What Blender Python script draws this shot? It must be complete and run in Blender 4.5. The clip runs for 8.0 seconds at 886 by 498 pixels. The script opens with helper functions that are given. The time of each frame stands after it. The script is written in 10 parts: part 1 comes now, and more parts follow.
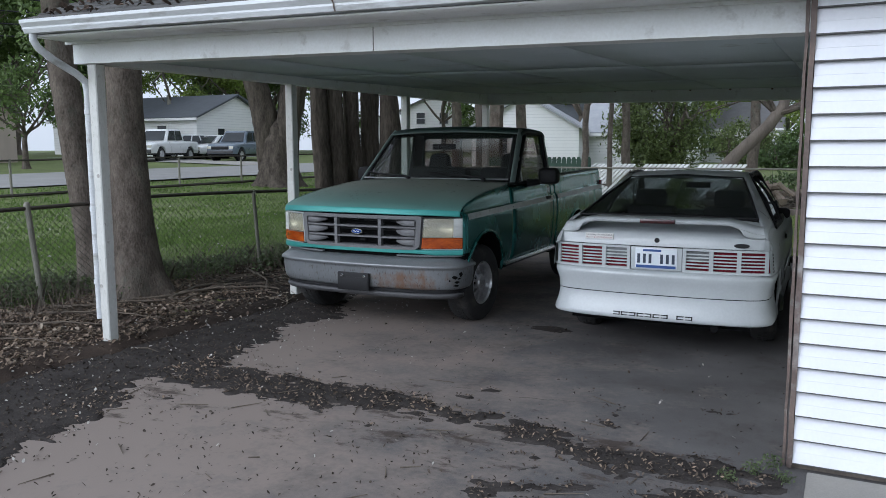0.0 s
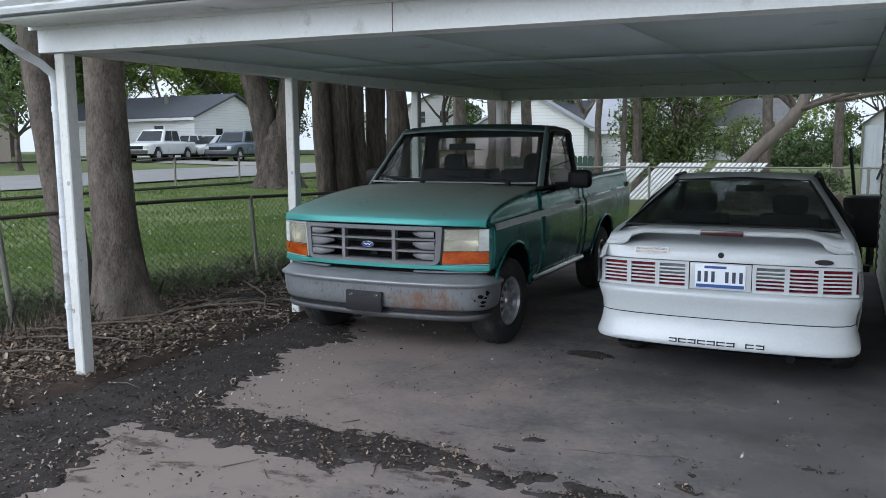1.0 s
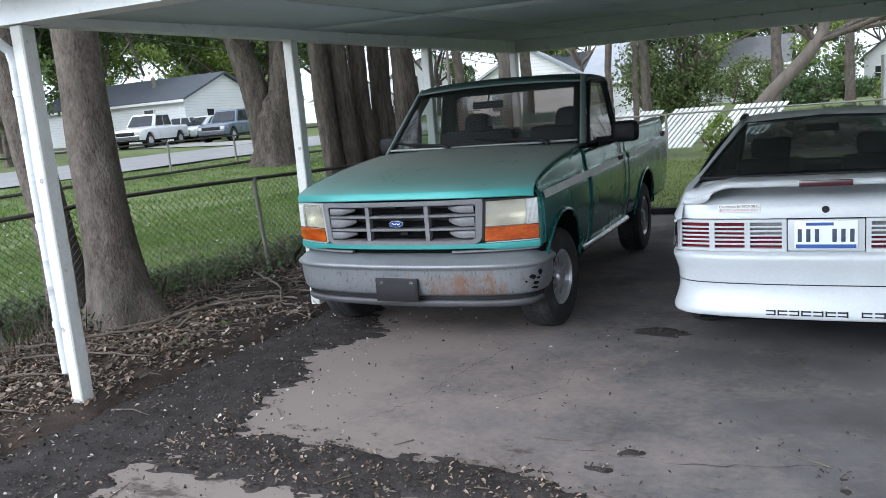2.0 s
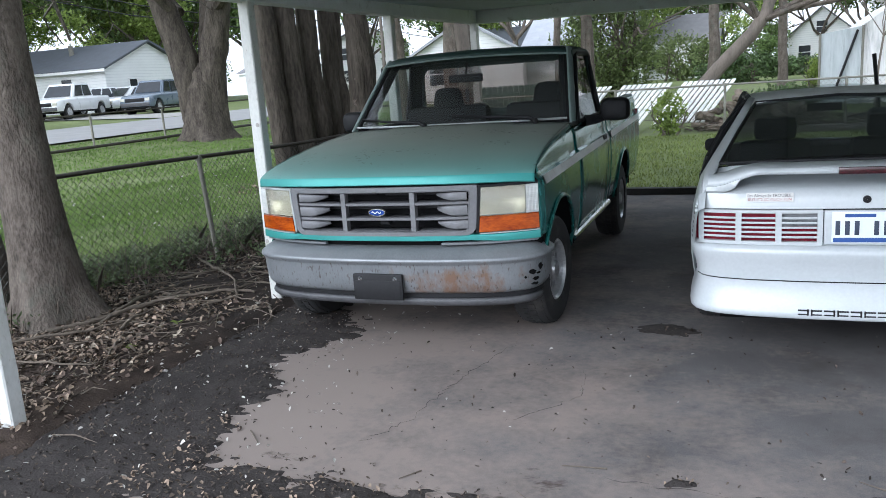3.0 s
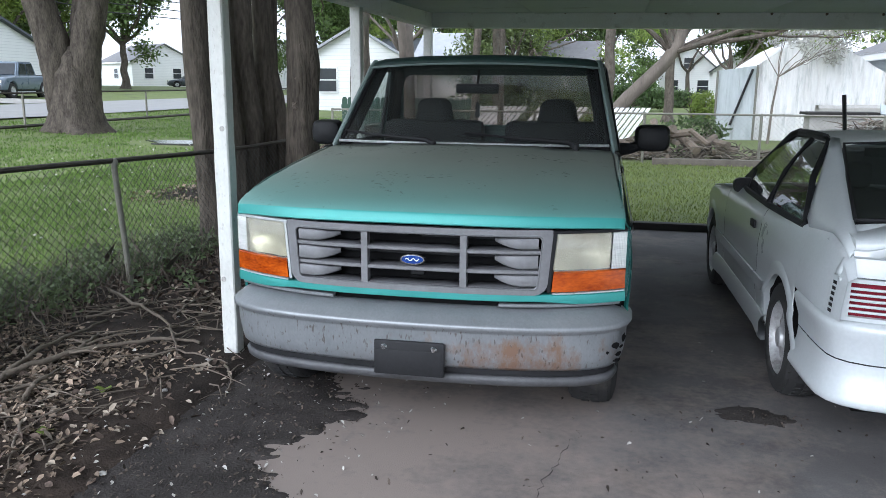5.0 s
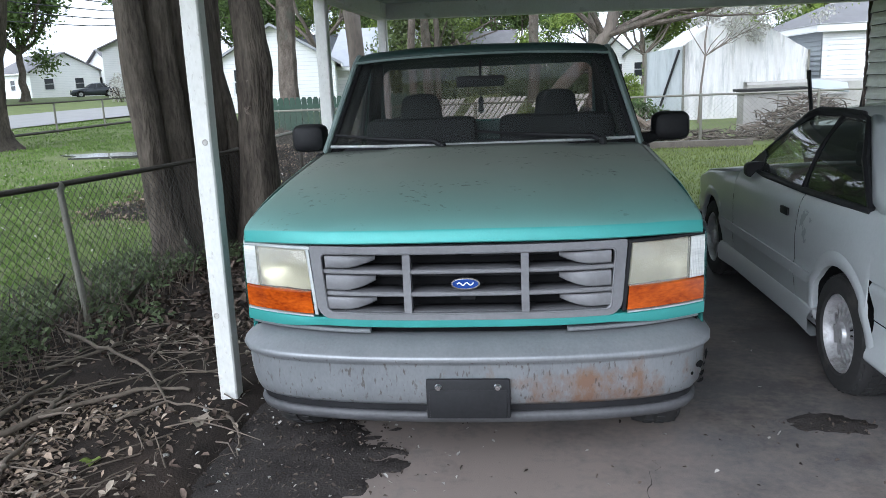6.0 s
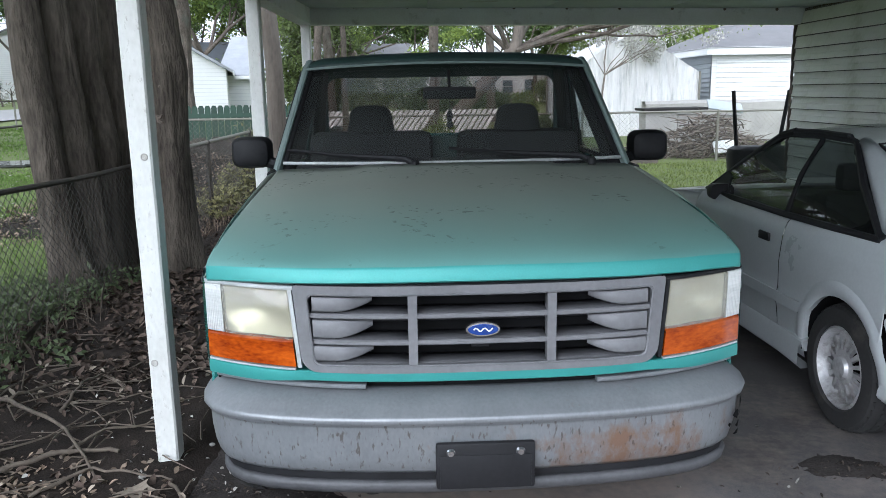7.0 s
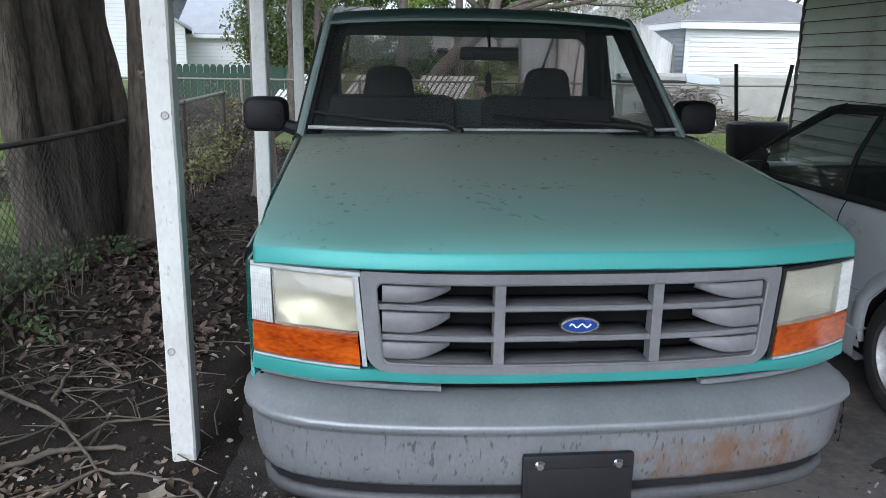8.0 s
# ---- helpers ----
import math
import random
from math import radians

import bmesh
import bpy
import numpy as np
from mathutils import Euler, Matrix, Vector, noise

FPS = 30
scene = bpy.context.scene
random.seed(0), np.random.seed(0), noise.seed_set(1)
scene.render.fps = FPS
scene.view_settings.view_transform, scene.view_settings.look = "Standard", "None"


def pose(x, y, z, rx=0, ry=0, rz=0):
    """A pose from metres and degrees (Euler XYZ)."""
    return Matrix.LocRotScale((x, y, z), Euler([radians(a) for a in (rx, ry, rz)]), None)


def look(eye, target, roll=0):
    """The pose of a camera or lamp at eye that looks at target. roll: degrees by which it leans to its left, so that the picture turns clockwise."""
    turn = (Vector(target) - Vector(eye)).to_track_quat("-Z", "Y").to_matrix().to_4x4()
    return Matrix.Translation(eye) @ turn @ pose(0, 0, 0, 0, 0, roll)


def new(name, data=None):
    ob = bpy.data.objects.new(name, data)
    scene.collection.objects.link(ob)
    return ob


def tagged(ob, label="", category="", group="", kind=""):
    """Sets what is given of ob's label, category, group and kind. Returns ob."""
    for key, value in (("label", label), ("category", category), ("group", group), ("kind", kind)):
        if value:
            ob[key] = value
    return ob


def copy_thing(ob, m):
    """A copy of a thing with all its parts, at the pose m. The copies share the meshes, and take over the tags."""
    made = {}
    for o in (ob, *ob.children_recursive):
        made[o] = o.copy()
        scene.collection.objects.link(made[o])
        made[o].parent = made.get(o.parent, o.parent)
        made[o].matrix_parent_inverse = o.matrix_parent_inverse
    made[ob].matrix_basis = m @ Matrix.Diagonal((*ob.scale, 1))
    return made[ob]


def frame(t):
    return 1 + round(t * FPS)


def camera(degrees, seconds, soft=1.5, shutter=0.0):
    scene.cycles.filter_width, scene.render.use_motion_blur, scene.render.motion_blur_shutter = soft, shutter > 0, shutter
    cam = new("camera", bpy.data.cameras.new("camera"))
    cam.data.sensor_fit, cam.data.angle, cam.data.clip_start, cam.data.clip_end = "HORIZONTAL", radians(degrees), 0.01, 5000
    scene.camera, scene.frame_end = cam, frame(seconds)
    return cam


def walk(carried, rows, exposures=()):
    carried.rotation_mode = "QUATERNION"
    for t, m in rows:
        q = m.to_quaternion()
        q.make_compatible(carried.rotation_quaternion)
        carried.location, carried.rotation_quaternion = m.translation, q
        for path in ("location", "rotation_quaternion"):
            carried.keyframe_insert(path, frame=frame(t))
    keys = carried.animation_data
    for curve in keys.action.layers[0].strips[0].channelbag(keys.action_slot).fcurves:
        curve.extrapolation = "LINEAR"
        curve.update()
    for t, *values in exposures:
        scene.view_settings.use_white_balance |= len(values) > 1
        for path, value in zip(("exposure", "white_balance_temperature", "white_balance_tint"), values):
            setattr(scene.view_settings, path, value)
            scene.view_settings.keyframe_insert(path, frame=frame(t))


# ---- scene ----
cam = camera(58.7, 8.0, soft=0.6)
PATH = [
    (0, (-0.262, 0.055, 1.622), (-1.165, 1.822, 1.373), -0.1),
    (0.5, (-0.52, 0.471, 1.651), (-1.417, 2.24, 1.395), 0.2),
    (1, (-0.838, 0.77, 1.639), (-1.74, 2.537, 1.387), -0.4),
    (1.5, (-1.096, 1.094, 1.606), (-2.015, 2.85, 1.339), -3.7),
    (1.7, (-1.251, 1.243, 1.609), (-2.164, 2.998, 1.31), -4.2),
    (2.8, (-1.942, 1.705, 1.664), (-2.744, 3.491, 1.257), -4.6),
    (3, (-2.057, 1.811, 1.649), (-2.801, 3.621, 1.233), -4.0),
    (3.5, (-2.386, 2.1, 1.668), (-3.029, 3.946, 1.246), -1.9),
    (4, (-2.774, 2.237, 1.676), (-3.287, 4.123, 1.255), -0.5),
    (4.2, (-2.902, 2.299, 1.678), (-3.387, 4.193, 1.259), -0.8),
    (5.3, (-3.56, 2.817, 1.658), (-3.958, 4.737, 1.262), 0.4),
    (5.5, (-3.716, 2.903, 1.669), (-4.094, 4.826, 1.272), -0.3),
    (6, (-3.978, 3.107, 1.673), (-4.207, 5.05, 1.255), -2.4),
    (6.2, (-4.064, 3.238, 1.669), (-4.224, 5.185, 1.243), -2.8),
    (6.5, (-4.187, 3.374, 1.691), (-4.292, 5.329, 1.284), -2.6),
    (7, (-4.446, 3.578, 1.672), (-4.394, 5.538, 1.278), -0.9),
    (7.5, (-4.704, 3.76, 1.662), (-4.561, 5.711, 1.247), 0.3),
    (8, (-4.834, 3.972, 1.637), (-4.67, 5.909, 1.165), 0.9),
]
walk(cam, [(t, look(eye, target, roll)) for t, eye, target, roll in PATH],
     [(0.0, -0.07, 5650, 10), (0.5, 0.16, 5650, 10), (1.0, 0.21, 5650, 10), (1.25, 0.41, 5650, 10), (1.5, 0.69, 5650, 10), (1.7, 0.75, 5650, 10), (3.0, 0.81, 5650, 10), (4.2, 0.85, 5650, 10), (5.5, 0.93, 5650, 10), (7.0, 0.90, 5650, 10), (8.0, 0.71, 5650, 10)])


# ---- sky, sun, exposure ----
world = bpy.data.worlds.new("overcast_sky")
scene.world = world
world.use_nodes = True
wt = world.node_tree
wt.nodes.clear()
w_sky = wt.nodes.new("ShaderNodeTexSky")
w_sky.sky_type = "NISHITA"
w_sky.sun_disc = False
w_sky.sun_elevation, w_sky.sun_rotation = radians(30), radians(207)
w_sky.dust_density, w_sky.air_density = 4.0, 1.0
w_hsv = wt.nodes.new("ShaderNodeHueSaturation")
w_hsv.inputs["Saturation"].default_value = 0.12
w_hsv.inputs["Value"].default_value = 1.0
w_mix = wt.nodes.new("ShaderNodeMixRGB")
w_mix.inputs["Fac"].default_value = 0.6
w_mix.inputs["Color2"].default_value = (9.0, 9.3, 9.6, 1)
w_bg = wt.nodes.new("ShaderNodeBackground")
w_bg.inputs["Strength"].default_value = 0.135
w_out = wt.nodes.new("ShaderNodeOutputWorld")
wt.links.new(w_sky.outputs["Color"], w_hsv.inputs["Color"])
wt.links.new(w_hsv.outputs["Color"], w_mix.inputs["Color1"])
wt.links.new(w_mix.outputs["Color"], w_bg.inputs["Color"])
wt.links.new(w_bg.outputs["Background"], w_out.inputs["Surface"])
sun_data = bpy.data.lights.new("sun", "SUN")
sun_data.energy, sun_data.angle, sun_data.color = 1.75, radians(60), (1.0, 0.98, 0.95)
sun = new("sun", sun_data)
sun.rotation_euler = Euler((radians(60), 0, radians(-27)))


# ---- material helpers ----
def links(tree, a, b):
    tree.links.new(a, b)


def surf(name, base, base2=None, scale=4.0, rough=0.6, bump=0.2, metal=0.0, fine=60.0, spread=0.5, rand=0.0, dirt=None, dirt_scale=3.0,
         dirt_amount=0.45, stretch=(1, 1, 1), coat=0.0, bump_dist=0.004, island=0.0, spec=0.5):
    """A painted, stony, woody or leafy surface: two tones at two scales, relief, and dirt in patches."""
    m = bpy.data.materials.new(name)
    m.use_nodes = True
    t = m.node_tree
    t.nodes.clear()
    out = t.nodes.new("ShaderNodeOutputMaterial")
    b = t.nodes.new("ShaderNodeBsdfPrincipled")
    links(t, b.outputs[0], out.inputs[0])
    co = t.nodes.new("ShaderNodeTexCoord")
    mp = t.nodes.new("ShaderNodeMapping")
    mp.inputs["Scale"].default_value = stretch
    links(t, co.outputs["Object"], mp.inputs["Vector"])
    n1 = t.nodes.new("ShaderNodeTexNoise")
    n1.inputs["Scale"].default_value, n1.inputs["Detail"].default_value, n1.inputs["Roughness"].default_value = scale, 6, 0.6
    n2 = t.nodes.new("ShaderNodeTexNoise")
    n2.inputs["Scale"].default_value, n2.inputs["Detail"].default_value = fine, 3
    for n in (n1, n2):
        links(t, mp.outputs[0], n.inputs["Vector"])
    if base2 is None:
        base2 = tuple(c * (1 - spread) for c in base)
    ramp = t.nodes.new("ShaderNodeValToRGB")
    ramp.color_ramp.elements[0].position, ramp.color_ramp.elements[1].position = 0.3, 0.7
    ramp.color_ramp.elements[0].color, ramp.color_ramp.elements[1].color = (*base2, 1), (*base, 1)
    mx = t.nodes.new("ShaderNodeMath")
    mx.operation = "MULTIPLY_ADD"
    mx.inputs[1].default_value = 0.45
    links(t, n2.outputs["Fac"], mx.inputs[0])
    half = t.nodes.new("ShaderNodeMath")
    half.operation = "MULTIPLY_ADD"
    half.inputs[1].default_value, half.inputs[2].default_value = 0.75, -0.1
    links(t, n1.outputs["Fac"], half.inputs[0])
    links(t, half.outputs[0], mx.inputs[2])
    links(t, mx.outputs[0], ramp.inputs["Fac"])
    colour = ramp.outputs["Color"]
    if dirt:
        n3 = t.nodes.new("ShaderNodeTexNoise")
        n3.inputs["Scale"].default_value, n3.inputs["Detail"].default_value, n3.inputs["Roughness"].default_value = dirt_scale, 8, 0.65
        links(t, mp.outputs[0], n3.inputs["Vector"])
        r3 = t.nodes.new("ShaderNodeValToRGB")
        r3.color_ramp.elements[0].position, r3.color_ramp.elements[1].position = 1 - dirt_amount - 0.06, 1 - dirt_amount + 0.12
        links(t, n3.outputs["Fac"], r3.inputs["Fac"])
        md = t.nodes.new("ShaderNodeMixRGB")
        md.inputs["Color2"].default_value = (*dirt, 1)
        links(t, r3.outputs["Color"], md.inputs["Fac"])
        links(t, colour, md.inputs["Color1"])
        colour = md.outputs["Color"]
    if rand or island:
        if rand:
            src = t.nodes.new("ShaderNodeObjectInfo").outputs["Random"]
        else:
            src = t.nodes.new("ShaderNodeNewGeometry").outputs["Random Per Island"]
        amount = rand or island
        sc = t.nodes.new("ShaderNodeMath")
        sc.operation = "MULTIPLY_ADD"
        sc.inputs[1].default_value, sc.inputs[2].default_value = 2 * amount, 1 - amount
        links(t, src, sc.inputs[0])
        hs = t.nodes.new("ShaderNodeHueSaturation")
        links(t, sc.outputs[0], hs.inputs["Value"])
        links(t, colour, hs.inputs["Color"])
        colour = hs.outputs["Color"]
    links(t, colour, b.inputs["Base Color"])
    b.inputs["Metallic"].default_value = metal
    b.inputs["Specular IOR Level"].default_value = spec
    b.inputs["Coat Weight"].default_value = coat
    b.inputs["Coat Roughness"].default_value = 0.12
    rr = t.nodes.new("ShaderNodeMapRange")
    rr.inputs["To Min"].default_value, rr.inputs["To Max"].default_value = max(0.02, rough - 0.12), min(1, rough + 0.12)
    links(t, n1.outputs["Fac"], rr.inputs["Value"])
    links(t, rr.outputs[0], b.inputs["Roughness"])
    if bump:
        bp = t.nodes.new("ShaderNodeBump")
        bp.inputs["Strength"].default_value, bp.inputs["Distance"].default_value = bump, bump_dist
        links(t, mx.outputs[0], bp.inputs["Height"])
        links(t, bp.outputs[0], b.inputs["Normal"])
    return m


def glass_mat(name, tint, rough=0.02, film=0.045, haze=(0.32, 0.33, 0.32)):
    """Thin window glass: a tinted clear pane with a film of dust and a mirror gloss."""
    m = bpy.data.materials.new(name)
    m.use_nodes = True
    t = m.node_tree
    t.nodes.clear()
    out = t.nodes.new("ShaderNodeOutputMaterial")
    tr = t.nodes.new("ShaderNodeBsdfTransparent")
    tr.inputs["Color"].default_value = (*tint, 1)
    df = t.nodes.new("ShaderNodeBsdfDiffuse")
    df.inputs["Color"].default_value = (*haze, 1)
    nz = t.nodes.new("ShaderNodeTexNoise")
    nz.inputs["Scale"].default_value, nz.inputs["Detail"].default_value = 3.5, 8
    tc = t.nodes.new("ShaderNodeTexCoord")
    links(t, tc.outputs["Object"], nz.inputs["Vector"])
    dr = t.nodes.new("ShaderNodeMapRange")
    dr.inputs["From Min"].default_value, dr.inputs["From Max"].default_value = 0.3, 0.75
    dr.inputs["To Min"].default_value, dr.inputs["To Max"].default_value = film * 0.5, film * 1.6
    links(t, nz.outputs["Fac"], dr.inputs["Value"])
    md = t.nodes.new("ShaderNodeMixShader")
    links(t, dr.outputs[0], md.inputs[0])
    links(t, tr.outputs[0], md.inputs[1])
    links(t, df.outputs[0], md.inputs[2])
    gl = t.nodes.new("ShaderNodeBsdfGlossy")
    gl.inputs["Roughness"].default_value = rough
    lw = t.nodes.new("ShaderNodeLayerWeight")
    pw = t.nodes.new("ShaderNodeMath")
    pw.operation = "POWER"
    pw.inputs[1].default_value = 4.0
    links(t, lw.outputs["Facing"], pw.inputs[0])
    fr = t.nodes.new("ShaderNodeMath")
    fr.operation = "MULTIPLY_ADD"
    fr.inputs[1].default_value, fr.inputs[2].default_value = 0.92, 0.05
    links(t, pw.outputs[0], fr.inputs[0])
    mx = t.nodes.new("ShaderNodeMixShader")
    links(t, fr.outputs[0], mx.inputs[0])
    links(t, md.outputs[0], mx.inputs[1])
    links(t, gl.outputs[0], mx.inputs[2])
    links(t, mx.outputs[0], out.inputs[0])
    return m


M_POST = surf("weathered_white_paint", (0.68, 0.68, 0.65), (0.53, 0.53, 0.495), 5, 0.55, 0.3, dirt=(0.24, 0.21, 0.17), dirt_scale=42, dirt_amount=0.355, stretch=(1, 1, 0.5))
M_KNOT = surf("faint_knot", (0.48, 0.46, 0.43), (0.38, 0.36, 0.33), 30, 0.6, 0.1)
M_BEAM = surf("white_beam_paint", (0.785, 0.805, 0.82), (0.68, 0.69, 0.68), 3, 0.55, 0.15, dirt=(0.38, 0.37, 0.35), dirt_scale=5, dirt_amount=0.36)
M_GUTTER = surf("white_gutter_metal", (0.72, 0.74, 0.76), (0.56, 0.58, 0.60), 3, 0.4, 0.1, dirt=(0.30, 0.29, 0.27), dirt_scale=4, dirt_amount=0.40, stretch=(0.4, 1, 2))
M_CEIL = surf("grey_ceiling_paint", (0.57, 0.63, 0.665), (0.47, 0.53, 0.56), 1.2, 0.7, 0.15, dirt=(0.25, 0.25, 0.23), dirt_scale=2, dirt_amount=0.33)
M_SIDING = surf("white_siding", (0.75, 0.76, 0.80), (0.69, 0.70, 0.74), 2.5, 0.42, 0.06, dirt=(0.60, 0.60, 0.60), dirt_scale=3, dirt_amount=0.33)
# dark lip colour for the boards: the shade under each lap, painted on
M_LAP = surf("lap_shadow_tone", (0.13, 0.125, 0.125), (0.07, 0.068, 0.068), 6, 0.8, 0.0)
M_SIDING_IN = surf("algae_stained_siding", (0.86, 0.86, 0.82), (0.75, 0.76, 0.70), 2.0, 0.6, 0.08, dirt=(0.56, 0.57, 0.48), dirt_scale=2.5, dirt_amount=0.42)
M_TRIM = surf("weathered_corner_trim", (0.17, 0.125, 0.108), (0.07, 0.054, 0.048), 6, 0.7, 0.3, dirt=(0.34, 0.33, 0.315), dirt_scale=5, dirt_amount=0.36)
M_SHINGLE = surf("grey_roof_shingle", (0.16, 0.155, 0.15), (0.08, 0.08, 0.08), 6, 0.9, 0.5, rand=0.25)
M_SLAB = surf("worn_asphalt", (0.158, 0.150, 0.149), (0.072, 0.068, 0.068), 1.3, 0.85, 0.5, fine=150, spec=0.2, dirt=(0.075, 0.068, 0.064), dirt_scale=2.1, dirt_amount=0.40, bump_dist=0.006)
# tan dust washed over the asphalt from the soil bed; thinning it towards the garage and rear paints in shade
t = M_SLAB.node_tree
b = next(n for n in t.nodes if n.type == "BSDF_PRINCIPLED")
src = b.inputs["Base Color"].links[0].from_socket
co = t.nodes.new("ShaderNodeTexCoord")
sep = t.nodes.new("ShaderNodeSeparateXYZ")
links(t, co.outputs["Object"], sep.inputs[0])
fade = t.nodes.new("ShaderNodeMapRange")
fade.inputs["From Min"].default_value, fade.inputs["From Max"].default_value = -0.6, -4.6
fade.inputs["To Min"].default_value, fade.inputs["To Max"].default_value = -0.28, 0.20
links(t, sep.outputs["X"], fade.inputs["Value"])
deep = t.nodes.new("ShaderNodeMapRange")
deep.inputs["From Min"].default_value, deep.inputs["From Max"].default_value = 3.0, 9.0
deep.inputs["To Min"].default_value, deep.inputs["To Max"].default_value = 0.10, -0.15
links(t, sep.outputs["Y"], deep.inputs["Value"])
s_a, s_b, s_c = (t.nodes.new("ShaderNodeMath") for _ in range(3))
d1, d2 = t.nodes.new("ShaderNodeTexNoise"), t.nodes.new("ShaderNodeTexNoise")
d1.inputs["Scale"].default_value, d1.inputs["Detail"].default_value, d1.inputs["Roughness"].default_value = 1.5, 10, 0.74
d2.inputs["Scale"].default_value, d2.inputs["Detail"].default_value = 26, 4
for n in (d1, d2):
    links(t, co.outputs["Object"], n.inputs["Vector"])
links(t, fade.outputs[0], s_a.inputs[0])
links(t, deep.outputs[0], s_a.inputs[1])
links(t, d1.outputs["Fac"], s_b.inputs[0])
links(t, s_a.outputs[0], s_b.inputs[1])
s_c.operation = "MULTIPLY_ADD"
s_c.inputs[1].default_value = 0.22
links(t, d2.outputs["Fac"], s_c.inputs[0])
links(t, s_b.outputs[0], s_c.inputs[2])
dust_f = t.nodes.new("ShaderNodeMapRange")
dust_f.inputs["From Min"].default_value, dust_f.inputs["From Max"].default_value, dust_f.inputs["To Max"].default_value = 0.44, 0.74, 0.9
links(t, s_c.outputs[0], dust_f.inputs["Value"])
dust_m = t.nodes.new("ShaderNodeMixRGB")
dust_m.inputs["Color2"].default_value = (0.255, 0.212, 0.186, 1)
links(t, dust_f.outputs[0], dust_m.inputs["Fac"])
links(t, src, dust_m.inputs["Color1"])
# thin smears of dark soil round the strip that the rain has washed across
away = t.nodes.new("ShaderNodeVectorMath")
away.operation = "ABSOLUTE"
off_v = t.nodes.new("ShaderNodeVectorMath")
off_v.operation = "SUBTRACT"
off_v.inputs[1].default_value = (-4.0, 3.95, 0)
links(t, co.outputs["Object"], off_v.inputs[0])
links(t, off_v.outputs[0], away.inputs[0])
sep2 = t.nodes.new("ShaderNodeSeparateXYZ")
links(t, away.outputs[0], sep2.inputs[0])
near_y = t.nodes.new("ShaderNodeMapRange")
near_y.inputs["From Min"].default_value, near_y.inputs["From Max"].default_value = 0.2, 1.7
near_y.inputs["To Min"].default_value, near_y.inputs["To Max"].default_value = 0.0, -0.2
links(t, sep2.outputs["Y"], near_y.inputs["Value"])
d3 = t.nodes.new("ShaderNodeTexNoise")
d3.inputs["Scale"].default_value, d3.inputs["Detail"].default_value, d3.inputs["Roughness"].default_value = 2.6, 12, 0.72
mp3 = t.nodes.new("ShaderNodeMapping")
mp3.inputs["Scale"].default_value, mp3.inputs["Location"].default_value = (0.7, 1.3, 1), (3.1, 1.7, 0)
links(t, co.outputs["Object"], mp3.inputs[0])
links(t, mp3.outputs[0], d3.inputs["Vector"])
s_d = t.nodes.new("ShaderNodeMath")
links(t, d3.outputs["Fac"], s_d.inputs[0])
links(t, near_y.outputs[0], s_d.inputs[1])
smear = t.nodes.new("ShaderNodeMapRange")
smear.inputs["From Min"].default_value, smear.inputs["From Max"].default_value, smear.inputs["To Max"].default_value = 0.525, 0.60, 0.85
links(t, s_d.outputs[0], smear.inputs["Value"])
smear_m = t.nodes.new("ShaderNodeMixRGB")
smear_m.inputs["Color2"].default_value = (0.055, 0.042, 0.035, 1)
links(t, smear.outputs[0], smear_m.inputs["Fac"])
links(t, dust_m.outputs[0], smear_m.inputs["Color1"])
links(t, smear_m.outputs[0], b.inputs["Base Color"])
M_CONC = surf("pale_concrete", (0.36, 0.34, 0.31), (0.26, 0.25, 0.23), 2.2, 0.85, 0.4, fine=120)
M_SOIL = surf("shade_toned_soil", (0.048, 0.038, 0.032), (0.0165, 0.0135, 0.012), 5, 0.92, 1.0, spec=0.12, fine=90, bump_dist=0.012)
# shade painted into the soil: ragged paler patches only towards the drive's mouth
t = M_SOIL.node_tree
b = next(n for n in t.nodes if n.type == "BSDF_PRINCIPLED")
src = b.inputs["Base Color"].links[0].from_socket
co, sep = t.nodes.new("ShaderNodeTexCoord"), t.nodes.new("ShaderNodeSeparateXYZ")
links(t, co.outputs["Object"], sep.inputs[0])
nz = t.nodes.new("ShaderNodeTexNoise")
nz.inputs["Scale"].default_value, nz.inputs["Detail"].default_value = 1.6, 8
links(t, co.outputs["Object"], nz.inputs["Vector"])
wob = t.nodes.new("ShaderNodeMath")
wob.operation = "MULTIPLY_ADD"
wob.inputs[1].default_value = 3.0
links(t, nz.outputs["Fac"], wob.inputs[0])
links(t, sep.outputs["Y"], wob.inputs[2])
# share of the paler tone, falling off towards the trees
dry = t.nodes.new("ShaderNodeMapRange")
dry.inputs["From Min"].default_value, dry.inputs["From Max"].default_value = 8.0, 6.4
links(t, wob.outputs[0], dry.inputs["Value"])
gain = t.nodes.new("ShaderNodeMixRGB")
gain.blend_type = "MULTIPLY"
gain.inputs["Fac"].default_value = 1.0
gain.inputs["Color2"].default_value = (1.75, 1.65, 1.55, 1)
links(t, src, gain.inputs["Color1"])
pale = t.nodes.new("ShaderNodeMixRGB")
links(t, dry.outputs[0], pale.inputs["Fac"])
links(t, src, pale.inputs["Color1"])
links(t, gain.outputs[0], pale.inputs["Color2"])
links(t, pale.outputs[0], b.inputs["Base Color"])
M_SOIL_WASH = surf("washed_silt", (0.068, 0.060, 0.056), (0.024, 0.021, 0.0195), 5, 0.92, 1.0, spec=0.12, fine=90, bump_dist=0.012)
M_ROAD = surf("grey_road", (0.30, 0.295, 0.285), (0.23, 0.225, 0.22), 1.2, 0.85, 0.2)
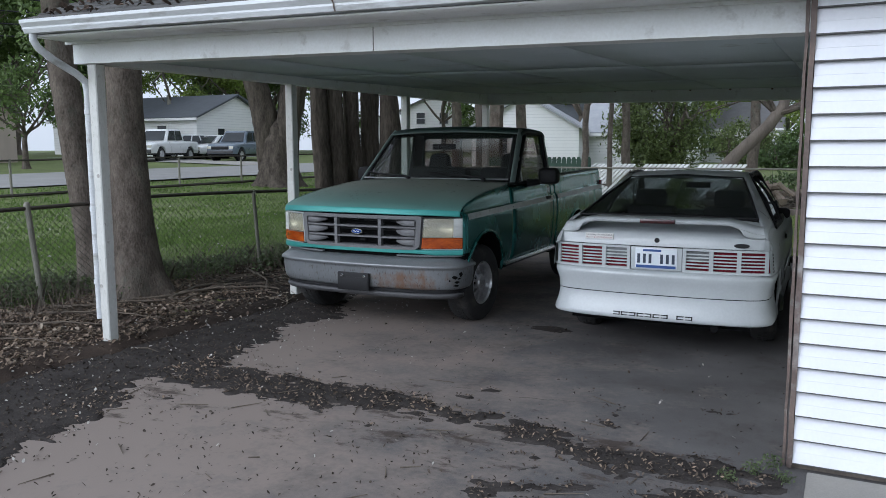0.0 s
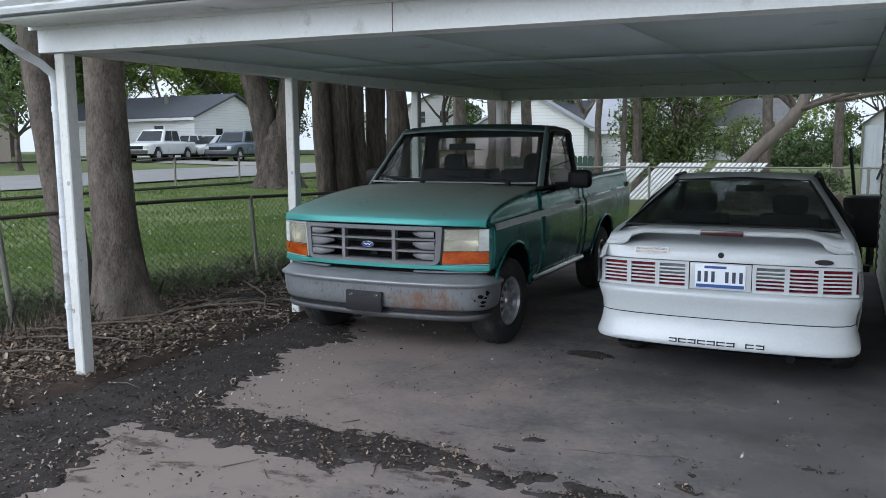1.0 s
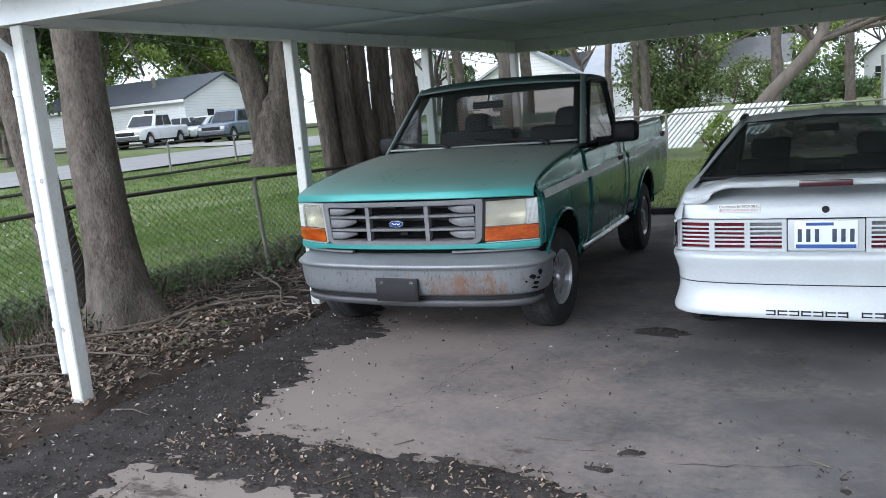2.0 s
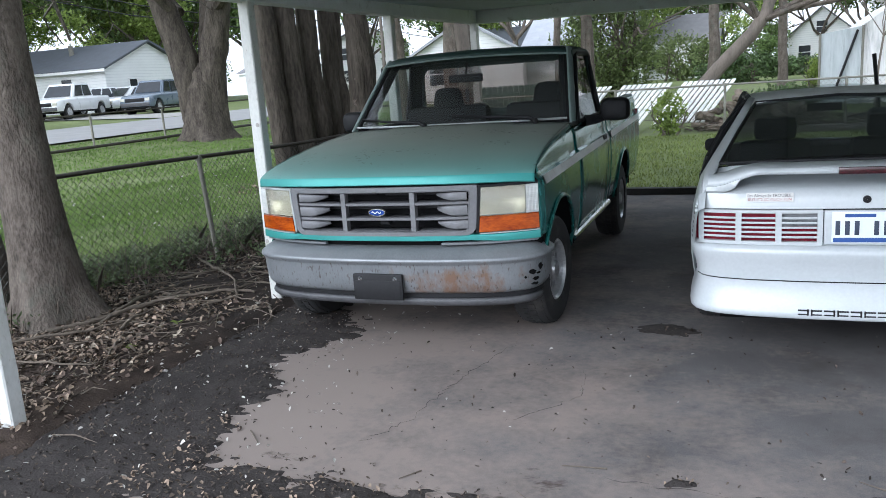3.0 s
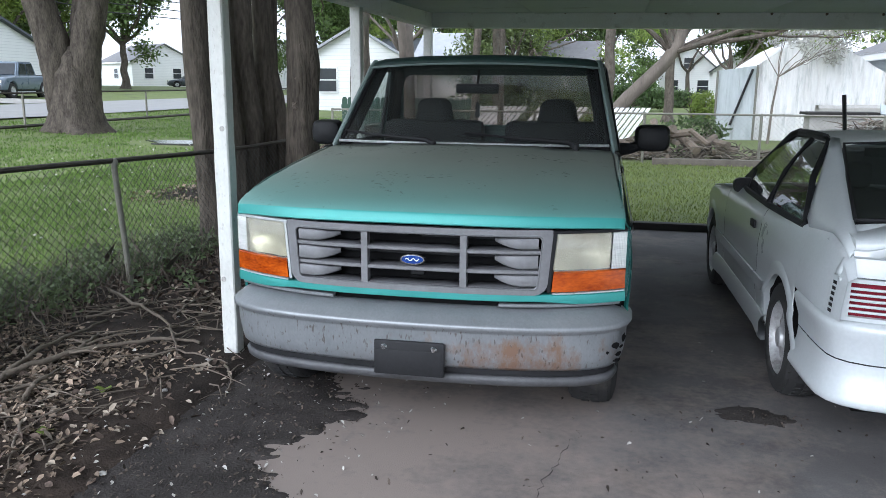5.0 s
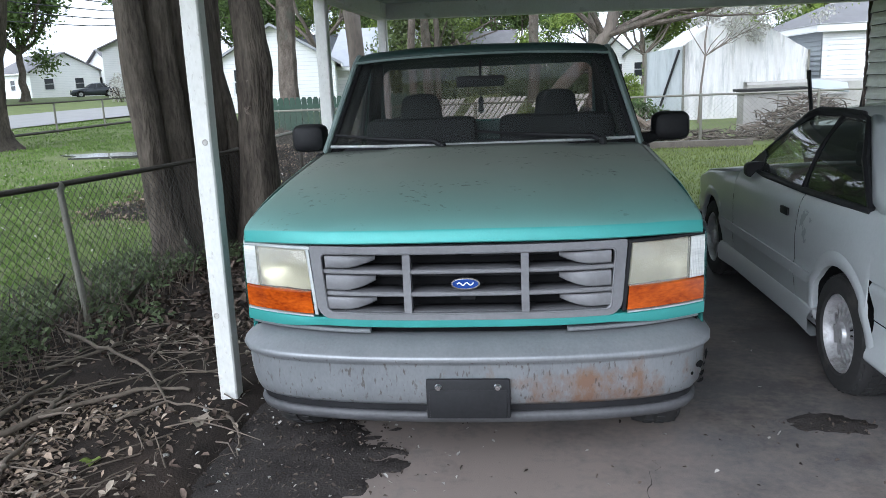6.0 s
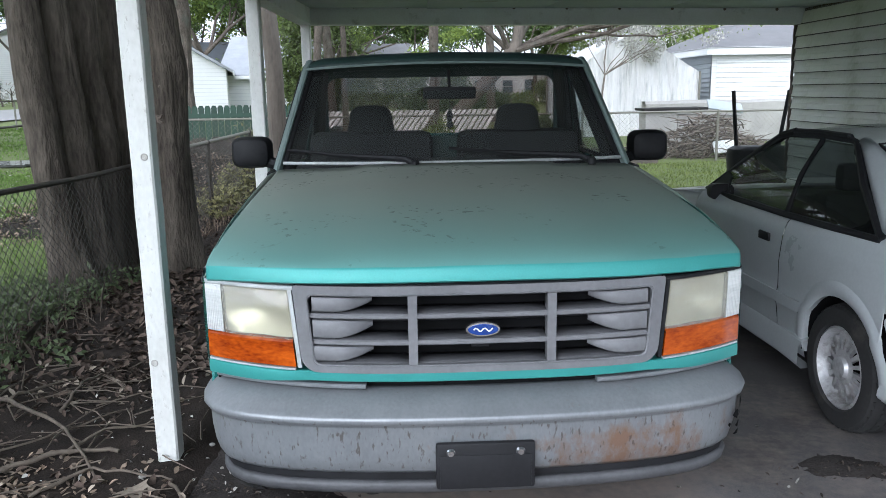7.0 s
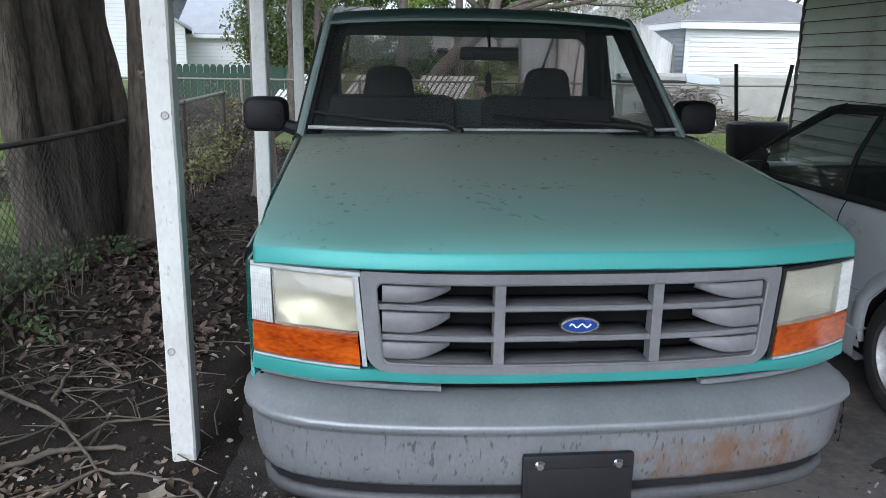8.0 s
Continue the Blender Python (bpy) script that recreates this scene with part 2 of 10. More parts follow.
M_BARK = surf("grey_brown_bark", (0.195, 0.164, 0.137), (0.052, 0.042, 0.035), 6, 0.9, 1.0, fine=38, stretch=(1.4, 1.4, 0.7), bump_dist=0.03, spec=0.15, dirt=(0.10, 0.105, 0.085), dirt_scale=2.5, dirt_amount=0.40)
M_BARK_DK = surf("dark_furrowed_bark", (0.125, 0.106, 0.086), (0.026, 0.021, 0.0175), 4, 0.9, 1.0, fine=22, stretch=(1.6, 1.6, 0.4), bump_dist=0.05, spec=0.15)
M_BARK_PALE = surf("pale_bark", (0.24, 0.20, 0.165), (0.12, 0.10, 0.085), 3, 0.9, 0.6, fine=25, stretch=(1.5, 1.5, 0.4), bump_dist=0.02)
M_RAIL = surf("rusty_galvanised_pipe", (0.10, 0.085, 0.07), (0.05, 0.045, 0.04), 8, 0.6, 0.2, metal=0.5)
M_FPOST = surf("galvanised_post", (0.27, 0.26, 0.22), (0.17, 0.16, 0.13), 7, 0.6, 0.2, metal=0.4)
M_WIRE = surf("dull_fence_wire", (0.085, 0.08, 0.07), (0.045, 0.042, 0.038), 9, 0.65, 0.0, metal=0.4)
M_LEAF_DRY = surf("dry_leaf", (0.135, 0.100, 0.080), (0.048, 0.036, 0.029), 14, 0.85, 0.2, island=0.55, spec=0.15)
M_TWIG = surf("dry_twig", (0.16, 0.13, 0.10), (0.08, 0.063, 0.048), 9, 0.85, 0.4)
M_GRASS = surf("lawn_grass", (0.175, 0.265, 0.058), (0.088, 0.155, 0.034), 1.3, 0.7, 0.0, island=0.4)
M_LAWN = surf("lawn_ground", (0.15, 0.19, 0.05), (0.085, 0.105, 0.032), 1.1, 0.9, 0.5, fine=45, dirt=(0.06, 0.05, 0.036), dirt_scale=0.7, dirt_amount=0.36, bump_dist=0.02)
M_GRASS_YL = surf("pale_lawn_grass", (0.25, 0.29, 0.085), (0.13, 0.17, 0.05), 1.3, 0.7, 0.0, island=0.4)
M_WEED = surf("weed_leaf", (0.145, 0.185, 0.085), (0.066, 0.09, 0.042), 5, 0.6, 0.1, island=0.45)
M_FOLIAGE = surf("spring_foliage", (0.155, 0.22, 0.066), (0.075, 0.12, 0.034), 3, 0.6, 0.0, island=0.5)
M_FOLIAGE_DK = surf("dark_foliage", (0.115, 0.170, 0.058), (0.05, 0.082, 0.031), 3, 0.6, 0.0, island=0.5)
M_FOLIAGE_YL = surf("yellow_green_foliage", (0.26, 0.33, 0.07), (0.14, 0.20, 0.045), 3, 0.6, 0.0, island=0.4)
M_BLOSSOM = surf("pale_blossom", (0.62, 0.60, 0.57), (0.40, 0.39, 0.34), 3, 0.7, 0.0, island=0.3)
M_GREENFENCE = surf("green_fence_paint", (0.022, 0.058, 0.036), (0.012, 0.032, 0.021), 5, 0.7, 0.3, rand=0.2, stretch=(2, 2, 0.4))
M_OLDWOOD = surf("weathered_timber", (0.17, 0.145, 0.12), (0.085, 0.07, 0.06), 5, 0.85, 0.5, stretch=(1, 1, 0.5), rand=0.25)
M_TIE = surf("black_timber_edging", (0.025, 0.022, 0.02), (0.012, 0.011, 0.01), 6, 0.85, 0.5)
M_PLANK = surf("white_plank_paint", (0.84, 0.84, 0.82), (0.66, 0.66, 0.64), 4, 0.6, 0.2, rand=0.12)
# vertical grey streaks in both tarps paint the shade of folds into the colour
M_TARP_OLD = surf("grey_tarp", (0.52, 0.55, 0.56), (0.38, 0.41, 0.42), 2.0, 0.5, 0.5, fine=9, bump_dist=0.05, dirt=(0.25, 0.26, 0.25), dirt_scale=2.2, dirt_amount=0.38, stretch=(2.2, 2.2, 0.3))
M_TARP = surf("white_tarp", (0.82, 0.80, 0.785), (0.66, 0.645, 0.635), 2.0, 0.5, 0.5, fine=9, bump_dist=0.08, dirt=(0.42, 0.43, 0.42), dirt_scale=2.2, dirt_amount=0.42, stretch=(2.2, 2.2, 0.3))
M_HWHITE = surf("white_house_siding", (0.80, 0.80, 0.79), (0.72, 0.72, 0.71), 1.0, 0.6, 0.05)
M_HTAN = surf("tan_house_siding", (0.50, 0.42, 0.36), (0.42, 0.35, 0.30), 1.0, 0.7, 0.05)
M_HGREY = surf("grey_house_siding", (0.42, 0.45, 0.47), (0.34, 0.37, 0.39), 1.0, 0.6, 0.05)
M_ROOF = surf("dark_house_roof", (0.10, 0.11, 0.125), (0.07, 0.075, 0.085), 2.0, 0.9, 0.3)
M_ROOF_L = surf("pale_house_roof", (0.20, 0.195, 0.20), (0.14, 0.137, 0.14), 2.0, 0.9, 0.3)
M_ROOF_GREY = surf("light_grey_roof", (0.36, 0.37, 0.39), (0.28, 0.29, 0.31), 2.0, 0.85, 0.3)
# laps of the house siding
t = M_HWHITE.node_tree
b = next(n for n in t.nodes if n.type == "BSDF_PRINCIPLED")
src = b.inputs["Base Color"].links[0].from_socket
co = t.nodes.new("ShaderNodeTexCoord")
sep = t.nodes.new("ShaderNodeSeparateXYZ")
links(t, co.outputs["Object"], sep.inputs[0])
lap = t.nodes.new("ShaderNodeMath")
lap.operation = "MODULO"
lap.inputs[1].default_value = 0.19
links(t, sep.outputs["Z"], lap.inputs[0])
lap_f = t.nodes.new("ShaderNodeMapRange")
lap_f.inputs["From Min"].default_value, lap_f.inputs["From Max"].default_value, lap_f.inputs["To Min"].default_value, lap_f.inputs["To Max"].default_value = 0.012, 0.03, 0.5, 0.0
links(t, lap.outputs[0], lap_f.inputs["Value"])
lap_m = t.nodes.new("ShaderNodeMixRGB")
lap_m.inputs["Color2"].default_value = (0.42, 0.43, 0.45, 1)
links(t, lap_f.outputs[0], lap_m.inputs["Fac"])
links(t, src, lap_m.inputs["Color1"])
links(t, lap_m.outputs[0], b.inputs["Base Color"])
M_DARKGLASS = surf("dark_window", (0.03, 0.035, 0.04), (0.02, 0.022, 0.025), 2, 0.12, 0.0)
M_STONEWALL = surf("old_block_wall", (0.42, 0.40, 0.37), (0.28, 0.27, 0.25), 2.5, 0.85, 0.4)


def leafy(m, share):
    """Lets part of the light through thin leaves."""
    t = m.node_tree
    b = next(n for n in t.nodes if n.type == "BSDF_PRINCIPLED")
    out = next(n for n in t.nodes if n.type == "OUTPUT_MATERIAL")
    tl = t.nodes.new("ShaderNodeBsdfTranslucent")
    links(t, b.inputs["Base Color"].links[0].from_socket, tl.inputs["Color"])
    mx = t.nodes.new("ShaderNodeMixShader")
    mx.inputs[0].default_value = share
    links(t, b.outputs[0], mx.inputs[1])
    links(t, tl.outputs[0], mx.inputs[2])
    links(t, mx.outputs[0], out.inputs[0])


for m in (M_GRASS, M_GRASS_YL, M_WEED, M_FOLIAGE, M_FOLIAGE_DK, M_FOLIAGE_YL, M_BLOSSOM):
    leafy(m, 0.45)


# ---- mesh helpers ----
def done(name, bm, material, parent=None, label="", sharp=35, solid=0.0, smooth=True):
    """Links a bmesh as one mesh object."""
    me = bpy.data.meshes.new(name)
    bmesh.ops.recalc_face_normals(bm, faces=bm.faces[:])
    if solid:
        for e in bm.edges:
            if e.is_boundary:
                e.smooth = False
    bm.to_mesh(me)
    bm.free()
    if smooth:
        me.polygons.foreach_set("use_smooth", [True] * len(me.polygons))
        me.set_sharp_from_angle(angle=radians(sharp))
    me.materials.append(material)
    ob = new(name, me)
    if parent:
        ob.parent = parent
    if label:
        ob["label"] = label
    if solid:
        md = ob.modifiers.new("thickness", "SOLIDIFY")
        md.thickness, md.offset = solid, -1
    return ob


part = done


def raw(name, verts, faces, material, parent=None, smooth=False):
    me = bpy.data.meshes.new(name)
    me.from_pydata(verts, [], faces)
    me.update()
    if smooth:
        me.polygons.foreach_set("use_smooth", [True] * len(me.polygons))
    me.materials.append(material)
    ob = new(name, me)
    if parent:
        ob.parent = parent
    return ob


def thing(name, label, category, at=(0, 0, 0), rz=0.0, group="", kind=""):
    ob = new(name)
    ob.location, ob.rotation_euler = at, (0, 0, radians(rz))
    return tagged(ob, label, category, group, kind)


def box(bm, x0, x1, y0, y1, z0, z1, bev=0.0, m=None):
    r = bmesh.ops.create_cube(bm, size=1.0, matrix=Matrix.LocRotScale(((x0 + x1) / 2, (y0 + y1) / 2, (z0 + z1) / 2), None, (x1 - x0, y1 - y0, z1 - z0)))
    vs = r["verts"]
    if bev:
        es = list({e for v in vs for e in v.link_edges})
        vs = [v for v in bmesh.ops.bevel(bm, geom=es, offset=bev, segments=2, affect="EDGES", profile=0.6)["verts"]]
        vs = list({v for f in {f for v in vs for f in v.link_faces} for v in f.verts})
    if m is not None:
        bmesh.ops.transform(bm, matrix=m, verts=vs)
    return vs


def sheet(bm, rows):
    """A net of quads through rows of points."""
    vs = [[bm.verts.new(p) for p in row] for row in rows]
    for a, b in zip(vs, vs[1:]):
        for i in range(len(a) - 1):
            bm.faces.new((a[i], a[i + 1], b[i + 1], b[i]))
    return vs


def tube(bm, pts, radii, n=8, caps=True):
    """A round rod through points, with a radius at each."""
    pts = [Vector(p) for p in pts]
    if not hasattr(radii, "__len__"):
        radii = [radii] * len(pts)
    rings, side = [], None
    for i, p in enumerate(pts):
        d = (pts[min(i + 1, len(pts) - 1)] - pts[max(i - 1, 0)]).normalized()
        if side is None:
            side = d.cross(Vector((0, 0, 1)) if abs(d.z) < 0.9 else Vector((1, 0, 0))).normalized()
        side = (side - d * side.dot(d)).normalized()
        up = d.cross(side)
        rings.append([bm.verts.new(p + (side * math.cos(k * math.tau / n) + up * math.sin(k * math.tau / n)) * radii[i]) for k in range(n)])
    for a, b in zip(rings, rings[1:]):
        for k in range(n):
            bm.faces.new((a[k], a[(k + 1) % n], b[(k + 1) % n], b[k]))
    if caps:
        bm.faces.new(rings[0][::-1])
        bm.faces.new(rings[-1])
    return rings


def lathe(bm, profile, n, m):
    """Turns a profile of (radius, height) round the z axis, then sets it by m."""
    rings = [[bm.verts.new(m @ Vector((r * math.cos(k * math.tau / n), r * math.sin(k * math.tau / n), z))) for k in range(n)] for r, z in profile]
    for a, b in zip(rings, rings[1:]):
        for k in range(n):
            bm.faces.new((a[k], a[(k + 1) % n], b[(k + 1) % n], b[k]))
    return rings


def prism(bm, poly, axis, a, b):
    """A flat outline pushed from a to b along an axis; the outline is in the other two axes, in order."""
    def at(p, d):
        return {"x": (d, p[0], p[1]), "y": (p[0], d, p[1]), "z": (p[0], p[1], d)}[axis]
    lo, hi = [bm.verts.new(at(p, a)) for p in poly], [bm.verts.new(at(p, b)) for p in poly]
    bm.faces.new(lo[::-1])
    bm.faces.new(hi)
    for i in range(len(poly)):
        j = (i + 1) % len(poly)
        bm.faces.new((lo[i], lo[j], hi[j], hi[i]))


def lerp_at(table, x):
    """A value from a table of (x, value), straight between its rows."""
    if x <= table[0][0]:
        return table[0][1]
    for (xa, ya), (xb, yb) in zip(table, table[1:]):
        if x <= xb:
            return ya + (yb - ya) * (x - xa) / (xb - xa)
    return table[-1][1]


def step(a, b, x):
    t = min(1, max(0, (x - a) / (b - a)))
    return t * t * (3 - 2 * t)


# ---- ground ----
def height(x, y):
    """The lawn's height: level round the carport, rising gently to the street and to the back."""
    h = lerp_at([(8.2, 0.0), (14, 0.06), (19, 0.17), (22.5, 0.42), (30, 0.62), (40, 0.86), (60, 1.15)], -x) + 0.008 * max(0, min(60, y - 13))
    h = min(h, 1.9)
    return h + 0.03 * noise.noise(Vector((x * 0.35, y * 0.35, 0))) * step(-6.5, -9, x)


SLAB = (-5.75, -0.40, -9.0, 12.42)


def ground_z(x, y):
    in_slab = (SLAB[0] < x < 7.0 and -9.0 < y < 4.2) or (SLAB[0] < x < -0.2 and 4.0 < y < SLAB[3] + 0.1) or (x > -0.3 and 4.2 < y < 12.3 and x < 7)
    if in_slab:
        return -0.06
    return height(x, y) + 0.02 + 0.018 * noise.noise(Vector((x * 1.3, y * 1.3, 3)))


def spaced(near, far, first, growth):
    """Net lines: close together from near[0] to near[1], then ever wider out to far."""
    out = list(np.arange(near[0], near[1], first))
    d, x = first, near[1]
    while x < far:
        out.append(x)
        d *= growth
        x += d
    d, x = first, near[0]
    while x > -far:
        d *= growth
        x -= d
        out.insert(0, x)
    return out


gx, gy = spaced((-12, 1), 700, 0.2, 1.16), spaced((-2, 16), 700, 0.2, 1.16)
g_verts = [(x, y, ground_z(x, y)) for y in gy for x in gx]
g_w = len(gx)
g_faces = [(j * g_w + i, j * g_w + i + 1, (j + 1) * g_w + i + 1, (j + 1) * g_w + i) for j in range(len(gy) - 1) for i in range(g_w - 1)]
ground = raw("ground", g_verts, g_faces, M_LAWN, smooth=True)
tagged(ground, "uneven green lawn ground with bare earth patches", "ground", kind="structure")

# the bed of bare soil between driveway and fence, one sheet with a ragged edge to the lawn
def soil_mask(x, y):
    """Above nought where soil covers the asphalt or the lawn."""
    p = Vector((x, y, 0))
    wob = 0.22 * noise.noise(p * 1.1) + 0.19 * noise.noise(p * 3.1) + 0.20 * noise.noise(Vector((x * 5.5, y * 10, 0))) + 0.16 * noise.noise(Vector((x * 13, y * 22, 0)))
    edge = -4.62 + max(0, 4.0 - y) * 0.42 + 0.25 * math.exp(-((y - 4.55) / 0.3) ** 2) - 0.25 * math.exp(-((y - 5.75) / 0.2) ** 2) - 0.12 * math.exp(-((y - 3.95) / 0.22) ** 2)
    edge -= max(0, 2.2 - y) * 1.25
    if y > 6.3:
        edge -= (y - 6.3) * 0.45
        edge = max(edge, -5.45)
    left = edge - x + wob * 0.75
    tongue = [(-4.7, 4.35), (-4.19, 4.38), (-3.55, 4.24), (-3.13, 4.33), (-2.77, 4.30), (-2.18, 4.25), (-1.67, 4.12), (-1.27, 3.95), (-0.95, 4.05), (-0.55, 4.10)]
    widths = [0.24, 0.17, 0.20, 0.24, 0.15, 0.10, 0.10, 0.14, 0.18, 0.16]
    best = -9.0
    for k in range(len(tongue) - 1):
        a, b = Vector((*tongue[k], 0)), Vector((*tongue[k + 1], 0))
        f = min(1, max(0, (p - a).dot(b - a) / (b - a).length_squared))
        best = max(best, widths[k] + (widths[k + 1] - widths[k]) * f - (p - a - (b - a) * f).length)
    side = [(-1.75, 3.36), (-1.3, 3.60), (-0.95, 3.66), (-0.6, 3.85)]
    for a, b in zip(side, side[1:]):
        a, b = Vector((*a, 0)), Vector((*b, 0))
        f = min(1, max(0, (p - a).dot(b - a) / (b - a).length_squared))
        best = max(best, 0.07 - (p - a - (b - a) * f).length)
    tong = best - 0.03 + wob * 0.85
    spots = (noise.noise(p * 2.3 + Vector((7, 3, 0))) + 0.6 * noise.noise(Vector((x * 5, y * 9, 0))) + 0.25 * noise.noise(p * 19) - 0.68 - 0.5 * step(4.4, 6.0, y) - 0.3 * step(2.0, 0.5, y)) * 0.4
    oil = 0.14 - math.hypot((x + 2.58) / 1.25, (y - 6.76) / 0.75) + wob * 0.35
    return max(left, tong, spots, oil)


def soil_sheet(name, x0, x1, y0, y1, cell, high, label):
    nx, ny = int((x1 - x0) / cell) + 1, int((y1 - y0) / cell) + 1
    mask = np.array([[soil_mask(x0 + i * cell, y0 + j * cell) for i in range(nx)] for j in range(ny)])
    verts, index, faces = [], {}, []
    for j in range(ny - 1):
        for i in range(nx - 1):
            if mask[j:j + 2, i:i + 2].max() < -0.01:
                continue
            quad = []
            for a, b in ((i, j), (i + 1, j), (i + 1, j + 1), (i, j + 1)):
                if (a, b) not in index:
                    x, y, s = x0 + a * cell, y0 + b * cell, mask[b, a]
                    bumpy = noise.noise(Vector((x * 8, y * 8, 1))) * 0.4 + noise.noise(Vector((x * 25, y * 25, 1))) * 0.35
                    index[a, b] = len(verts)
                    verts.append((x, y, min(s * 0.16, high + high * bumpy * min(1, max(0, s * 6)))))
                quad.append(index[a, b])
            faces.append(quad)
    ob = raw(name, verts, faces, M_SOIL_WASH, smooth=True)
    return tagged(ob, label, "soil", kind="stuff")


soil_sheet("washed_soil", -5.7, -0.42, -0.4, 7.6, 0.023, 0.012, "dark damp soil washed over the asphalt driveway")

bed_x, bed_y = np.arange(-8.4, -5.35, 0.06), np.arange(-8.8, 19.6, 0.06)


def bed_z(x, y):
    rim = step(-8.0, -7.3, x + 0.35 * noise.noise(Vector((x * 1.2, y * 1.2, 9))))
    return -0.03 + 0.09 * rim * step(19.6, 18.6, y) + 0.022 * noise.noise(Vector((x * 2.2, y * 2.2, 5))) + 0.012 * noise.noise(Vector((x * 9, y * 9, 5))) - 0.07 * step(-5.6, -5.36, x)


b_w = len(bed_x)
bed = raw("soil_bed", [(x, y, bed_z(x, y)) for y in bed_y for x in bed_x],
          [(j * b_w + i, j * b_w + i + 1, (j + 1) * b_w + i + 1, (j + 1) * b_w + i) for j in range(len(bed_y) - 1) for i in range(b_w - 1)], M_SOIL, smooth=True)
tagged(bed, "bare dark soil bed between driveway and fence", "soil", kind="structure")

bm = bmesh.new()
s_pts = [(SLAB[0], -9), (6.9, -9), (6.9, 4.2), (-0.42, 4.36), (-0.42, 12.42), (SLAB[0], 12.42)]
prism(bm, s_pts, "z", -0.10, 0.0)
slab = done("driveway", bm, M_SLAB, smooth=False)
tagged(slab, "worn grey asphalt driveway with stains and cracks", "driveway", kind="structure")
bm = bmesh.new()
box(bm, -0.36, 6.8, 3.55, 4.27, -0.05, 0.012, 0.01)
tagged(done("concrete_apron", bm, M_CONC), "pale concrete strip along the garage wall", "pavement", kind="structure")
bm = bmesh.new()
box(bm, -5.6, -0.5, 12.36, 12.5, -0.05, 0.085, 0.012)
tagged(done("timber_edging", bm, M_TIE), "black timber edging at the back of the slab", "edging", kind="structure")

# street along the far side of the lawn
bm = bmesh.new()
ys = list(np.arange(-120, 200, 4.0))
sheet(bm, [[(x + 0.03 * (y - 25), y, height(x, y) + 0.06) for x in (-29.5, -26.2, -22.8)] for y in ys])
tagged(done("road", bm, M_ROAD), "pale grey residential street beyond the lawn", "road", kind="structure")
bm = bmesh.new()
sheet(bm, [[(x, y, height(x, y) + 0.07) for y in (33.5, 35.5, 38.0)] for x in np.arange(-46, -28.6, 1.5)])
tagged(done("side_driveway", bm, M_CONC), "pale concrete driveway across the street", "driveway", kind="structure")


# ---- carport ----
def beam_z(x):
    """The underside of the front beam, which sags towards the garage."""
    return lerp_at([(-6.0, 2.312), (-0.4, 2.195)], x)


POSTS = [(-5.645, 4.51), (-5.61, 6.95), (-5.61, 9.42), (-5.61, 12.08)]


def post(x, y, top, lean):
    t = thing("carport_post", "white painted timber carport post with chipped paint", "post", (x, y, 0), group="carport posts")
    bm = bmesh.new()
    h = 0.047
    n = 14
    rows = []
    rr = random.Random(int(y * 100))
    for k in range(n + 1):
        z = 0.035 + (top - 0.035) * k / n
        w = h + rr.uniform(-0.0015, 0.0015)
        c = 0.008
        loop = [(-w + c, -w), (w - c, -w), (w, -w + c), (w, w - c), (w - c, w), (-w + c, w), (-w, w - c), (-w, -w + c), (-w + c, -w)]
        rows.append([(a + lean * (z - 1), b, z) for a, b in loop])
    sheet(bm, rows)
    bmesh.ops.remove_doubles(bm, verts=bm.verts[:], dist=0.0005)
    bmesh.ops.holes_fill(bm, edges=bm.edges[:], sides=12)
    done("shaft", bm, M_POST, t)
    for kx, kz in (((-0.02, 0.52), (0.015, 1.42)) if y < 9 else ()):
        bm = bmesh.new()
        lathe(bm, [(0.001, 0.0), (0.011, 0.0), (0.013, 0.003), (0.016, 0.0)], 12, Matrix.Translation((kx, -h - 0.0016, kz)) @ Matrix.Rotation(radians(90), 4, "X"))
        done("knot", bm, M_KNOT, t, "faint brown knot in the timber")
    return t


for (px, py), top in zip(POSTS, (2.30, 2.33, 2.34, 2.36)):
    post(px, py, top, 0.0)

# front beam, with its joint line
fb = thing("front_beam", "white painted front beam of the carport with streaks", "beam", kind="structure")
bm = bmesh.new()
sheet(bm, [[(x, y, beam_z(x) + dz) for y, dz in ((4.43, 0.0), (4.43, 0.20), (4.58, 0.20), (4.58, 0.0), (4.43, 0.0))] for x in np.linspace(-5.80, -0.46, 12)])
bmesh.ops.remove_doubles(bm, verts=bm.verts[:], dist=0.0005)
bmesh.ops.holes_fill(bm, edges=bm.edges[:], sides=8)
done("beam_board", bm, M_BEAM, fb)
bm = bmesh.new()
sheet(bm, [[(x, y, beam_z(x) + dz) for y, dz in ((4.405, 0.150), (4.405, 0.182), (4.43, 0.182), (4.43, 0.150), (4.405, 0.150))] for x in np.linspace(-5.86, -0.46, 8)])
done("trim_board", bm, M_BEAM, fb, "narrow white trim board above the beam")
bm = bmesh.new()
box(bm, -2.995, -2.991, 4.426, 4.4295, beam_z(-3), beam_z(-3) + 0.18)
done("joint", bm, M_TRIM, fb, "thin dark joint line")

# soffit, gutter and roof edge
bm = bmesh.new()
sheet(bm, [[(x, 4.42, beam_z(x) + 0.182), (x, 4.10, beam_z(x) + 0.182)] for x in np.linspace(-5.84, -0.38, 8)])
tagged(done("soffit", bm, M_BEAM, solid=0.012), "white boxed soffit under the roof edge", "soffit", kind="structure")
gut = thing("gutter", "white metal rain gutter with dirty streaks along the roof edge", "gutter")
bm = bmesh.new()
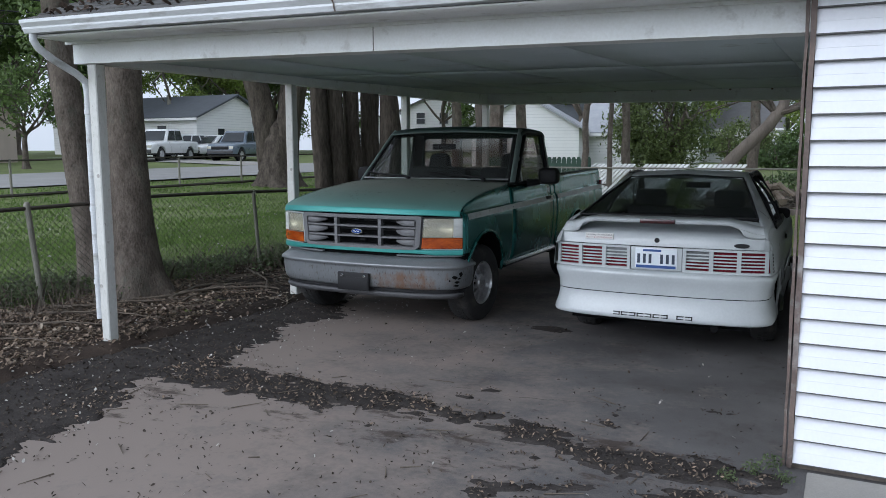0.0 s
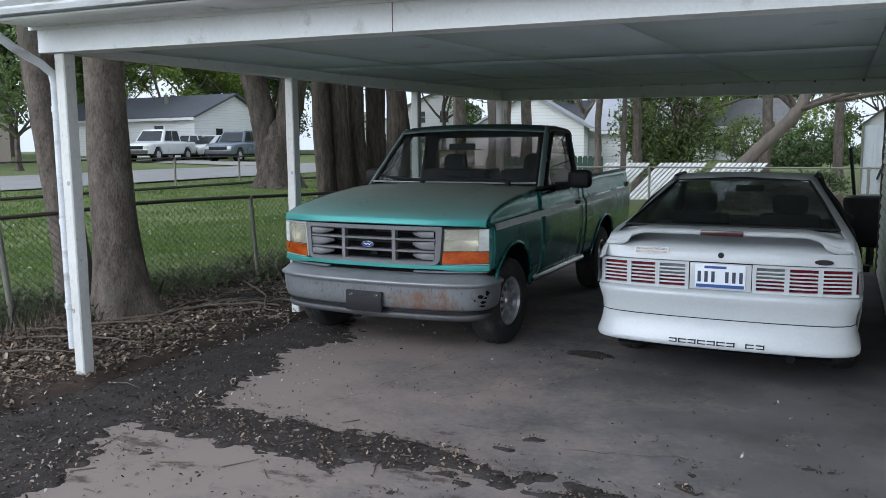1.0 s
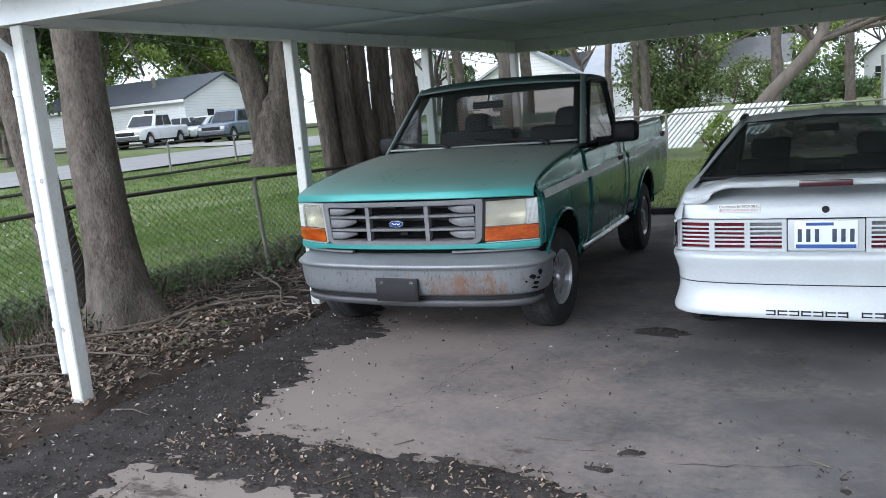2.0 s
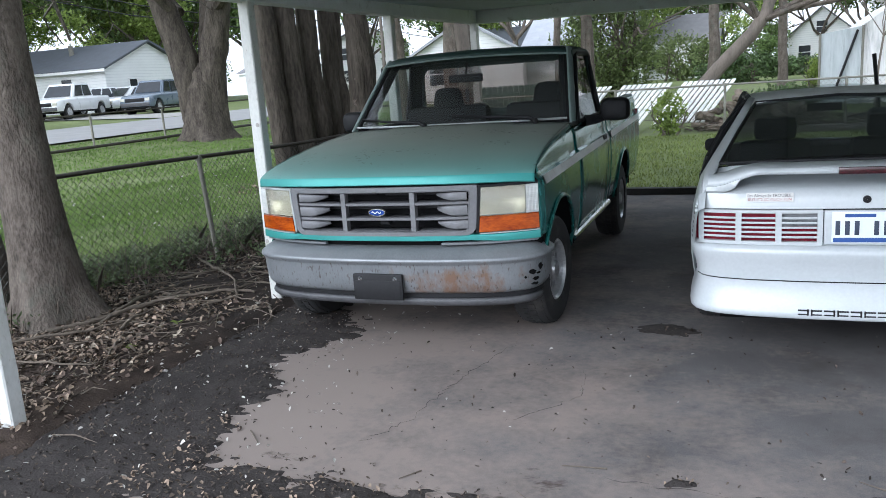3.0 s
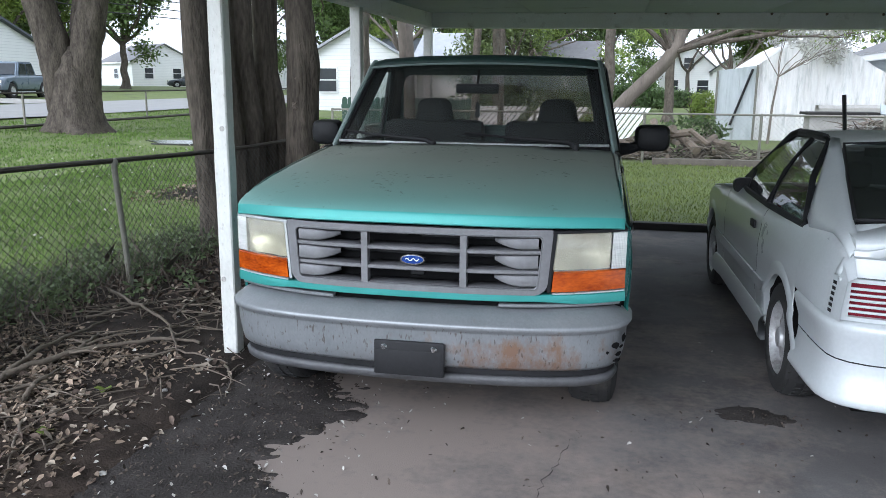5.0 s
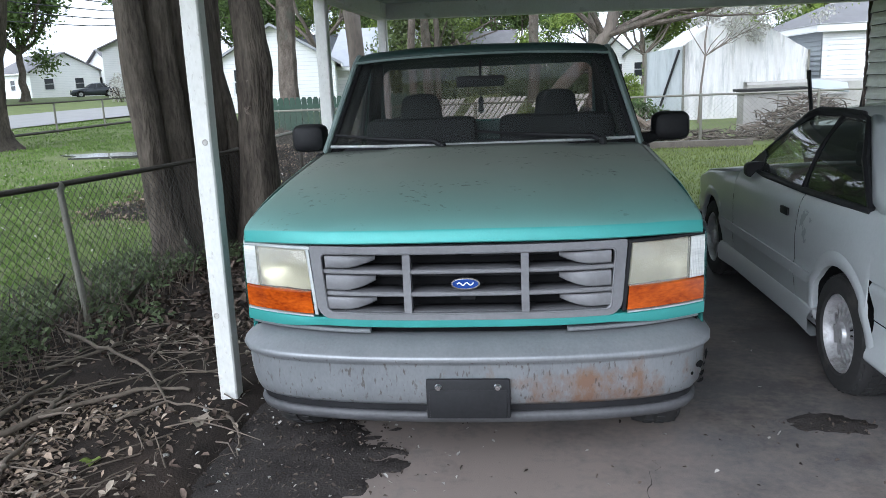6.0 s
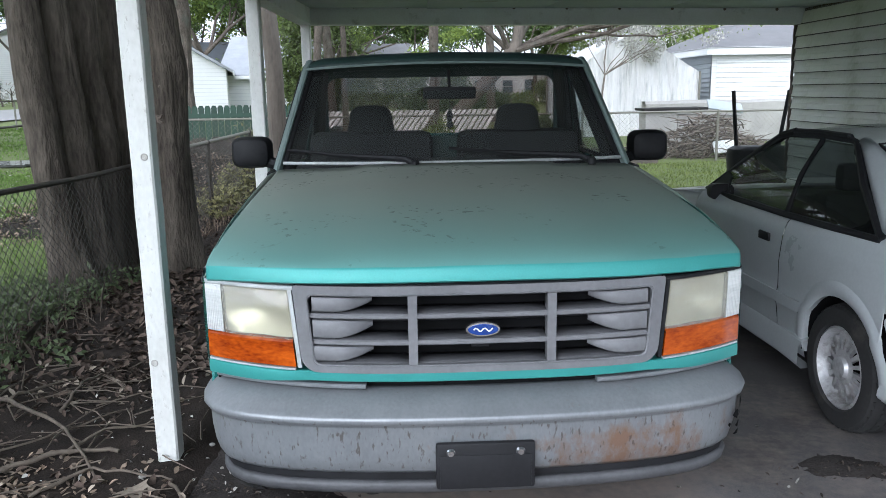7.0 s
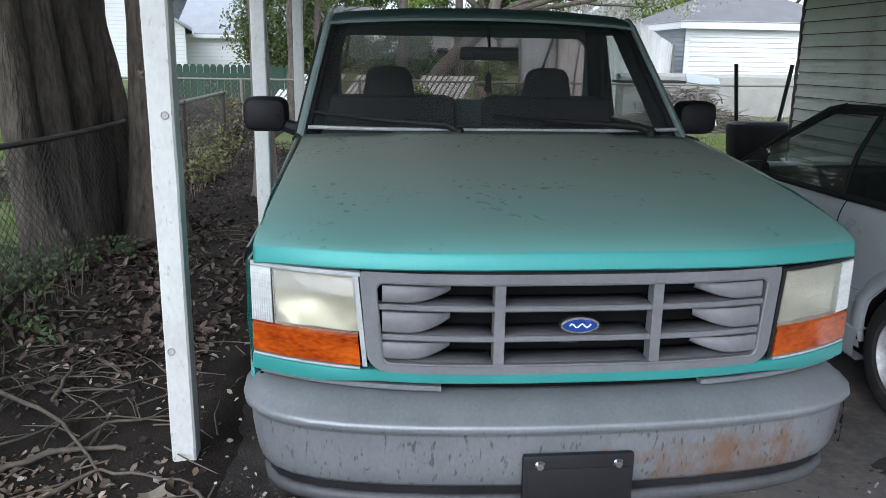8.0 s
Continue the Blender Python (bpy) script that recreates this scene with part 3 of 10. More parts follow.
gprof = [(0.0, 0.0), (-0.085, 0.0), (-0.10, 0.035), (-0.10, 0.05), (-0.125, 0.085), (-0.125, 0.112), (-0.113, 0.112), (-0.113, 0.09), (-0.088, 0.05), (-0.075, 0.012), (0.0, 0.012)]
gx_list = list(np.linspace(-5.84, 3.2, 24))
G_OUT, G_UP = 4.13, 0.190
sheet(bm, [[(x, G_OUT + a, beam_z(x) + G_UP + b * 0.85) for a, b in gprof] for x in gx_list])
for xe in (gx_list[0], gx_list[-1]):
    bm.faces.new([bm.verts.new((xe, G_OUT + a, beam_z(xe) + G_UP + b * 0.85)) for a, b in ((0, 0), (-0.085, 0), (-0.10, 0.04), (-0.125, 0.09), (-0.125, 0.112), (0, 0.112))])
done("trough", bm, M_GUTTER, gut, sharp=25)
for xj in (-3.02, -0.1):
    bm = bmesh.new()
    sheet(bm, [[(x, G_OUT + a * 1.02 - 0.002, beam_z(x) + G_UP - 0.002 + b * 0.87) for a, b in gprof[1:6]] for x in (xj, xj + 0.012)])
    done("seam", bm, M_TRIM, gut, "dark gutter joint")
bm = bmesh.new()
zt = beam_z(-5.8) + 0.192
dn = [(-5.79, 4.08, zt), (-5.79, 4.08, zt - 0.05), (-5.785, 4.11, zt - 0.10), (-5.765, 4.22, zt - 0.18), (-5.735, 4.40, zt - 0.275), (-5.725, 4.465, zt - 0.33), (-5.723, 4.48, zt - 0.40), (-5.723, 4.48, 1.5), (-5.723, 4.482, 0.8), (-5.723, 4.485, 0.24)]
tube(bm, dn, 0.029, 14)
done("downspout", bm, M_GUTTER, gut, "round white downspout with elbows")
for zc in (1.93, 1.15, 0.55):
    bm = bmesh.new()
    lathe(bm, [(0.030, -0.02), (0.034, -0.018), (0.034, 0.018), (0.030, 0.02)], 14, Matrix.Translation((-5.723, 4.481, zc)))
    done("collar", bm, M_GUTTER, gut, "downspout band")

# roof: decking and courses of shingles, littered with leaves
bm = bmesh.new()
rs = math.tan(radians(23))


def roof_z(x, y):
    """The roof's upper side, from the gutter up to the ridge and down again."""
    return beam_z(max(-6, min(-0.4, x))) + 0.30 + (min(y, 16.5 - y) - 4.05) * rs


r_rows = []
xs_r = np.linspace(-5.86, 3.2, 10)
for k in range(30):
    y = 4.05 + k * 0.14
    r_rows.append([(x, y, roof_z(x, y)) for x in xs_r])
    r_rows.append([(x, y + 0.139, roof_z(x, y + 0.139) - 0.012) for x in xs_r])
r_rows.append([(x, 8.25, roof_z(x, 8.25)) for x in xs_r])
r_rows.append([(x, 12.45, roof_z(x, 12.45)) for x in xs_r])
sheet(bm, r_rows)
roof = tagged(done("carport_roof", bm, M_SHINGLE, solid=0.03), "low sloping grey shingle roof of the carport", "roof", kind="structure")
bm = bmesh.new()
prism(bm, [(4.06, roof_z(-6, 4.06) - 0.04), (8.25, roof_z(-6, 8.25) - 0.04), (12.4, roof_z(-6, 12.4) - 0.04), (12.4, 2.50), (4.45, 2.48), (4.06, 2.50)], "x", -5.80, -5.77)
gable = done("gable_wall", bm, M_BEAM, smooth=False)
tagged(gable, "white boarded gable end of the carport roof", "wall", kind="structure")

# side beam over the posts, rear beam with bolts, ceiling panels
def side_z(y):
    return lerp_at([(4.5, 2.30), (12.1, 2.36)], y)


bm = bmesh.new()
sheet(bm, [[(x, y, side_z(y) + dz) for x, dz in ((-5.68, 0.0), (-5.68, 0.18), (-5.545, 0.18), (-5.545, 0.0), (-5.68, 0.0))] for y in np.linspace(4.58, 12.0, 8)])
tagged(done("side_beam", bm, M_BEAM), "white painted side beam over the carport posts", "beam", kind="structure")
rb = thing("rear_beam", "white painted rear beam of the carport", "beam", kind="structure")
bm = bmesh.new()
rz_l, rz_r = 2.36, 2.30
sheet(bm, [[(x, y, rz_l + (rz_r - rz_l) * (x + 5.68) / 5.3 + dz) for y, dz in ((12.02, 0.0), (12.02, 0.30), (12.16, 0.30), (12.16, 0.0), (12.02, 0.0))] for x in np.linspace(-5.68, -0.30, 6)])
done("beam_board", bm, M_BEAM, rb)
for k in range(9):
    bm = bmesh.new()
    xb = -5.1 + k * 0.55
    lathe(bm, [(0.001, 0.012), (0.014, 0.012), (0.016, 0.0)], 8, Matrix.Translation((xb, 12.02, 2.53 - 0.01 * k)) @ Matrix.Rotation(radians(90), 4, "X"))
    done("bolt", bm, M_TRIM, rb)
bm = bmesh.new()
cx = [-5.56, -4.35, -3.13, -1.91, -0.69, -0.40]
cy = [4.58, 7.02, 9.46, 12.02]


def ceil_z(x, y):
    f = (y - 4.58) / 7.44
    return (beam_z(x) + 0.045) * (1 - f) + (rz_l + (rz_r - rz_l) * (x + 5.68) / 5.3 + 0.17) * f + 0.006 * noise.noise(Vector((x, y, 2)))


for i in range(len(cx) - 1):
    for j in range(len(cy) - 1):
        xs, yy = np.linspace(cx[i] + 0.003, cx[i + 1] - 0.003, 4), np.linspace(cy[j] + 0.003, cy[j + 1] - 0.003, 7)
        sheet(bm, [[(x, y, ceil_z(x, y) + 0.004 * math.sin((i * 3 + j * 5) + x * 2)) for x in xs] for y in yy])
sheet(bm, [[(x, y, ceil_z(x, y) + 0.012) for x in (-5.6, -3, -0.4)] for y in (4.56, 8, 12.03)])
ceiling = tagged(done("ceiling", bm, M_CEIL, solid=0.006), "grey painted panel ceiling of the carport", "ceiling", kind="structure")


# ---- garage walls with lapped siding ----
def siding_wall(name, label, a, b, z0, z1, course, material, normal):
    """A wall clad with boards, from a to b; each board is a piece of its own that leans out at its foot."""
    w = new(name)
    tagged(w, label, "wall", kind="structure")
    a, b, nrm = Vector((*a, 0)), Vector((*b, 0)), Vector((*normal, 0))
    length = (b - a).length
    along = (b - a).normalized()
    bm = bmesh.new()
    q = [a, b, b - nrm * 0.12, a - nrm * 0.12]
    prism(bm, [(p.x, p.y) for p in q], "z", z0 - 0.05, z1)
    done("backing", bm, M_OLDWOOD, w, smooth=False)
    bm = bmesh.new()
    prof = [(0.004, 0.0), (0.034, 0.0), (0.035, 0.007), (0.023, course * 0.5), (0.024, course * 0.51), (0.008, course * 1.03), (0.004, course * 1.03)]
    sheet(bm, [[a + along * d + nrm * o + Vector((0, 0, z)) for o, z in prof] for d in (0, length)])
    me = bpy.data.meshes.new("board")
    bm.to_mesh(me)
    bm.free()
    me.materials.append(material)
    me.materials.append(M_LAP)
    # the two lip faces take the painted lap shade
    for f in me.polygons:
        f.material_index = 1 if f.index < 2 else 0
    n = int((z1 - z0) / course)
    for k in range(n):
        ob = new("siding_board", me)
        ob.parent = w
        ob.location = (0, 0, z0 + k * course)
    return w


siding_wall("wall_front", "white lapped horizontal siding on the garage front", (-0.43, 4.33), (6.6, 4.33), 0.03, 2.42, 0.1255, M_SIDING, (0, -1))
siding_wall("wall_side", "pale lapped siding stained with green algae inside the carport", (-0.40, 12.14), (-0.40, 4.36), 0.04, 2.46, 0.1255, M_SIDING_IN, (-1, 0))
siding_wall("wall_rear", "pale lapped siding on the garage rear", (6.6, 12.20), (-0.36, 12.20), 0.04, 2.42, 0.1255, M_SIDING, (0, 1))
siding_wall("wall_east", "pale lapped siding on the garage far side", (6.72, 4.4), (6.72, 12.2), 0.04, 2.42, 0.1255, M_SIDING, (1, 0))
corner = thing("corner_trim", "weathered brown and white corner trim of the garage", "trim", kind="structure")
for x0, x1, y0, y1, mt, nm in ((-0.456, -0.432, 4.290, 4.328, M_TRIM, "front_strip"), (-0.456, -0.425, 4.332, 4.40, M_TRIM, "side_strip"), (-0.480, -0.466, 4.312, 4.36, M_TRIM, "edge_strip")):
    bm = bmesh.new()
    rr = random.Random(4)
    sheet(bm, [[(px + 0.003 * rr.uniform(-1, 1), py, z) for px, py in ((x0, y1), (x0, y0), (x1, y0), (x1, y1), (x0, y1))] for z in np.linspace(0.01, 2.43, 18)])
    done(nm, bm, mt, corner, sharp=20)
bm = bmesh.new()
rr = random.Random(8)
sheet(bm, [[(px + 0.006 * rr.uniform(-1, 1), py, z) for px, py in ((-0.425, 12.16), (-0.445, 12.16), (-0.445, 12.13), (-0.42, 12.13))] for z in np.linspace(0.01, 2.3, 40)])
done("rear_strip", bm, M_TRIM, corner, sharp=20)
bm = bmesh.new()
box(bm, -0.4, 6.7, 4.4, 12.2, 2.43, 2.47)
tagged(done("garage_ceiling", bm, M_CEIL), "plain garage ceiling", "ceiling", kind="structure")


# ---- vehicle materials ----
def paint_mat(name, colour, dust, dust_low, dust_high, rough=0.36, metal=0.2, coat=0.3, speck=0.5):
    """Car paint with a film of dust that settles above a height, with a ragged lower edge, and dark specks."""
    m = surf(name, colour, tuple(c * 0.85 for c in colour), 3, rough, 0.03, metal, coat=coat, fine=180)
    t = m.node_tree
    b = next(n for n in t.nodes if n.type == "BSDF_PRINCIPLED")
    src = b.inputs["Base Color"].links[0].from_socket
    co = t.nodes.new("ShaderNodeTexCoord")
    sep = t.nodes.new("ShaderNodeSeparateXYZ")
    links(t, co.outputs["Object"], sep.inputs[0])
    nz = t.nodes.new("ShaderNodeTexNoise")
    nz.inputs["Scale"].default_value, nz.inputs["Detail"].default_value = 9, 7
    links(t, co.outputs["Object"], nz.inputs["Vector"])
    add = t.nodes.new("ShaderNodeMath")
    add.operation = "MULTIPLY_ADD"
    add.inputs[1].default_value = (dust_high - dust_low) * 1.6
    links(t, nz.outputs["Fac"], add.inputs[0])
    # the hood falls away to its sides; the dust line follows it
    fx = t.nodes.new("ShaderNodeMath")
    fx.operation = "MULTIPLY"
    fx.inputs[1].default_value = 1 / 0.93
    links(t, sep.outputs["X"], fx.inputs[0])
    x2, x8, lift = (t.nodes.new("ShaderNodeMath") for _ in range(3))
    x2.operation, x8.operation, lift.operation = "MULTIPLY", "POWER", "MULTIPLY_ADD"
    links(t, fx.outputs[0], x2.inputs[0])
    links(t, fx.outputs[0], x2.inputs[1])
    links(t, x2.outputs[0], x8.inputs[0])
    x8.inputs[1].default_value = 4.5
    x8m = t.nodes.new("ShaderNodeMath")
    x8m.operation = "MULTIPLY_ADD"
    x8m.inputs[1].default_value = 0.008
    links(t, x8.outputs[0], x8m.inputs[0])
    links(t, sep.outputs["Z"], x8m.inputs[2])
    lift.inputs[1].default_value = 0.014
    links(t, x2.outputs[0], lift.inputs[0])
    links(t, x8m.outputs[0], lift.inputs[2])
    links(t, lift.outputs[0], add.inputs[2])
    mr = t.nodes.new("ShaderNodeMapRange")
    off = (dust_high - dust_low) * 0.8
    mr.inputs["From Min"].default_value, mr.inputs["From Max"].default_value = dust_low + off, dust_high + off
    links(t, add.outputs[0], mr.inputs["Value"])
    grow = t.nodes.new("ShaderNodeMapRange")
    grow.inputs["From Min"].default_value, grow.inputs["From Max"].default_value = dust_low, dust_low + 0.17
    grow.inputs["To Min"].default_value, grow.inputs["To Max"].default_value = 0.34, 0.96
    links(t, lift.outputs[0], grow.inputs["Value"])
    film = t.nodes.new("ShaderNodeMath")
    film.operation = "MULTIPLY"
    links(t, mr.outputs[0], film.inputs[0])
    links(t, grow.outputs[0], film.inputs[1])
    mr = film
    md = t.nodes.new("ShaderNodeMixRGB")
    md.inputs["Color2"].default_value = (*dust, 1)
    links(t, mr.outputs[0], md.inputs["Fac"])
    links(t, src, md.inputs["Color1"])
    # dark drops in loose clusters
    clus = t.nodes.new("ShaderNodeTexNoise")
    clus.inputs["Scale"].default_value, clus.inputs["Detail"].default_value = 3.4, 2
    links(t, co.outputs["Object"], clus.inputs["Vector"])
    cl_f = t.nodes.new("ShaderNodeMapRange")
    cl_f.inputs["From Min"].default_value, cl_f.inputs["From Max"].default_value = 0.56, 0.61
    links(t, clus.outputs["Fac"], cl_f.inputs["Value"])
    vo = t.nodes.new("ShaderNodeTexNoise")
    vo.inputs["Scale"].default_value, vo.inputs["Detail"].default_value = 36, 2
    links(t, co.outputs["Object"], vo.inputs["Vector"])
    rs2 = t.nodes.new("ShaderNodeMapRange")
    rs2.inputs["From Min"].default_value, rs2.inputs["From Max"].default_value = 0.61, 0.66
    rs2.inputs["To Max"].default_value = speck
    links(t, vo.outputs["Fac"], rs2.inputs["Value"])
    m2 = t.nodes.new("ShaderNodeMixRGB")
    m2.inputs["Color2"].default_value = (0.03, 0.035, 0.03, 1)
    only = t.nodes.new("ShaderNodeMath")
    only.operation = "MULTIPLY"
    links(t, rs2.outputs[0], only.inputs[0])
    links(t, mr.outputs[0], only.inputs[1])
    some = t.nodes.new("ShaderNodeMath")
    some.operation = "MULTIPLY"
    links(t, only.outputs[0], some.inputs[0])
    links(t, cl_f.outputs[0], some.inputs[1])
    links(t, some.outputs[0], m2.inputs["Fac"])
    links(t, md.outputs[0], m2.inputs["Color1"])
    links(t, m2.outputs[0], b.inputs["Base Color"])
    ra = t.nodes.new("ShaderNodeMath")
    ra.operation = "MULTIPLY_ADD"
    ra.inputs[1].default_value = 0.22
    old = b.inputs["Roughness"].links[0].from_socket
    links(t, mr.outputs[0], ra.inputs[0])
    links(t, old, ra.inputs[2])
    links(t, ra.outputs[0], b.inputs["Roughness"])
    flake = t.nodes.new("ShaderNodeMapRange")
    flake.inputs["To Min"].default_value, flake.inputs["To Max"].default_value = metal, 0.0
    links(t, mr.outputs[0], flake.inputs["Value"])
    links(t, flake.outputs[0], b.inputs["Metallic"])
    cw = t.nodes.new("ShaderNodeMapRange")
    cw.inputs["To Min"].default_value, cw.inputs["To Max"].default_value = coat, 0.12
    links(t, mr.outputs[0], cw.inputs["Value"])
    links(t, cw.outputs[0], b.inputs["Coat Weight"])
    return m


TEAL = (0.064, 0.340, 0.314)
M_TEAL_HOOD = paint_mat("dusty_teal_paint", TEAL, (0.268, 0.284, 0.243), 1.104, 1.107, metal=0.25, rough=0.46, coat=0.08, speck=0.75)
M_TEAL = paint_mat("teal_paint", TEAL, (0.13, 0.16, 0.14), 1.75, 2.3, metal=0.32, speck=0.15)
# darker copy of the teal for the sides: their shade is in the colour
M_TEAL_SIDE = paint_mat("shaded_teal_side_paint", (0.032, 0.205, 0.187), (0.13, 0.16, 0.14), 1.75, 2.3, rough=0.26, metal=0.62, coat=0.7, speck=0.15)
M_PILLAR = surf("dusty_pillar_paint", (0.23, 0.29, 0.275), (0.16, 0.21, 0.20), 5, 0.5, 0.05)
M_CABROOF = surf("dark_green_roof_paint", (0.030, 0.066, 0.060), (0.018, 0.038, 0.035), 3, 0.55, 0.1)
M_GREYPAINT = surf("grey_grille_plastic", (0.185, 0.185, 0.193), (0.135, 0.135, 0.141), 8, 0.5, 0.12)
M_BLACK = surf("black_plastic", (0.016, 0.016, 0.018), (0.009, 0.009, 0.010), 8, 0.55, 0.1, spec=0.28)
# near-black for wells, gaps and openings: their shade is put into the colour
M_DARKVOID = surf("void_black", (0.010, 0.010, 0.011), (0.006, 0.006, 0.006), 8, 0.9, 0.0, spec=0.08)
M_RUBBER = surf("tyre_rubber", (0.026, 0.025, 0.025), (0.014, 0.014, 0.014), 6, 0.85, 0.3, dirt=(0.07, 0.062, 0.055), dirt_scale=4, dirt_amount=0.40)
M_ALLOY = surf("dull_alloy", (0.60, 0.60, 0.61), (0.38, 0.38, 0.385), 9, 0.5, 0.1, metal=0.5, dirt=(0.14, 0.12, 0.10), dirt_scale=7, dirt_amount=0.40)
M_ALLOY_T = surf("bright_alloy", (0.66, 0.66, 0.67), (0.45, 0.45, 0.46), 9, 0.32, 0.1, metal=0.7, dirt=(0.14, 0.12, 0.10), dirt_scale=7, dirt_amount=0.38)
M_CHROME = surf("worn_chrome", (0.62, 0.63, 0.65), (0.42, 0.42, 0.43), 9, 0.2, 0.05, metal=0.95)
M_COVER = glass_mat("hazy_headlight_cover", (0.95, 0.94, 0.88), rough=0.06, film=0.20, haze=(0.72, 0.71, 0.65))
M_RGLASS = glass_mat("dusty_rear_glass", (0.42, 0.345, 0.335), film=0.06, haze=(0.30, 0.22, 0.21))
M_PALETRIM = surf("pale_metal_trim", (0.55, 0.57, 0.57), (0.38, 0.40, 0.40), 9, 0.35, 0.05, metal=0.2, dirt=(0.16, 0.15, 0.13), dirt_scale=14, dirt_amount=0.36)
M_DAM = surf("dull_grey_air_dam", (0.085, 0.085, 0.09), (0.05, 0.05, 0.053), 8, 0.55, 0.15)
M_LOUVRE = surf("dark_grey_grille_plastic", (0.082, 0.081, 0.086), (0.055, 0.055, 0.058), 8, 0.6, 0.12)
M_REFLECT = surf("lamp_reflector", (0.74, 0.73, 0.67), (0.60, 0.59, 0.52), 9, 0.36, 0.3, metal=0.75)
M_LENS = surf("yellowed_headlight_lens", (0.66, 0.645, 0.56), (0.50, 0.485, 0.40), 5, 0.22, 0.25, coat=0.6, fine=30, stretch=(3, 3, 0.4), bump_dist=0.002)
M_LENS_CL = surf("clear_marker_lens", (0.66, 0.67, 0.65), (0.44, 0.45, 0.44), 6, 0.2, 0.5, coat=0.6, fine=60, stretch=(0.3, 0.3, 3), bump_dist=0.003)
M_AMBER = surf("amber_lens", (0.56, 0.105, 0.004), (0.17, 0.014, 0.001), 4.5, 0.12, 0.5, coat=0.8, fine=40, stretch=(1.0, 1.0, 2.6), bump_dist=0.003)
M_RED = surf("red_lamp_lens", (0.23, 0.006, 0.014), (0.13, 0.004, 0.008), 10, 0.2, 0.3, coat=0.6)
M_BLUE = surf("blue_enamel", (0.010, 0.05, 0.26), (0.008, 0.03, 0.17), 10, 0.25, 0.0, coat=0.5)
M_GLASS = glass_mat("windscreen_glass", (0.76, 0.80, 0.79), film=0.05)
M_GLASS_DK = glass_mat("tinted_glass", (0.24, 0.27, 0.28), film=0.02)
M_GLASS_SIDE = glass_mat("hatchback_side_glass", (0.60, 0.64, 0.63), film=0.03)
M_SEAT = surf("dark_grey_seat_cloth", (0.020, 0.021, 0.022), (0.013, 0.013, 0.014), 12, 0.9, 0.3)
M_DASH = surf("dark_dashboard", (0.05, 0.052, 0.055), (0.03, 0.03, 0.032), 8, 0.7, 0.2)
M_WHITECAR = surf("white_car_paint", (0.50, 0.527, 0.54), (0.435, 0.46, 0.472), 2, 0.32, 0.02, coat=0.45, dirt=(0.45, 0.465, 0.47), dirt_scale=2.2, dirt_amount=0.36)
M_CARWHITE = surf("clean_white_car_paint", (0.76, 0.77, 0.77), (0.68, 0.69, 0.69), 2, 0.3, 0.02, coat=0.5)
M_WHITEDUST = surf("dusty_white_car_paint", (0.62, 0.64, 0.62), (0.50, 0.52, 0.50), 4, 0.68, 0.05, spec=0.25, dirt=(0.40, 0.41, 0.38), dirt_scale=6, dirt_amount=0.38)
M_PLATE = surf("white_plate", (0.72, 0.76, 0.80), (0.64, 0.69, 0.74), 9, 0.4, 0.05)
M_PLATEBLUE = surf("plate_blue", (0.03, 0.09, 0.30), (0.02, 0.06, 0.22), 9, 0.4, 0.05)
M_STICKER = surf("white_sticker", (0.70, 0.70, 0.68), (0.58, 0.57, 0.55), 30, 0.5, 0.0)
M_STICKRED = surf("faded_red_ink", (0.36, 0.12, 0.11), (0.25, 0.08, 0.08), 30, 0.6, 0.0)

# bumper: silver paint, pitted, with a rusty stretch on one side
M_BUMPER = surf("scratched_silver_bumper", (0.255, 0.266, 0.278), (0.190, 0.199, 0.210), 5, 0.36, 0.15, metal=0.3, fine=90, dirt=(0.17, 0.14, 0.12), dirt_scale=95, dirt_amount=0.315, stretch=(1, 1, 0.5))
t = M_BUMPER.node_tree
b = next(n for n in t.nodes if n.type == "BSDF_PRINCIPLED")
src = b.inputs["Base Color"].links[0].from_socket
co = t.nodes.new("ShaderNodeTexCoord")
sep = t.nodes.new("ShaderNodeSeparateXYZ")
links(t, co.outputs["Object"], sep.inputs[0])
rn = t.nodes.new("ShaderNodeTexNoise")
rn.inputs["Scale"].default_value, rn.inputs["Detail"].default_value, rn.inputs["Roughness"].default_value = 7, 9, 0.7
rmap = t.nodes.new("ShaderNodeMapping")
rmap.inputs["Scale"].default_value = (1, 1, 0.55)
links(t, co.outputs["Object"], rmap.inputs[0])
links(t, rmap.outputs[0], rn.inputs["Vector"])
hump = t.nodes.new("ShaderNodeMapRange")
off_x = t.nodes.new("ShaderNodeMath")
off_x.operation = "SUBTRACT"
off_x.inputs[1].default_value = 0.38
links(t, sep.outputs["X"], off_x.inputs[0])
abs_x = t.nodes.new("ShaderNodeMath")
abs_x.operation = "ABSOLUTE"
links(t, off_x.outputs[0], abs_x.inputs[0])
hump.inputs["From Min"].default_value, hump.inputs["From Max"].default_value = 0.75, 0.05
hump.inputs["To Min"].default_value, hump.inputs["To Max"].default_value = -0.13, 0.11
links(t, abs_x.outputs[0], hump.inputs["Value"])
zin = t.nodes.new("ShaderNodeMapRange")
zin.inputs["From Min"].default_value, zin.inputs["From Max"].default_value = 0.60, 0.50
zin.inputs["To Min"].default_value, zin.inputs["To Max"].default_value = -0.22, 0.0
links(t, sep.outputs["Z"], zin.inputs["Value"])
s1 = t.nodes.new("ShaderNodeMath")
links(t, rn.outputs["Fac"], s1.inputs[0])
links(t, hump.outputs[0], s1.inputs[1])
s2 = t.nodes.new("ShaderNodeMath")
links(t, s1.outputs[0], s2.inputs[0])
links(t, zin.outputs[0], s2.inputs[1])
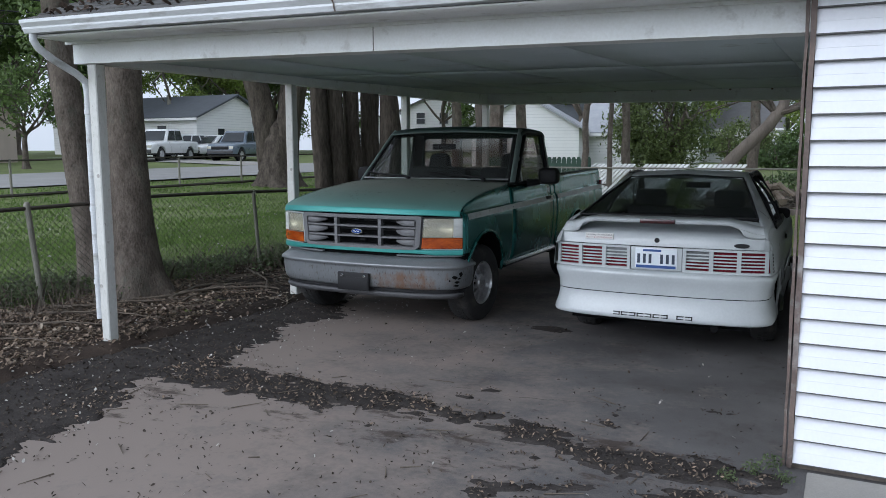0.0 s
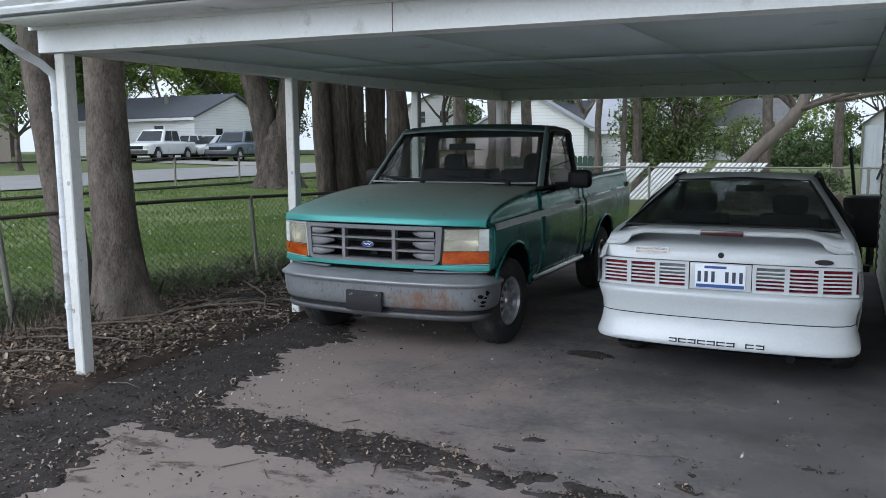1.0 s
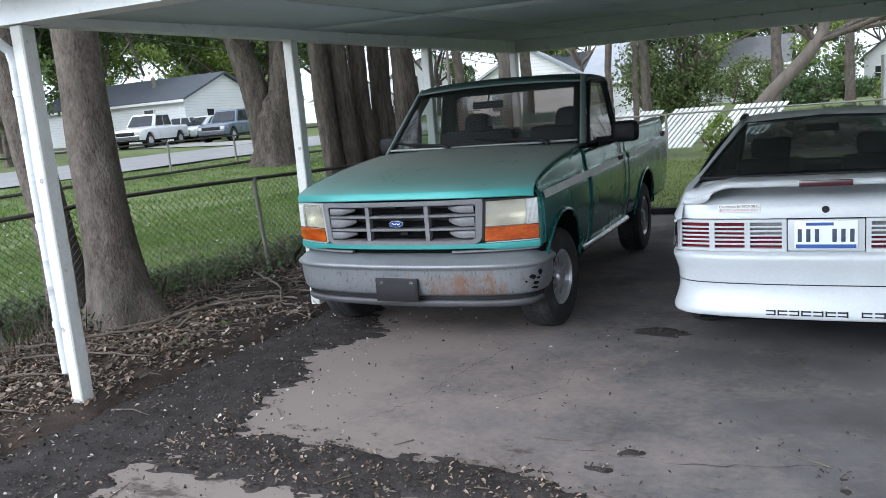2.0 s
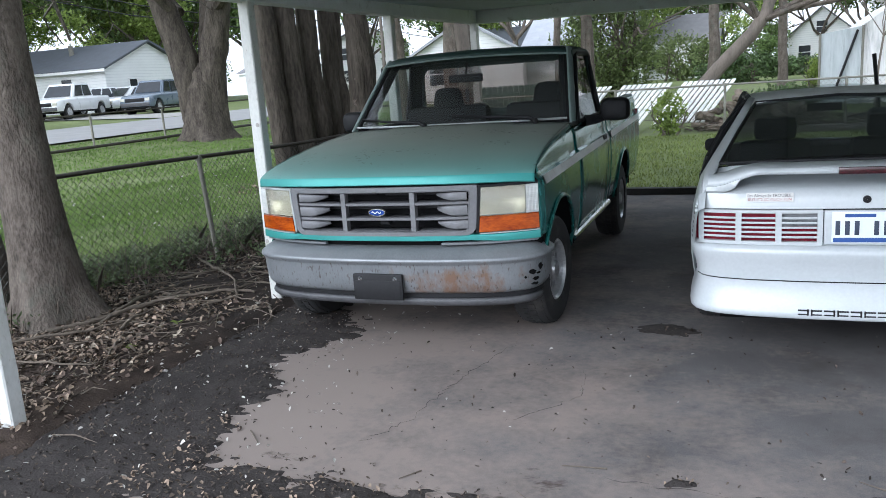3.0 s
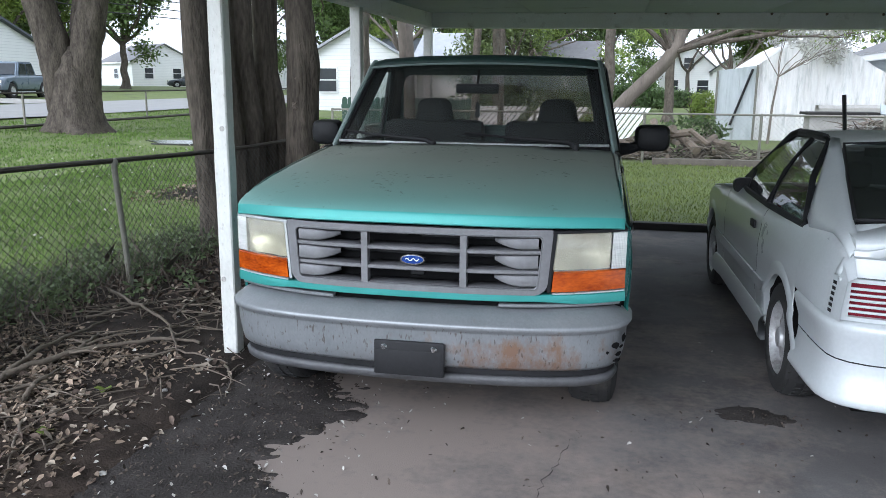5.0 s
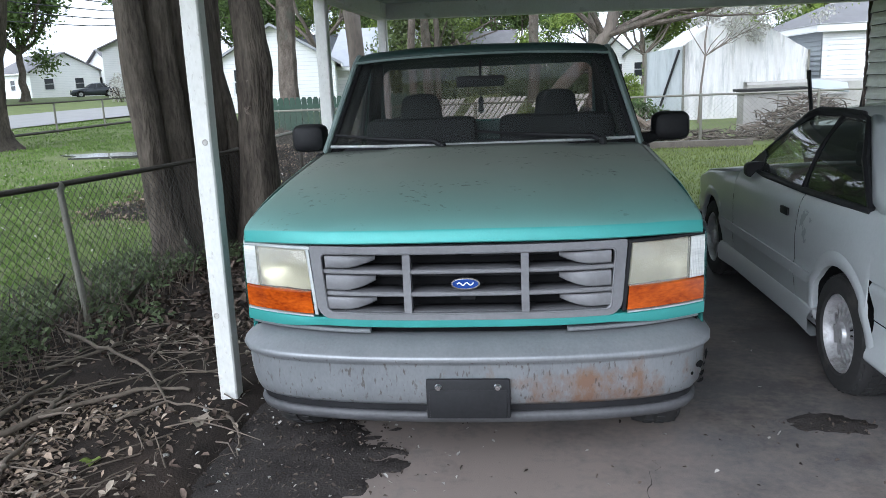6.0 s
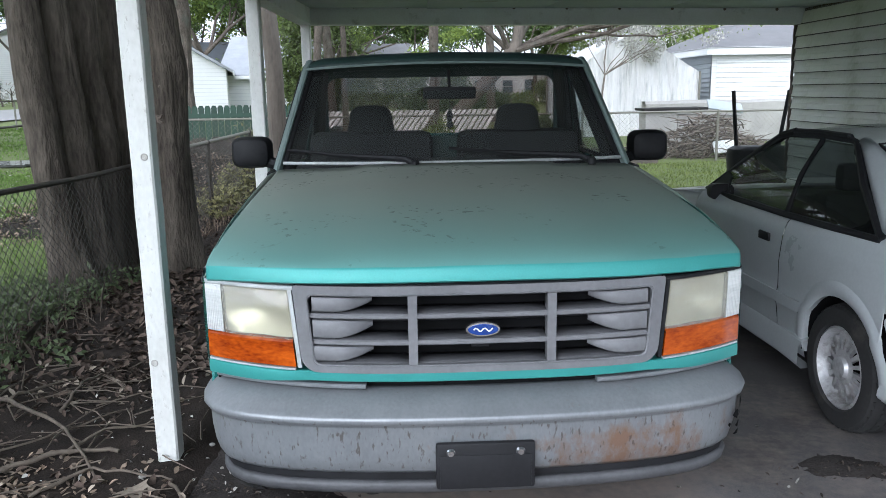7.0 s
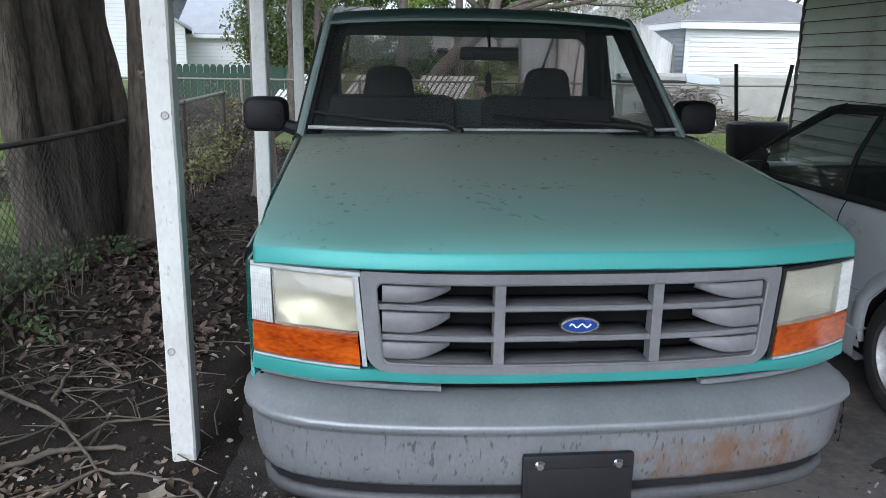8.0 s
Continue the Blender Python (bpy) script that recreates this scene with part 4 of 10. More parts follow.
rf = t.nodes.new("ShaderNodeMapRange")
rf.inputs["From Min"].default_value, rf.inputs["From Max"].default_value, rf.inputs["To Max"].default_value = 0.495, 0.66, 0.9
links(t, s2.outputs[0], rf.inputs["Value"])
mr2 = t.nodes.new("ShaderNodeMixRGB")
mr2.inputs["Color2"].default_value = (0.20, 0.115, 0.07, 1)
links(t, rf.outputs[0], mr2.inputs["Fac"])
links(t, src, mr2.inputs["Color1"])
# black pits along and below the ridge
pit = t.nodes.new("ShaderNodeTexNoise")
pit.inputs["Scale"].default_value, pit.inputs["Detail"].default_value = 52, 4
pmap = t.nodes.new("ShaderNodeMapping")
pmap.inputs["Scale"].default_value = (1.3, 1.3, 0.42)
links(t, co.outputs["Object"], pmap.inputs[0])
links(t, pmap.outputs[0], pit.inputs["Vector"])
pz = t.nodes.new("ShaderNodeMapRange")
pz.inputs["From Min"].default_value, pz.inputs["From Max"].default_value = 0.612, 0.575
pz.inputs["To Min"].default_value, pz.inputs["To Max"].default_value = -0.12, 0.03
links(t, sep.outputs["Z"], pz.inputs["Value"])
ps = t.nodes.new("ShaderNodeMath")
links(t, pit.outputs["Fac"], ps.inputs[0])
links(t, pz.outputs[0], ps.inputs[1])
pf = t.nodes.new("ShaderNodeMapRange")
pf.inputs["From Min"].default_value, pf.inputs["From Max"].default_value, pf.inputs["To Max"].default_value = 0.62, 0.70, 0.72
links(t, ps.outputs[0], pf.inputs["Value"])
mr3 = t.nodes.new("ShaderNodeMixRGB")
mr3.inputs["Color2"].default_value = (0.080, 0.060, 0.048, 1)
links(t, pf.outputs[0], mr3.inputs["Fac"])
links(t, mr2.outputs[0], mr3.inputs["Color1"])
links(t, mr3.outputs[0], b.inputs["Base Color"])


def text_mesh(name, body, size, material, parent, m, width=None, depth=0.001, label=""):
    """Words in the built-in font, turned into a flat mesh; they fill the width if one is given."""
    cu = bpy.data.curves.new(name, "FONT")
    cu.body, cu.size, cu.extrude, cu.align_x, cu.align_y = body, size, depth, "CENTER", "CENTER"
    tmp = bpy.data.objects.new(name, cu)
    scene.collection.objects.link(tmp)
    dg = bpy.context.evaluated_depsgraph_get()
    me = bpy.data.meshes.new_from_object(tmp.evaluated_get(dg))
    bpy.data.objects.remove(tmp)
    bpy.data.curves.remove(cu)
    if width:
        xs = [v.co.x for v in me.vertices]
        k = width / (max(xs) - min(xs))
        for v in me.vertices:
            v.co.x *= k
    me.transform(m)
    me.materials.clear()
    me.materials.append(material)
    ob = new(name, me)
    ob.parent = parent
    if label:
        ob["label"] = label
    return ob


FACE_BACK = Matrix.Rotation(radians(90), 4, "X")     # words that face towards -y


def wheel(parent, x, y, r, w, side, hub_r, spokes, rim_mat=None, steer=0.0):
    """A tyre with tread blocks, a rim with slots and a hub cap."""
    rim_mat = rim_mat or M_ALLOY
    piv = Matrix.Translation((x, y, r)) @ Matrix.Rotation(radians(steer), 4, "Z") @ Matrix.Rotation(radians(90 * side), 4, "Y")
    bm = bmesh.new()
    h = w / 2
    lathe(bm, [(hub_r, -h + 0.02), (hub_r + 0.01, -h + 0.005), (r * 0.80, -h), (r * 0.93, -h + 0.012), (r * 0.985, -h + 0.035), (r, -h * 0.55), (r, 0), (r, h * 0.55), (r * 0.985, h - 0.035),
               (r * 0.93, h - 0.012), (r * 0.80, h), (hub_r + 0.01, h - 0.005), (hub_r, h - 0.02)], 40, piv)
    for k in range(40):
        a = k * math.tau / 40
        for off in (-0.62, -0.22, 0.22, 0.62):
            mm = piv @ Matrix.Rotation(a + off * 0.1, 4, "Z") @ Matrix.Translation((r - 0.001 - 0.012 * (abs(off) > 0.5), 0, off * h)) @ Matrix.Rotation(0.35 * off, 4, "X")
            box(bm, -0.006, 0.006, -r * 0.055, r * 0.055, -h * 0.15, h * 0.15, m=mm)
    tyre = done("tyre", bm, M_RUBBER, parent, sharp=30)
    bm = bmesh.new()
    lathe(bm, [(hub_r, -h * 0.8), (hub_r, h - 0.02), (hub_r - 0.012, h - 0.012), (hub_r - 0.025, h - 0.03), (hub_r - 0.03, h * 0.3)], 36, piv)
    lathe(bm, [(hub_r * 0.42, h * 0.62), (hub_r * 0.30, h * 0.70), (hub_r * 0.26, h * 0.86), (hub_r * 0.12, h * 0.90), (0.002, h * 0.90)], 24, piv)
    for k in range(spokes):
        a = k * math.tau / spokes
        mm = piv @ Matrix.Rotation(a, 4, "Z")
        wd = math.pi * hub_r / spokes * 0.36
        vs = [mm @ Vector(p) for p in ((hub_r * 0.30, -wd * 0.5, h * 0.66), (hub_r * 0.30, wd * 0.5, h * 0.66), (hub_r - 0.02, wd, h * 0.42), (hub_r - 0.02, -wd, h * 0.42),
                                       (hub_r * 0.30, -wd * 0.5, h * 0.45), (hub_r * 0.30, wd * 0.5, h * 0.45), (hub_r - 0.02, wd, h * 0.2), (hub_r - 0.02, -wd, h * 0.2))]
        bv = [bm.verts.new(p) for p in vs]
        for f in ((0, 1, 2, 3), (4, 7, 6, 5), (0, 4, 5, 1), (1, 5, 6, 2), (2, 6, 7, 3), (3, 7, 4, 0)):
            bm.faces.new([bv[i] for i in f])
    done("rim", bm, rim_mat, tyre, "slotted alloy rim", sharp=30)
    bm = bmesh.new()
    lathe(bm, [(0.001, -h * 0.2), (hub_r - 0.01, -h * 0.2)], 24, piv)
    done("brake_drum", bm, M_DARKVOID, tyre)
    return tyre


def arch_z(v, vc, zc, r, low):
    d = abs(v - vc)
    return max(low, zc + math.sqrt(r * r - d * d)) if d < r else low


def pane(name, corners, bulge, material, parent, n=8, crown=0.0):
    """A slightly bowed sheet of glass between four corners (bottom left, bottom right, top right, top left)."""
    a, b, c, d = (Vector(p) for p in corners)
    nrm = (b - a).cross(d - a).normalized()
    bm = bmesh.new()
    rows = []
    for j in range(n + 1):
        f = j / n
        rows.append([(a.lerp(b, i / n)).lerp(d.lerp(c, i / n), f) + nrm * (bulge * (1 - (2 * i / n - 1) ** 2) + crown * (1 - (2 * f - 1) ** 2)) for i in range(n + 1)])
    sheet(bm, rows)
    ob = done(name, bm, material, parent)
    ob.visible_shadow = False
    return ob


def strip(bm, pts, width, normal, thick=0.012):
    """A flat moulding through points; width lies across the path and square to the normal."""
    rows = []
    pts = [Vector(p) for p in pts]
    nv = Vector(normal)
    for i, p in enumerate(pts):
        d = (pts[min(i + 1, len(pts) - 1)] - pts[max(0, i - 1)]).normalized()
        s = d.cross(nv).normalized() * width / 2
        q = s.cross(d).normalized() * thick
        rows.append([p - s, p - s + q, p + s + q, p + s, p - s])
    sheet(bm, rows)


def plan_sweep(bm, path, prof):
    """Sweeps a profile of (inset, z) along half a plan path from the middle outwards, both ways."""
    half = [Vector((u, v, 0)) for u, v in path]
    full = [Vector((-p.x, p.y, 0)) for p in half[:0:-1]] + half
    rows = []
    for i, p in enumerate(full):
        d = (full[min(i + 1, len(full) - 1)] - full[max(0, i - 1)]).normalized()
        inward = Vector((-d.y, d.x, 0))
        rows.append([p + inward * a + Vector((0, 0, z)) for a, z in prof])
    sheet(bm, rows)


def rrect(hw, z0, z1, rb, rt, n=14):
    """A closed outline of (u, z): a rectangle with round corners, rb at the foot and rt at the top."""
    out = []
    corners = [(-hw + rb, z0 + rb, rb, 180), (hw - rb, z0 + rb, rb, 270), (hw - rt, z1 - rt, rt, 0), (-hw + rt, z1 - rt, rt, 90)]
    for k, (x, z, r, a0) in enumerate(corners):
        for q in range(6):
            a = radians(a0 + 18 * q)
            out.append((x + r * math.cos(a), z + r * math.sin(a)))
        x2, z2, r2, a2 = corners[(k + 1) % 4]
        pa, pb = out[-1], (x2 + r2 * math.cos(radians(a2)), z2 + r2 * math.sin(radians(a2)))
        out += [(pa[0] + (pb[0] - pa[0]) * i / n, pa[1] + (pb[1] - pa[1]) * i / n) for i in range(1, n)]
    return out + [out[0]]


# ---- the teal pickup ----
truck = thing("pickup_truck", "dusty teal pickup truck with rusty grey bumper parked under the carport", "truck", (-4.2475, 6.045, 0), 1.0)


def vf(u):
    """The plan curve of the truck's face."""
    return 0.07 + 0.215 * (abs(u) / 0.96) ** 3


def bent(bm):
    for v in bm.verts:
        v.co.y += vf(v.co.x)


def bar(bm, u0, u1, z0, z1, d0, d1, n=10, z0b=None, z1b=None):
    """A straight bar across the face, cut into n so that it can bend."""
    z0b, z1b = z0 if z0b is None else z0b, z1 if z1b is None else z1b
    rows = []
    for i in range(n + 1):
        f = i / n
        u = u0 + (u1 - u0) * f
        a, b = z0 + (z0b - z0) * f, z1 + (z1b - z1) * f
        c = min(0.004, (b - a) / 4)
        rows.append([(u, d0 + c, a), (u, d0, a + c), (u, d0, b - c), (u, d0 + c, b), (u, d1, b), (u, d1, a), (u, d0 + c, a)])
    vs = sheet(bm, rows)
    bm.faces.new(vs[0][:-1])
    bm.faces.new(vs[-1][:-1][::-1])


HOOD = [(0.080, 1.049, 0.953, 1.0), (0.062, 1.051, 0.954, 1.0), (0.055, 1.057, 0.955, 1.0), (0.060, 1.098, 0.955, 1.0), (0.068, 1.108, 0.955, 1.0), (0.090, 1.120, 0.954, 0.98), (0.17, 1.145, 0.948, 0.9), (0.3, 1.172, 0.936, 0.8),
        (0.5, 1.205, 0.924, 0.7), (0.8, 1.245, 0.912, 0.65), (1.1, 1.276, 0.903, 0.66), (1.35, 1.300, 0.898, 0.72), (1.46, 1.309, 0.896, 0.75)]


def hood_pt(s, f):
    v0, z, w, k = HOOD[s]
    u = f * w
    raise_mid = 0.012 * step(0.58, 0.50, abs(f)) * (s / (len(HOOD) - 1)) ** 0.5 if s > 4 else 0
    return (u, v0 + k * (vf(u) - 0.07), z - 0.014 * f * f - 0.008 * abs(f) ** 13 + raise_mid)


bm = bmesh.new()
fr = [-1, -0.99, -0.97, -0.93, -0.86, -0.74, -0.62, -0.58, -0.5, -0.3, 0, 0.3, 0.5, 0.58, 0.62, 0.74, 0.86, 0.93, 0.97, 0.99, 1]
sheet(bm, [[hood_pt(s, f) for f in fr] for s in range(len(HOOD))])
done("hood", bm, M_TEAL_HOOD, truck, "teal hood covered in brownish dust", sharp=50, solid=0.012)


def side_u(z, v):
    zz = z - 0.020 * v
    return lerp_at([(0.38, 0.935), (0.55, 0.972), (0.8, 0.993), (0.98, 0.990), (1.02, 0.984), (1.055, 0.955), (1.15, 0.948), (1.25, 0.935), (1.35, 0.915)], zz)


EDGE = [(v0 + k * (vf(w) - 0.07), z - 0.022) for v0, z, w, k in HOOD[4:]]
HOOD_W = [(v0 + k * (vf(w) - 0.07), w) for v0, z, w, k in HOOD[4:]]


def hood_edge(v):
    """The fender's crown beside the hood, rounded down over the lamps."""
    return min(lerp_at(EDGE, v) + 0.002, lerp_at([(0.255, 1.034), (0.268, 1.058), (0.29, 1.082), (0.33, 1.102), (0.42, 1.5)], v))


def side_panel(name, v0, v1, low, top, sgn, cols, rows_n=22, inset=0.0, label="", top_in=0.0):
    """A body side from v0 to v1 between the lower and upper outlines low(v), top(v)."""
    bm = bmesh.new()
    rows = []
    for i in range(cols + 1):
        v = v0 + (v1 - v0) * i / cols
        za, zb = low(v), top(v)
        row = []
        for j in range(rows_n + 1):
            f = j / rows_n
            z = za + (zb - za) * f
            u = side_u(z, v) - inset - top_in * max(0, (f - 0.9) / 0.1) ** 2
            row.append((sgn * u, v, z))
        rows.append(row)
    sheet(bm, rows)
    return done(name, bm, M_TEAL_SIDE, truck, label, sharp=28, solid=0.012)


F_ARCH, R_ARCH = (0.80, 0.40, 0.465), (3.77, 0.42, 0.45)
for sgn in (1, -1):
    def f_low(v):
        return arch_z(v, *F_ARCH[:2], F_ARCH[2], 0.70 if v < 0.6 else 0.46)

    def f_top(v):
        return hood_edge(v)
    side_panel("fender", 0.35, 1.48, f_low, f_top, sgn, 60, top_in=0.008)
    bm = bmesh.new()
    rows = []
    for v in np.linspace(0.37, 1.60, 18):
        z = hood_edge(min(v, 1.48))
        uo = side_u(z, v) - 0.008
        ui = min(lerp_at(HOOD_W, v) + 0.008, uo - 0.006)
        rows.append([(sgn * ui, v, z - 0.045), (sgn * ui, v, z - 0.006), (sgn * (ui + 0.006), v, z + 0.002), (sgn * (ui * 0.4 + uo * 0.6), v, z + 0.002), (sgn * (uo - 0.002), v, z - 0.001), (sgn * (uo + 0.003), v, z - 0.006)])
    sheet(bm, rows)
    done("fender_top", bm, M_TEAL_HOOD, truck, sharp=60)
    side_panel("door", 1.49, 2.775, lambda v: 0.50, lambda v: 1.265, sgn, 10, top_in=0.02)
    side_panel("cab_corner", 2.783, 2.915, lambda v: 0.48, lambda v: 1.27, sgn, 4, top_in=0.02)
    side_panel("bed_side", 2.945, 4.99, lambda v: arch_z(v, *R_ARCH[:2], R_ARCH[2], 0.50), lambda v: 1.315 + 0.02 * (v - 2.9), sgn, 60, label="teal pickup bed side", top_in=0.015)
    # pale strips along the crease: the sky's reflection put in as colour
    for va, vb in ((0.37, 1.475), (1.495, 2.77), (2.955, 4.93)):
        bm = bmesh.new()
        strip(bm, [(sgn * (side_u(1.02 + 0.02 * v, v) + 0.006), v, 1.02 + 0.02 * v) for v in np.linspace(va, vb, 10)][::sgn], 0.055, (sgn, 0, 0.25), 0.006)
        done("crease_gleam", bm, M_PALETRIM, truck, "pale strip for the sky reflection on the body crease")
    bm = bmesh.new()
    rows = []
    z_top = 1.078
    for z in np.linspace(0.70, z_top, 18):
        ub = side_u(z, 0.36)
        uf = min(0.969, ub - 0.006)
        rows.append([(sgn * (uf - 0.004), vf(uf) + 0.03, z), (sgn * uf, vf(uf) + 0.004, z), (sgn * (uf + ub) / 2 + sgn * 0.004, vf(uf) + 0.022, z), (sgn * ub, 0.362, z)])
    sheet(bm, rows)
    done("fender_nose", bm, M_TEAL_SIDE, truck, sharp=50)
    # sill, arch lips, bed rail
    bm = bmesh.new()
    tube(bm, [(sgn * 0.95, 1.33, 0.465), (sgn * 0.955, 1.6, 0.47), (sgn * 0.955, 2.9, 0.475)], 0.028, 10)
    done("sill", bm, M_CHROME, truck, "dented bare metal sill")
    for c, nm in ((F_ARCH, "front_arch_lip"), (R_ARCH, "rear_arch_lip")):
        bm = bmesh.new()
        pts = []
        for k in range(25):
            a = math.pi * (0.02 + 0.96 * k / 24)
            v, z = c[0] - c[2] * math.cos(a), c[1] + c[2] * math.sin(a)
            pts.append((sgn * (side_u(z, v) + 0.004), v, z))
        tube(bm, pts, 0.014, 8)
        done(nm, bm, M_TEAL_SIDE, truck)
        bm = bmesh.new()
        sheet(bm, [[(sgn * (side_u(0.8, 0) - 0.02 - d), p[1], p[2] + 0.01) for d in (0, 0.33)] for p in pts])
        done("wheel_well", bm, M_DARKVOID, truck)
    bm = bmesh.new()
    rows = []
    for v in np.linspace(2.945, 4.99, 12):
        z = 1.315 + 0.02 * (v - 2.9)
        rows.append([(sgn * a, v, z + dz) for a, dz in ((0.925, -0.03), (0.922, 0.0), (0.91, 0.010), (0.84, 0.010), (0.832, 0.0), (0.83, -0.42))])
    sheet(bm, rows)
    done("bed_rail", bm, M_CABROOF, truck)
    # door glass, frame, handle and mirror
    pane("door_glass", ((sgn * 0.915, 1.72, 1.27), (sgn * 0.915, 2.72, 1.28), (sgn * 0.822, 2.70, 1.775), (sgn * 0.822, 2.215, 1.775)), 0.0, M_GLASS, truck, 4)
    bm = bmesh.new()
    tube(bm, [(sgn * 0.930, 1.735, 1.27), (sgn * 0.876, 1.985, 1.53), (sgn * 0.826, 2.235, 1.775), (sgn * 0.822, 2.29, 1.792), (sgn * 0.822, 2.72, 1.80), (sgn * 0.828, 2.775, 1.78), (sgn * 0.915, 2.79, 1.30)], 0.022, 8)
    tube(bm, [(sgn * 0.925, 1.50, 1.275), (sgn * 0.925, 2.78, 1.28)], 0.016, 8)
    done("door_frame", bm, M_BLACK, truck, "black window frame")
    bm = bmesh.new()
    tube(bm, [(sgn * 0.922, 1.93, 1.285), (sgn * 0.893, 1.935, 1.42), (sgn * 0.868, 1.95, 1.55)], 0.009, 6)
    done("vent_bar", bm, M_PALETRIM, truck, "bright bar of the vent window")
    bm = bmesh.new()
    box(bm, sgn * 0.985 - 0.014, sgn * 0.985 + 0.014, 2.52, 2.70, 1.06, 1.10, 0.008)
    done("door_handle", bm, M_BLACK, truck, "black door handle")
    mir = thing("side_mirror", "", "")
    mir.parent = truck
    mir.location = (sgn * 1.140 + 0.02, 2.10, 1.343)
    bm = bmesh.new()
    prof = []
    for k, (yy, sc) in enumerate(((-0.075, 0.55), (-0.06, 0.82), (-0.02, 0.97), (0.02, 1.0), (0.035, 0.97))):
        loop = []
        for q in range(24):
            a = q * math.tau / 24
            ca, sa = math.cos(a), math.sin(a)
            loop.append((0.116 * sc * math.copysign(abs(ca) ** 0.5, ca), yy, 0.090 * sc * math.copysign(abs(sa) ** 0.5, sa)))
        prof.append(loop + [loop[0]])
    vs = sheet(bm, prof)
    bm.faces.new(vs[0][:-1])
    bm.faces.new(vs[-1][:-1])
    done("mirror_shell", bm, M_BLACK, mir, "black mirror housing")
    bm = bmesh.new()
    tube(bm, [(-sgn * 0.06, 0.0, -0.045), (-sgn * 0.14, -0.03, -0.07), (-sgn * 0.225, -0.07, -0.075)], [0.032, 0.036, 0.045], 8)
    done("mirror_arm", bm, M_BLACK, mir)

# pillars, roof, rear cab wall
for sgn in (1, -1):
    pts = [(sgn * 0.905, 1.615, 1.262), (sgn * 0.895, 1.665, 1.312), (sgn * 0.862, 1.815, 1.465), (sgn * 0.824, 1.985, 1.635), (sgn * 0.789, 2.145, 1.795), (sgn * 0.775, 2.205, 1.838)]
    bm = bmesh.new()
    sheet(bm, [[Vector(p) + Vector((-sgn * a, b, c)) for a, b, c in ((0.012, 0.03, 0.0), (0.05, 0.045, -0.004), (0.085, 0.075, -0.008))] for p in pts])
    done("pillar_trim", bm, M_BLACK, truck, "black inner pillar trim", solid=0.006)
    bm = bmesh.new()
    sheet(bm, [[(sgn * 0.865, 2.70, 1.22), (sgn * 0.845, 2.74, 1.22), (sgn * 0.80, 2.86, 1.22)], [(sgn * 0.825, 2.68, 1.60), (sgn * 0.81, 2.73, 1.60), (sgn * 0.775, 2.86, 1.60)],
               [(sgn * 0.79, 2.64, 1.80), (sgn * 0.78, 2.70, 1.80), (sgn * 0.75, 2.86, 1.80)]])
    done("rear_pillar_trim", bm, M_BLACK, truck, "black inner door pillar trim", solid=0.01)
    bm = bmesh.new()
    rows = []
    for p in pts:
        p = Vector(p)
        rows.append([p + Vector((sgn * a, b, c)) for a, b, c in ((-0.006, -0.012, 0.014), (0.006, -0.014, 0.018), (0.026, 0.0, 0.014), (0.034, 0.045, 0.0), (-0.02, 0.05, -0.012), (-0.006, -0.012, 0.014))])
    sheet(bm, rows)
    done("windscreen_pillar", bm, M_PILLAR, truck, "dusty grey-green windscreen pillar", sharp=45)
    bm = bmesh.new()
    tube(bm, [Vector(p) + Vector((-sgn * 0.022, 0.004, 0.002)) for p in pts[1:]], 0.014, 8)
    done("windscreen_seal", bm, M_BLACK, truck, "black windscreen seal")
    bm = bmesh.new()
    sheet(bm, [[(sgn * 0.92, 2.775, 1.26), (sgn * 0.91, 2.915, 1.27)], [(sgn * 0.88, 2.77, 1.53), (sgn * 0.875, 2.905, 1.53)], [(sgn * 0.828, 2.75, 1.80), (sgn * 0.825, 2.88, 1.79)]])
    done("rear_pillar", bm, M_CABROOF, truck, solid=0.03)
bm = bmesh.new()
rows = []
for v, drop in ((2.055, 0.062), (2.065, 0.040), (2.09, 0.022), (2.15, 0.008), (2.4, 0.0), (2.7, 0.0), (2.85, 0.010), (2.895, 0.03), (2.91, 0.07)):
    row = []
    for f in (-1, -0.985, -0.95, -0.85, -0.5, 0, 0.5, 0.85, 0.95, 0.985, 1):
        u = f * 0.832
        row.append((u, v - 0.035 * (v < 2.2) + 0.125 * abs(f) ** 2.4 * (v < 2.2), 1.895 - drop - 0.030 * f * f - 0.035 * abs(f) ** 14 - (0.022 if abs(f) == 1 else 0)))
    rows.append(row)
sheet(bm, rows)
done("cab_roof", bm, M_CABROOF, truck, "dark green cab roof", solid=0.02)
bm = bmesh.new()
tube(bm, [(u, 2.008 + 0.12 * (abs(u) / 0.8) ** 2.4, 1.826 - 0.026 * (u / 0.8) ** 2) for u in np.linspace(-0.80, 0.80, 17)], 0.008, 6)
done("windscreen_header", bm, M_PILLAR, truck, "pale grey-green strip above the windscreen")
bm = bmesh.new()
box(bm, -0.90, 0.90, 2.875, 2.905, 0.5, 1.33, 0.004)
hole = rrect(0.755, 1.372, 1.762, 0.07, 0.07)
wall = [(max(-0.87, min(0.87, x * 1.16)) * (1.0 if z < 1.5 else 0.955), 1.33 + (z - 1.372) / 0.39 * 0.51) for x, z in hole]
sheet(bm, [[(x, y, z) for x, z in lp] for lp, y in ((wall, 2.905), (wall, 2.875), (hole, 2.875), (hole, 2.905), (wall, 2.905))])
done("cab_rear_wall", bm, M_CABROOF, truck)
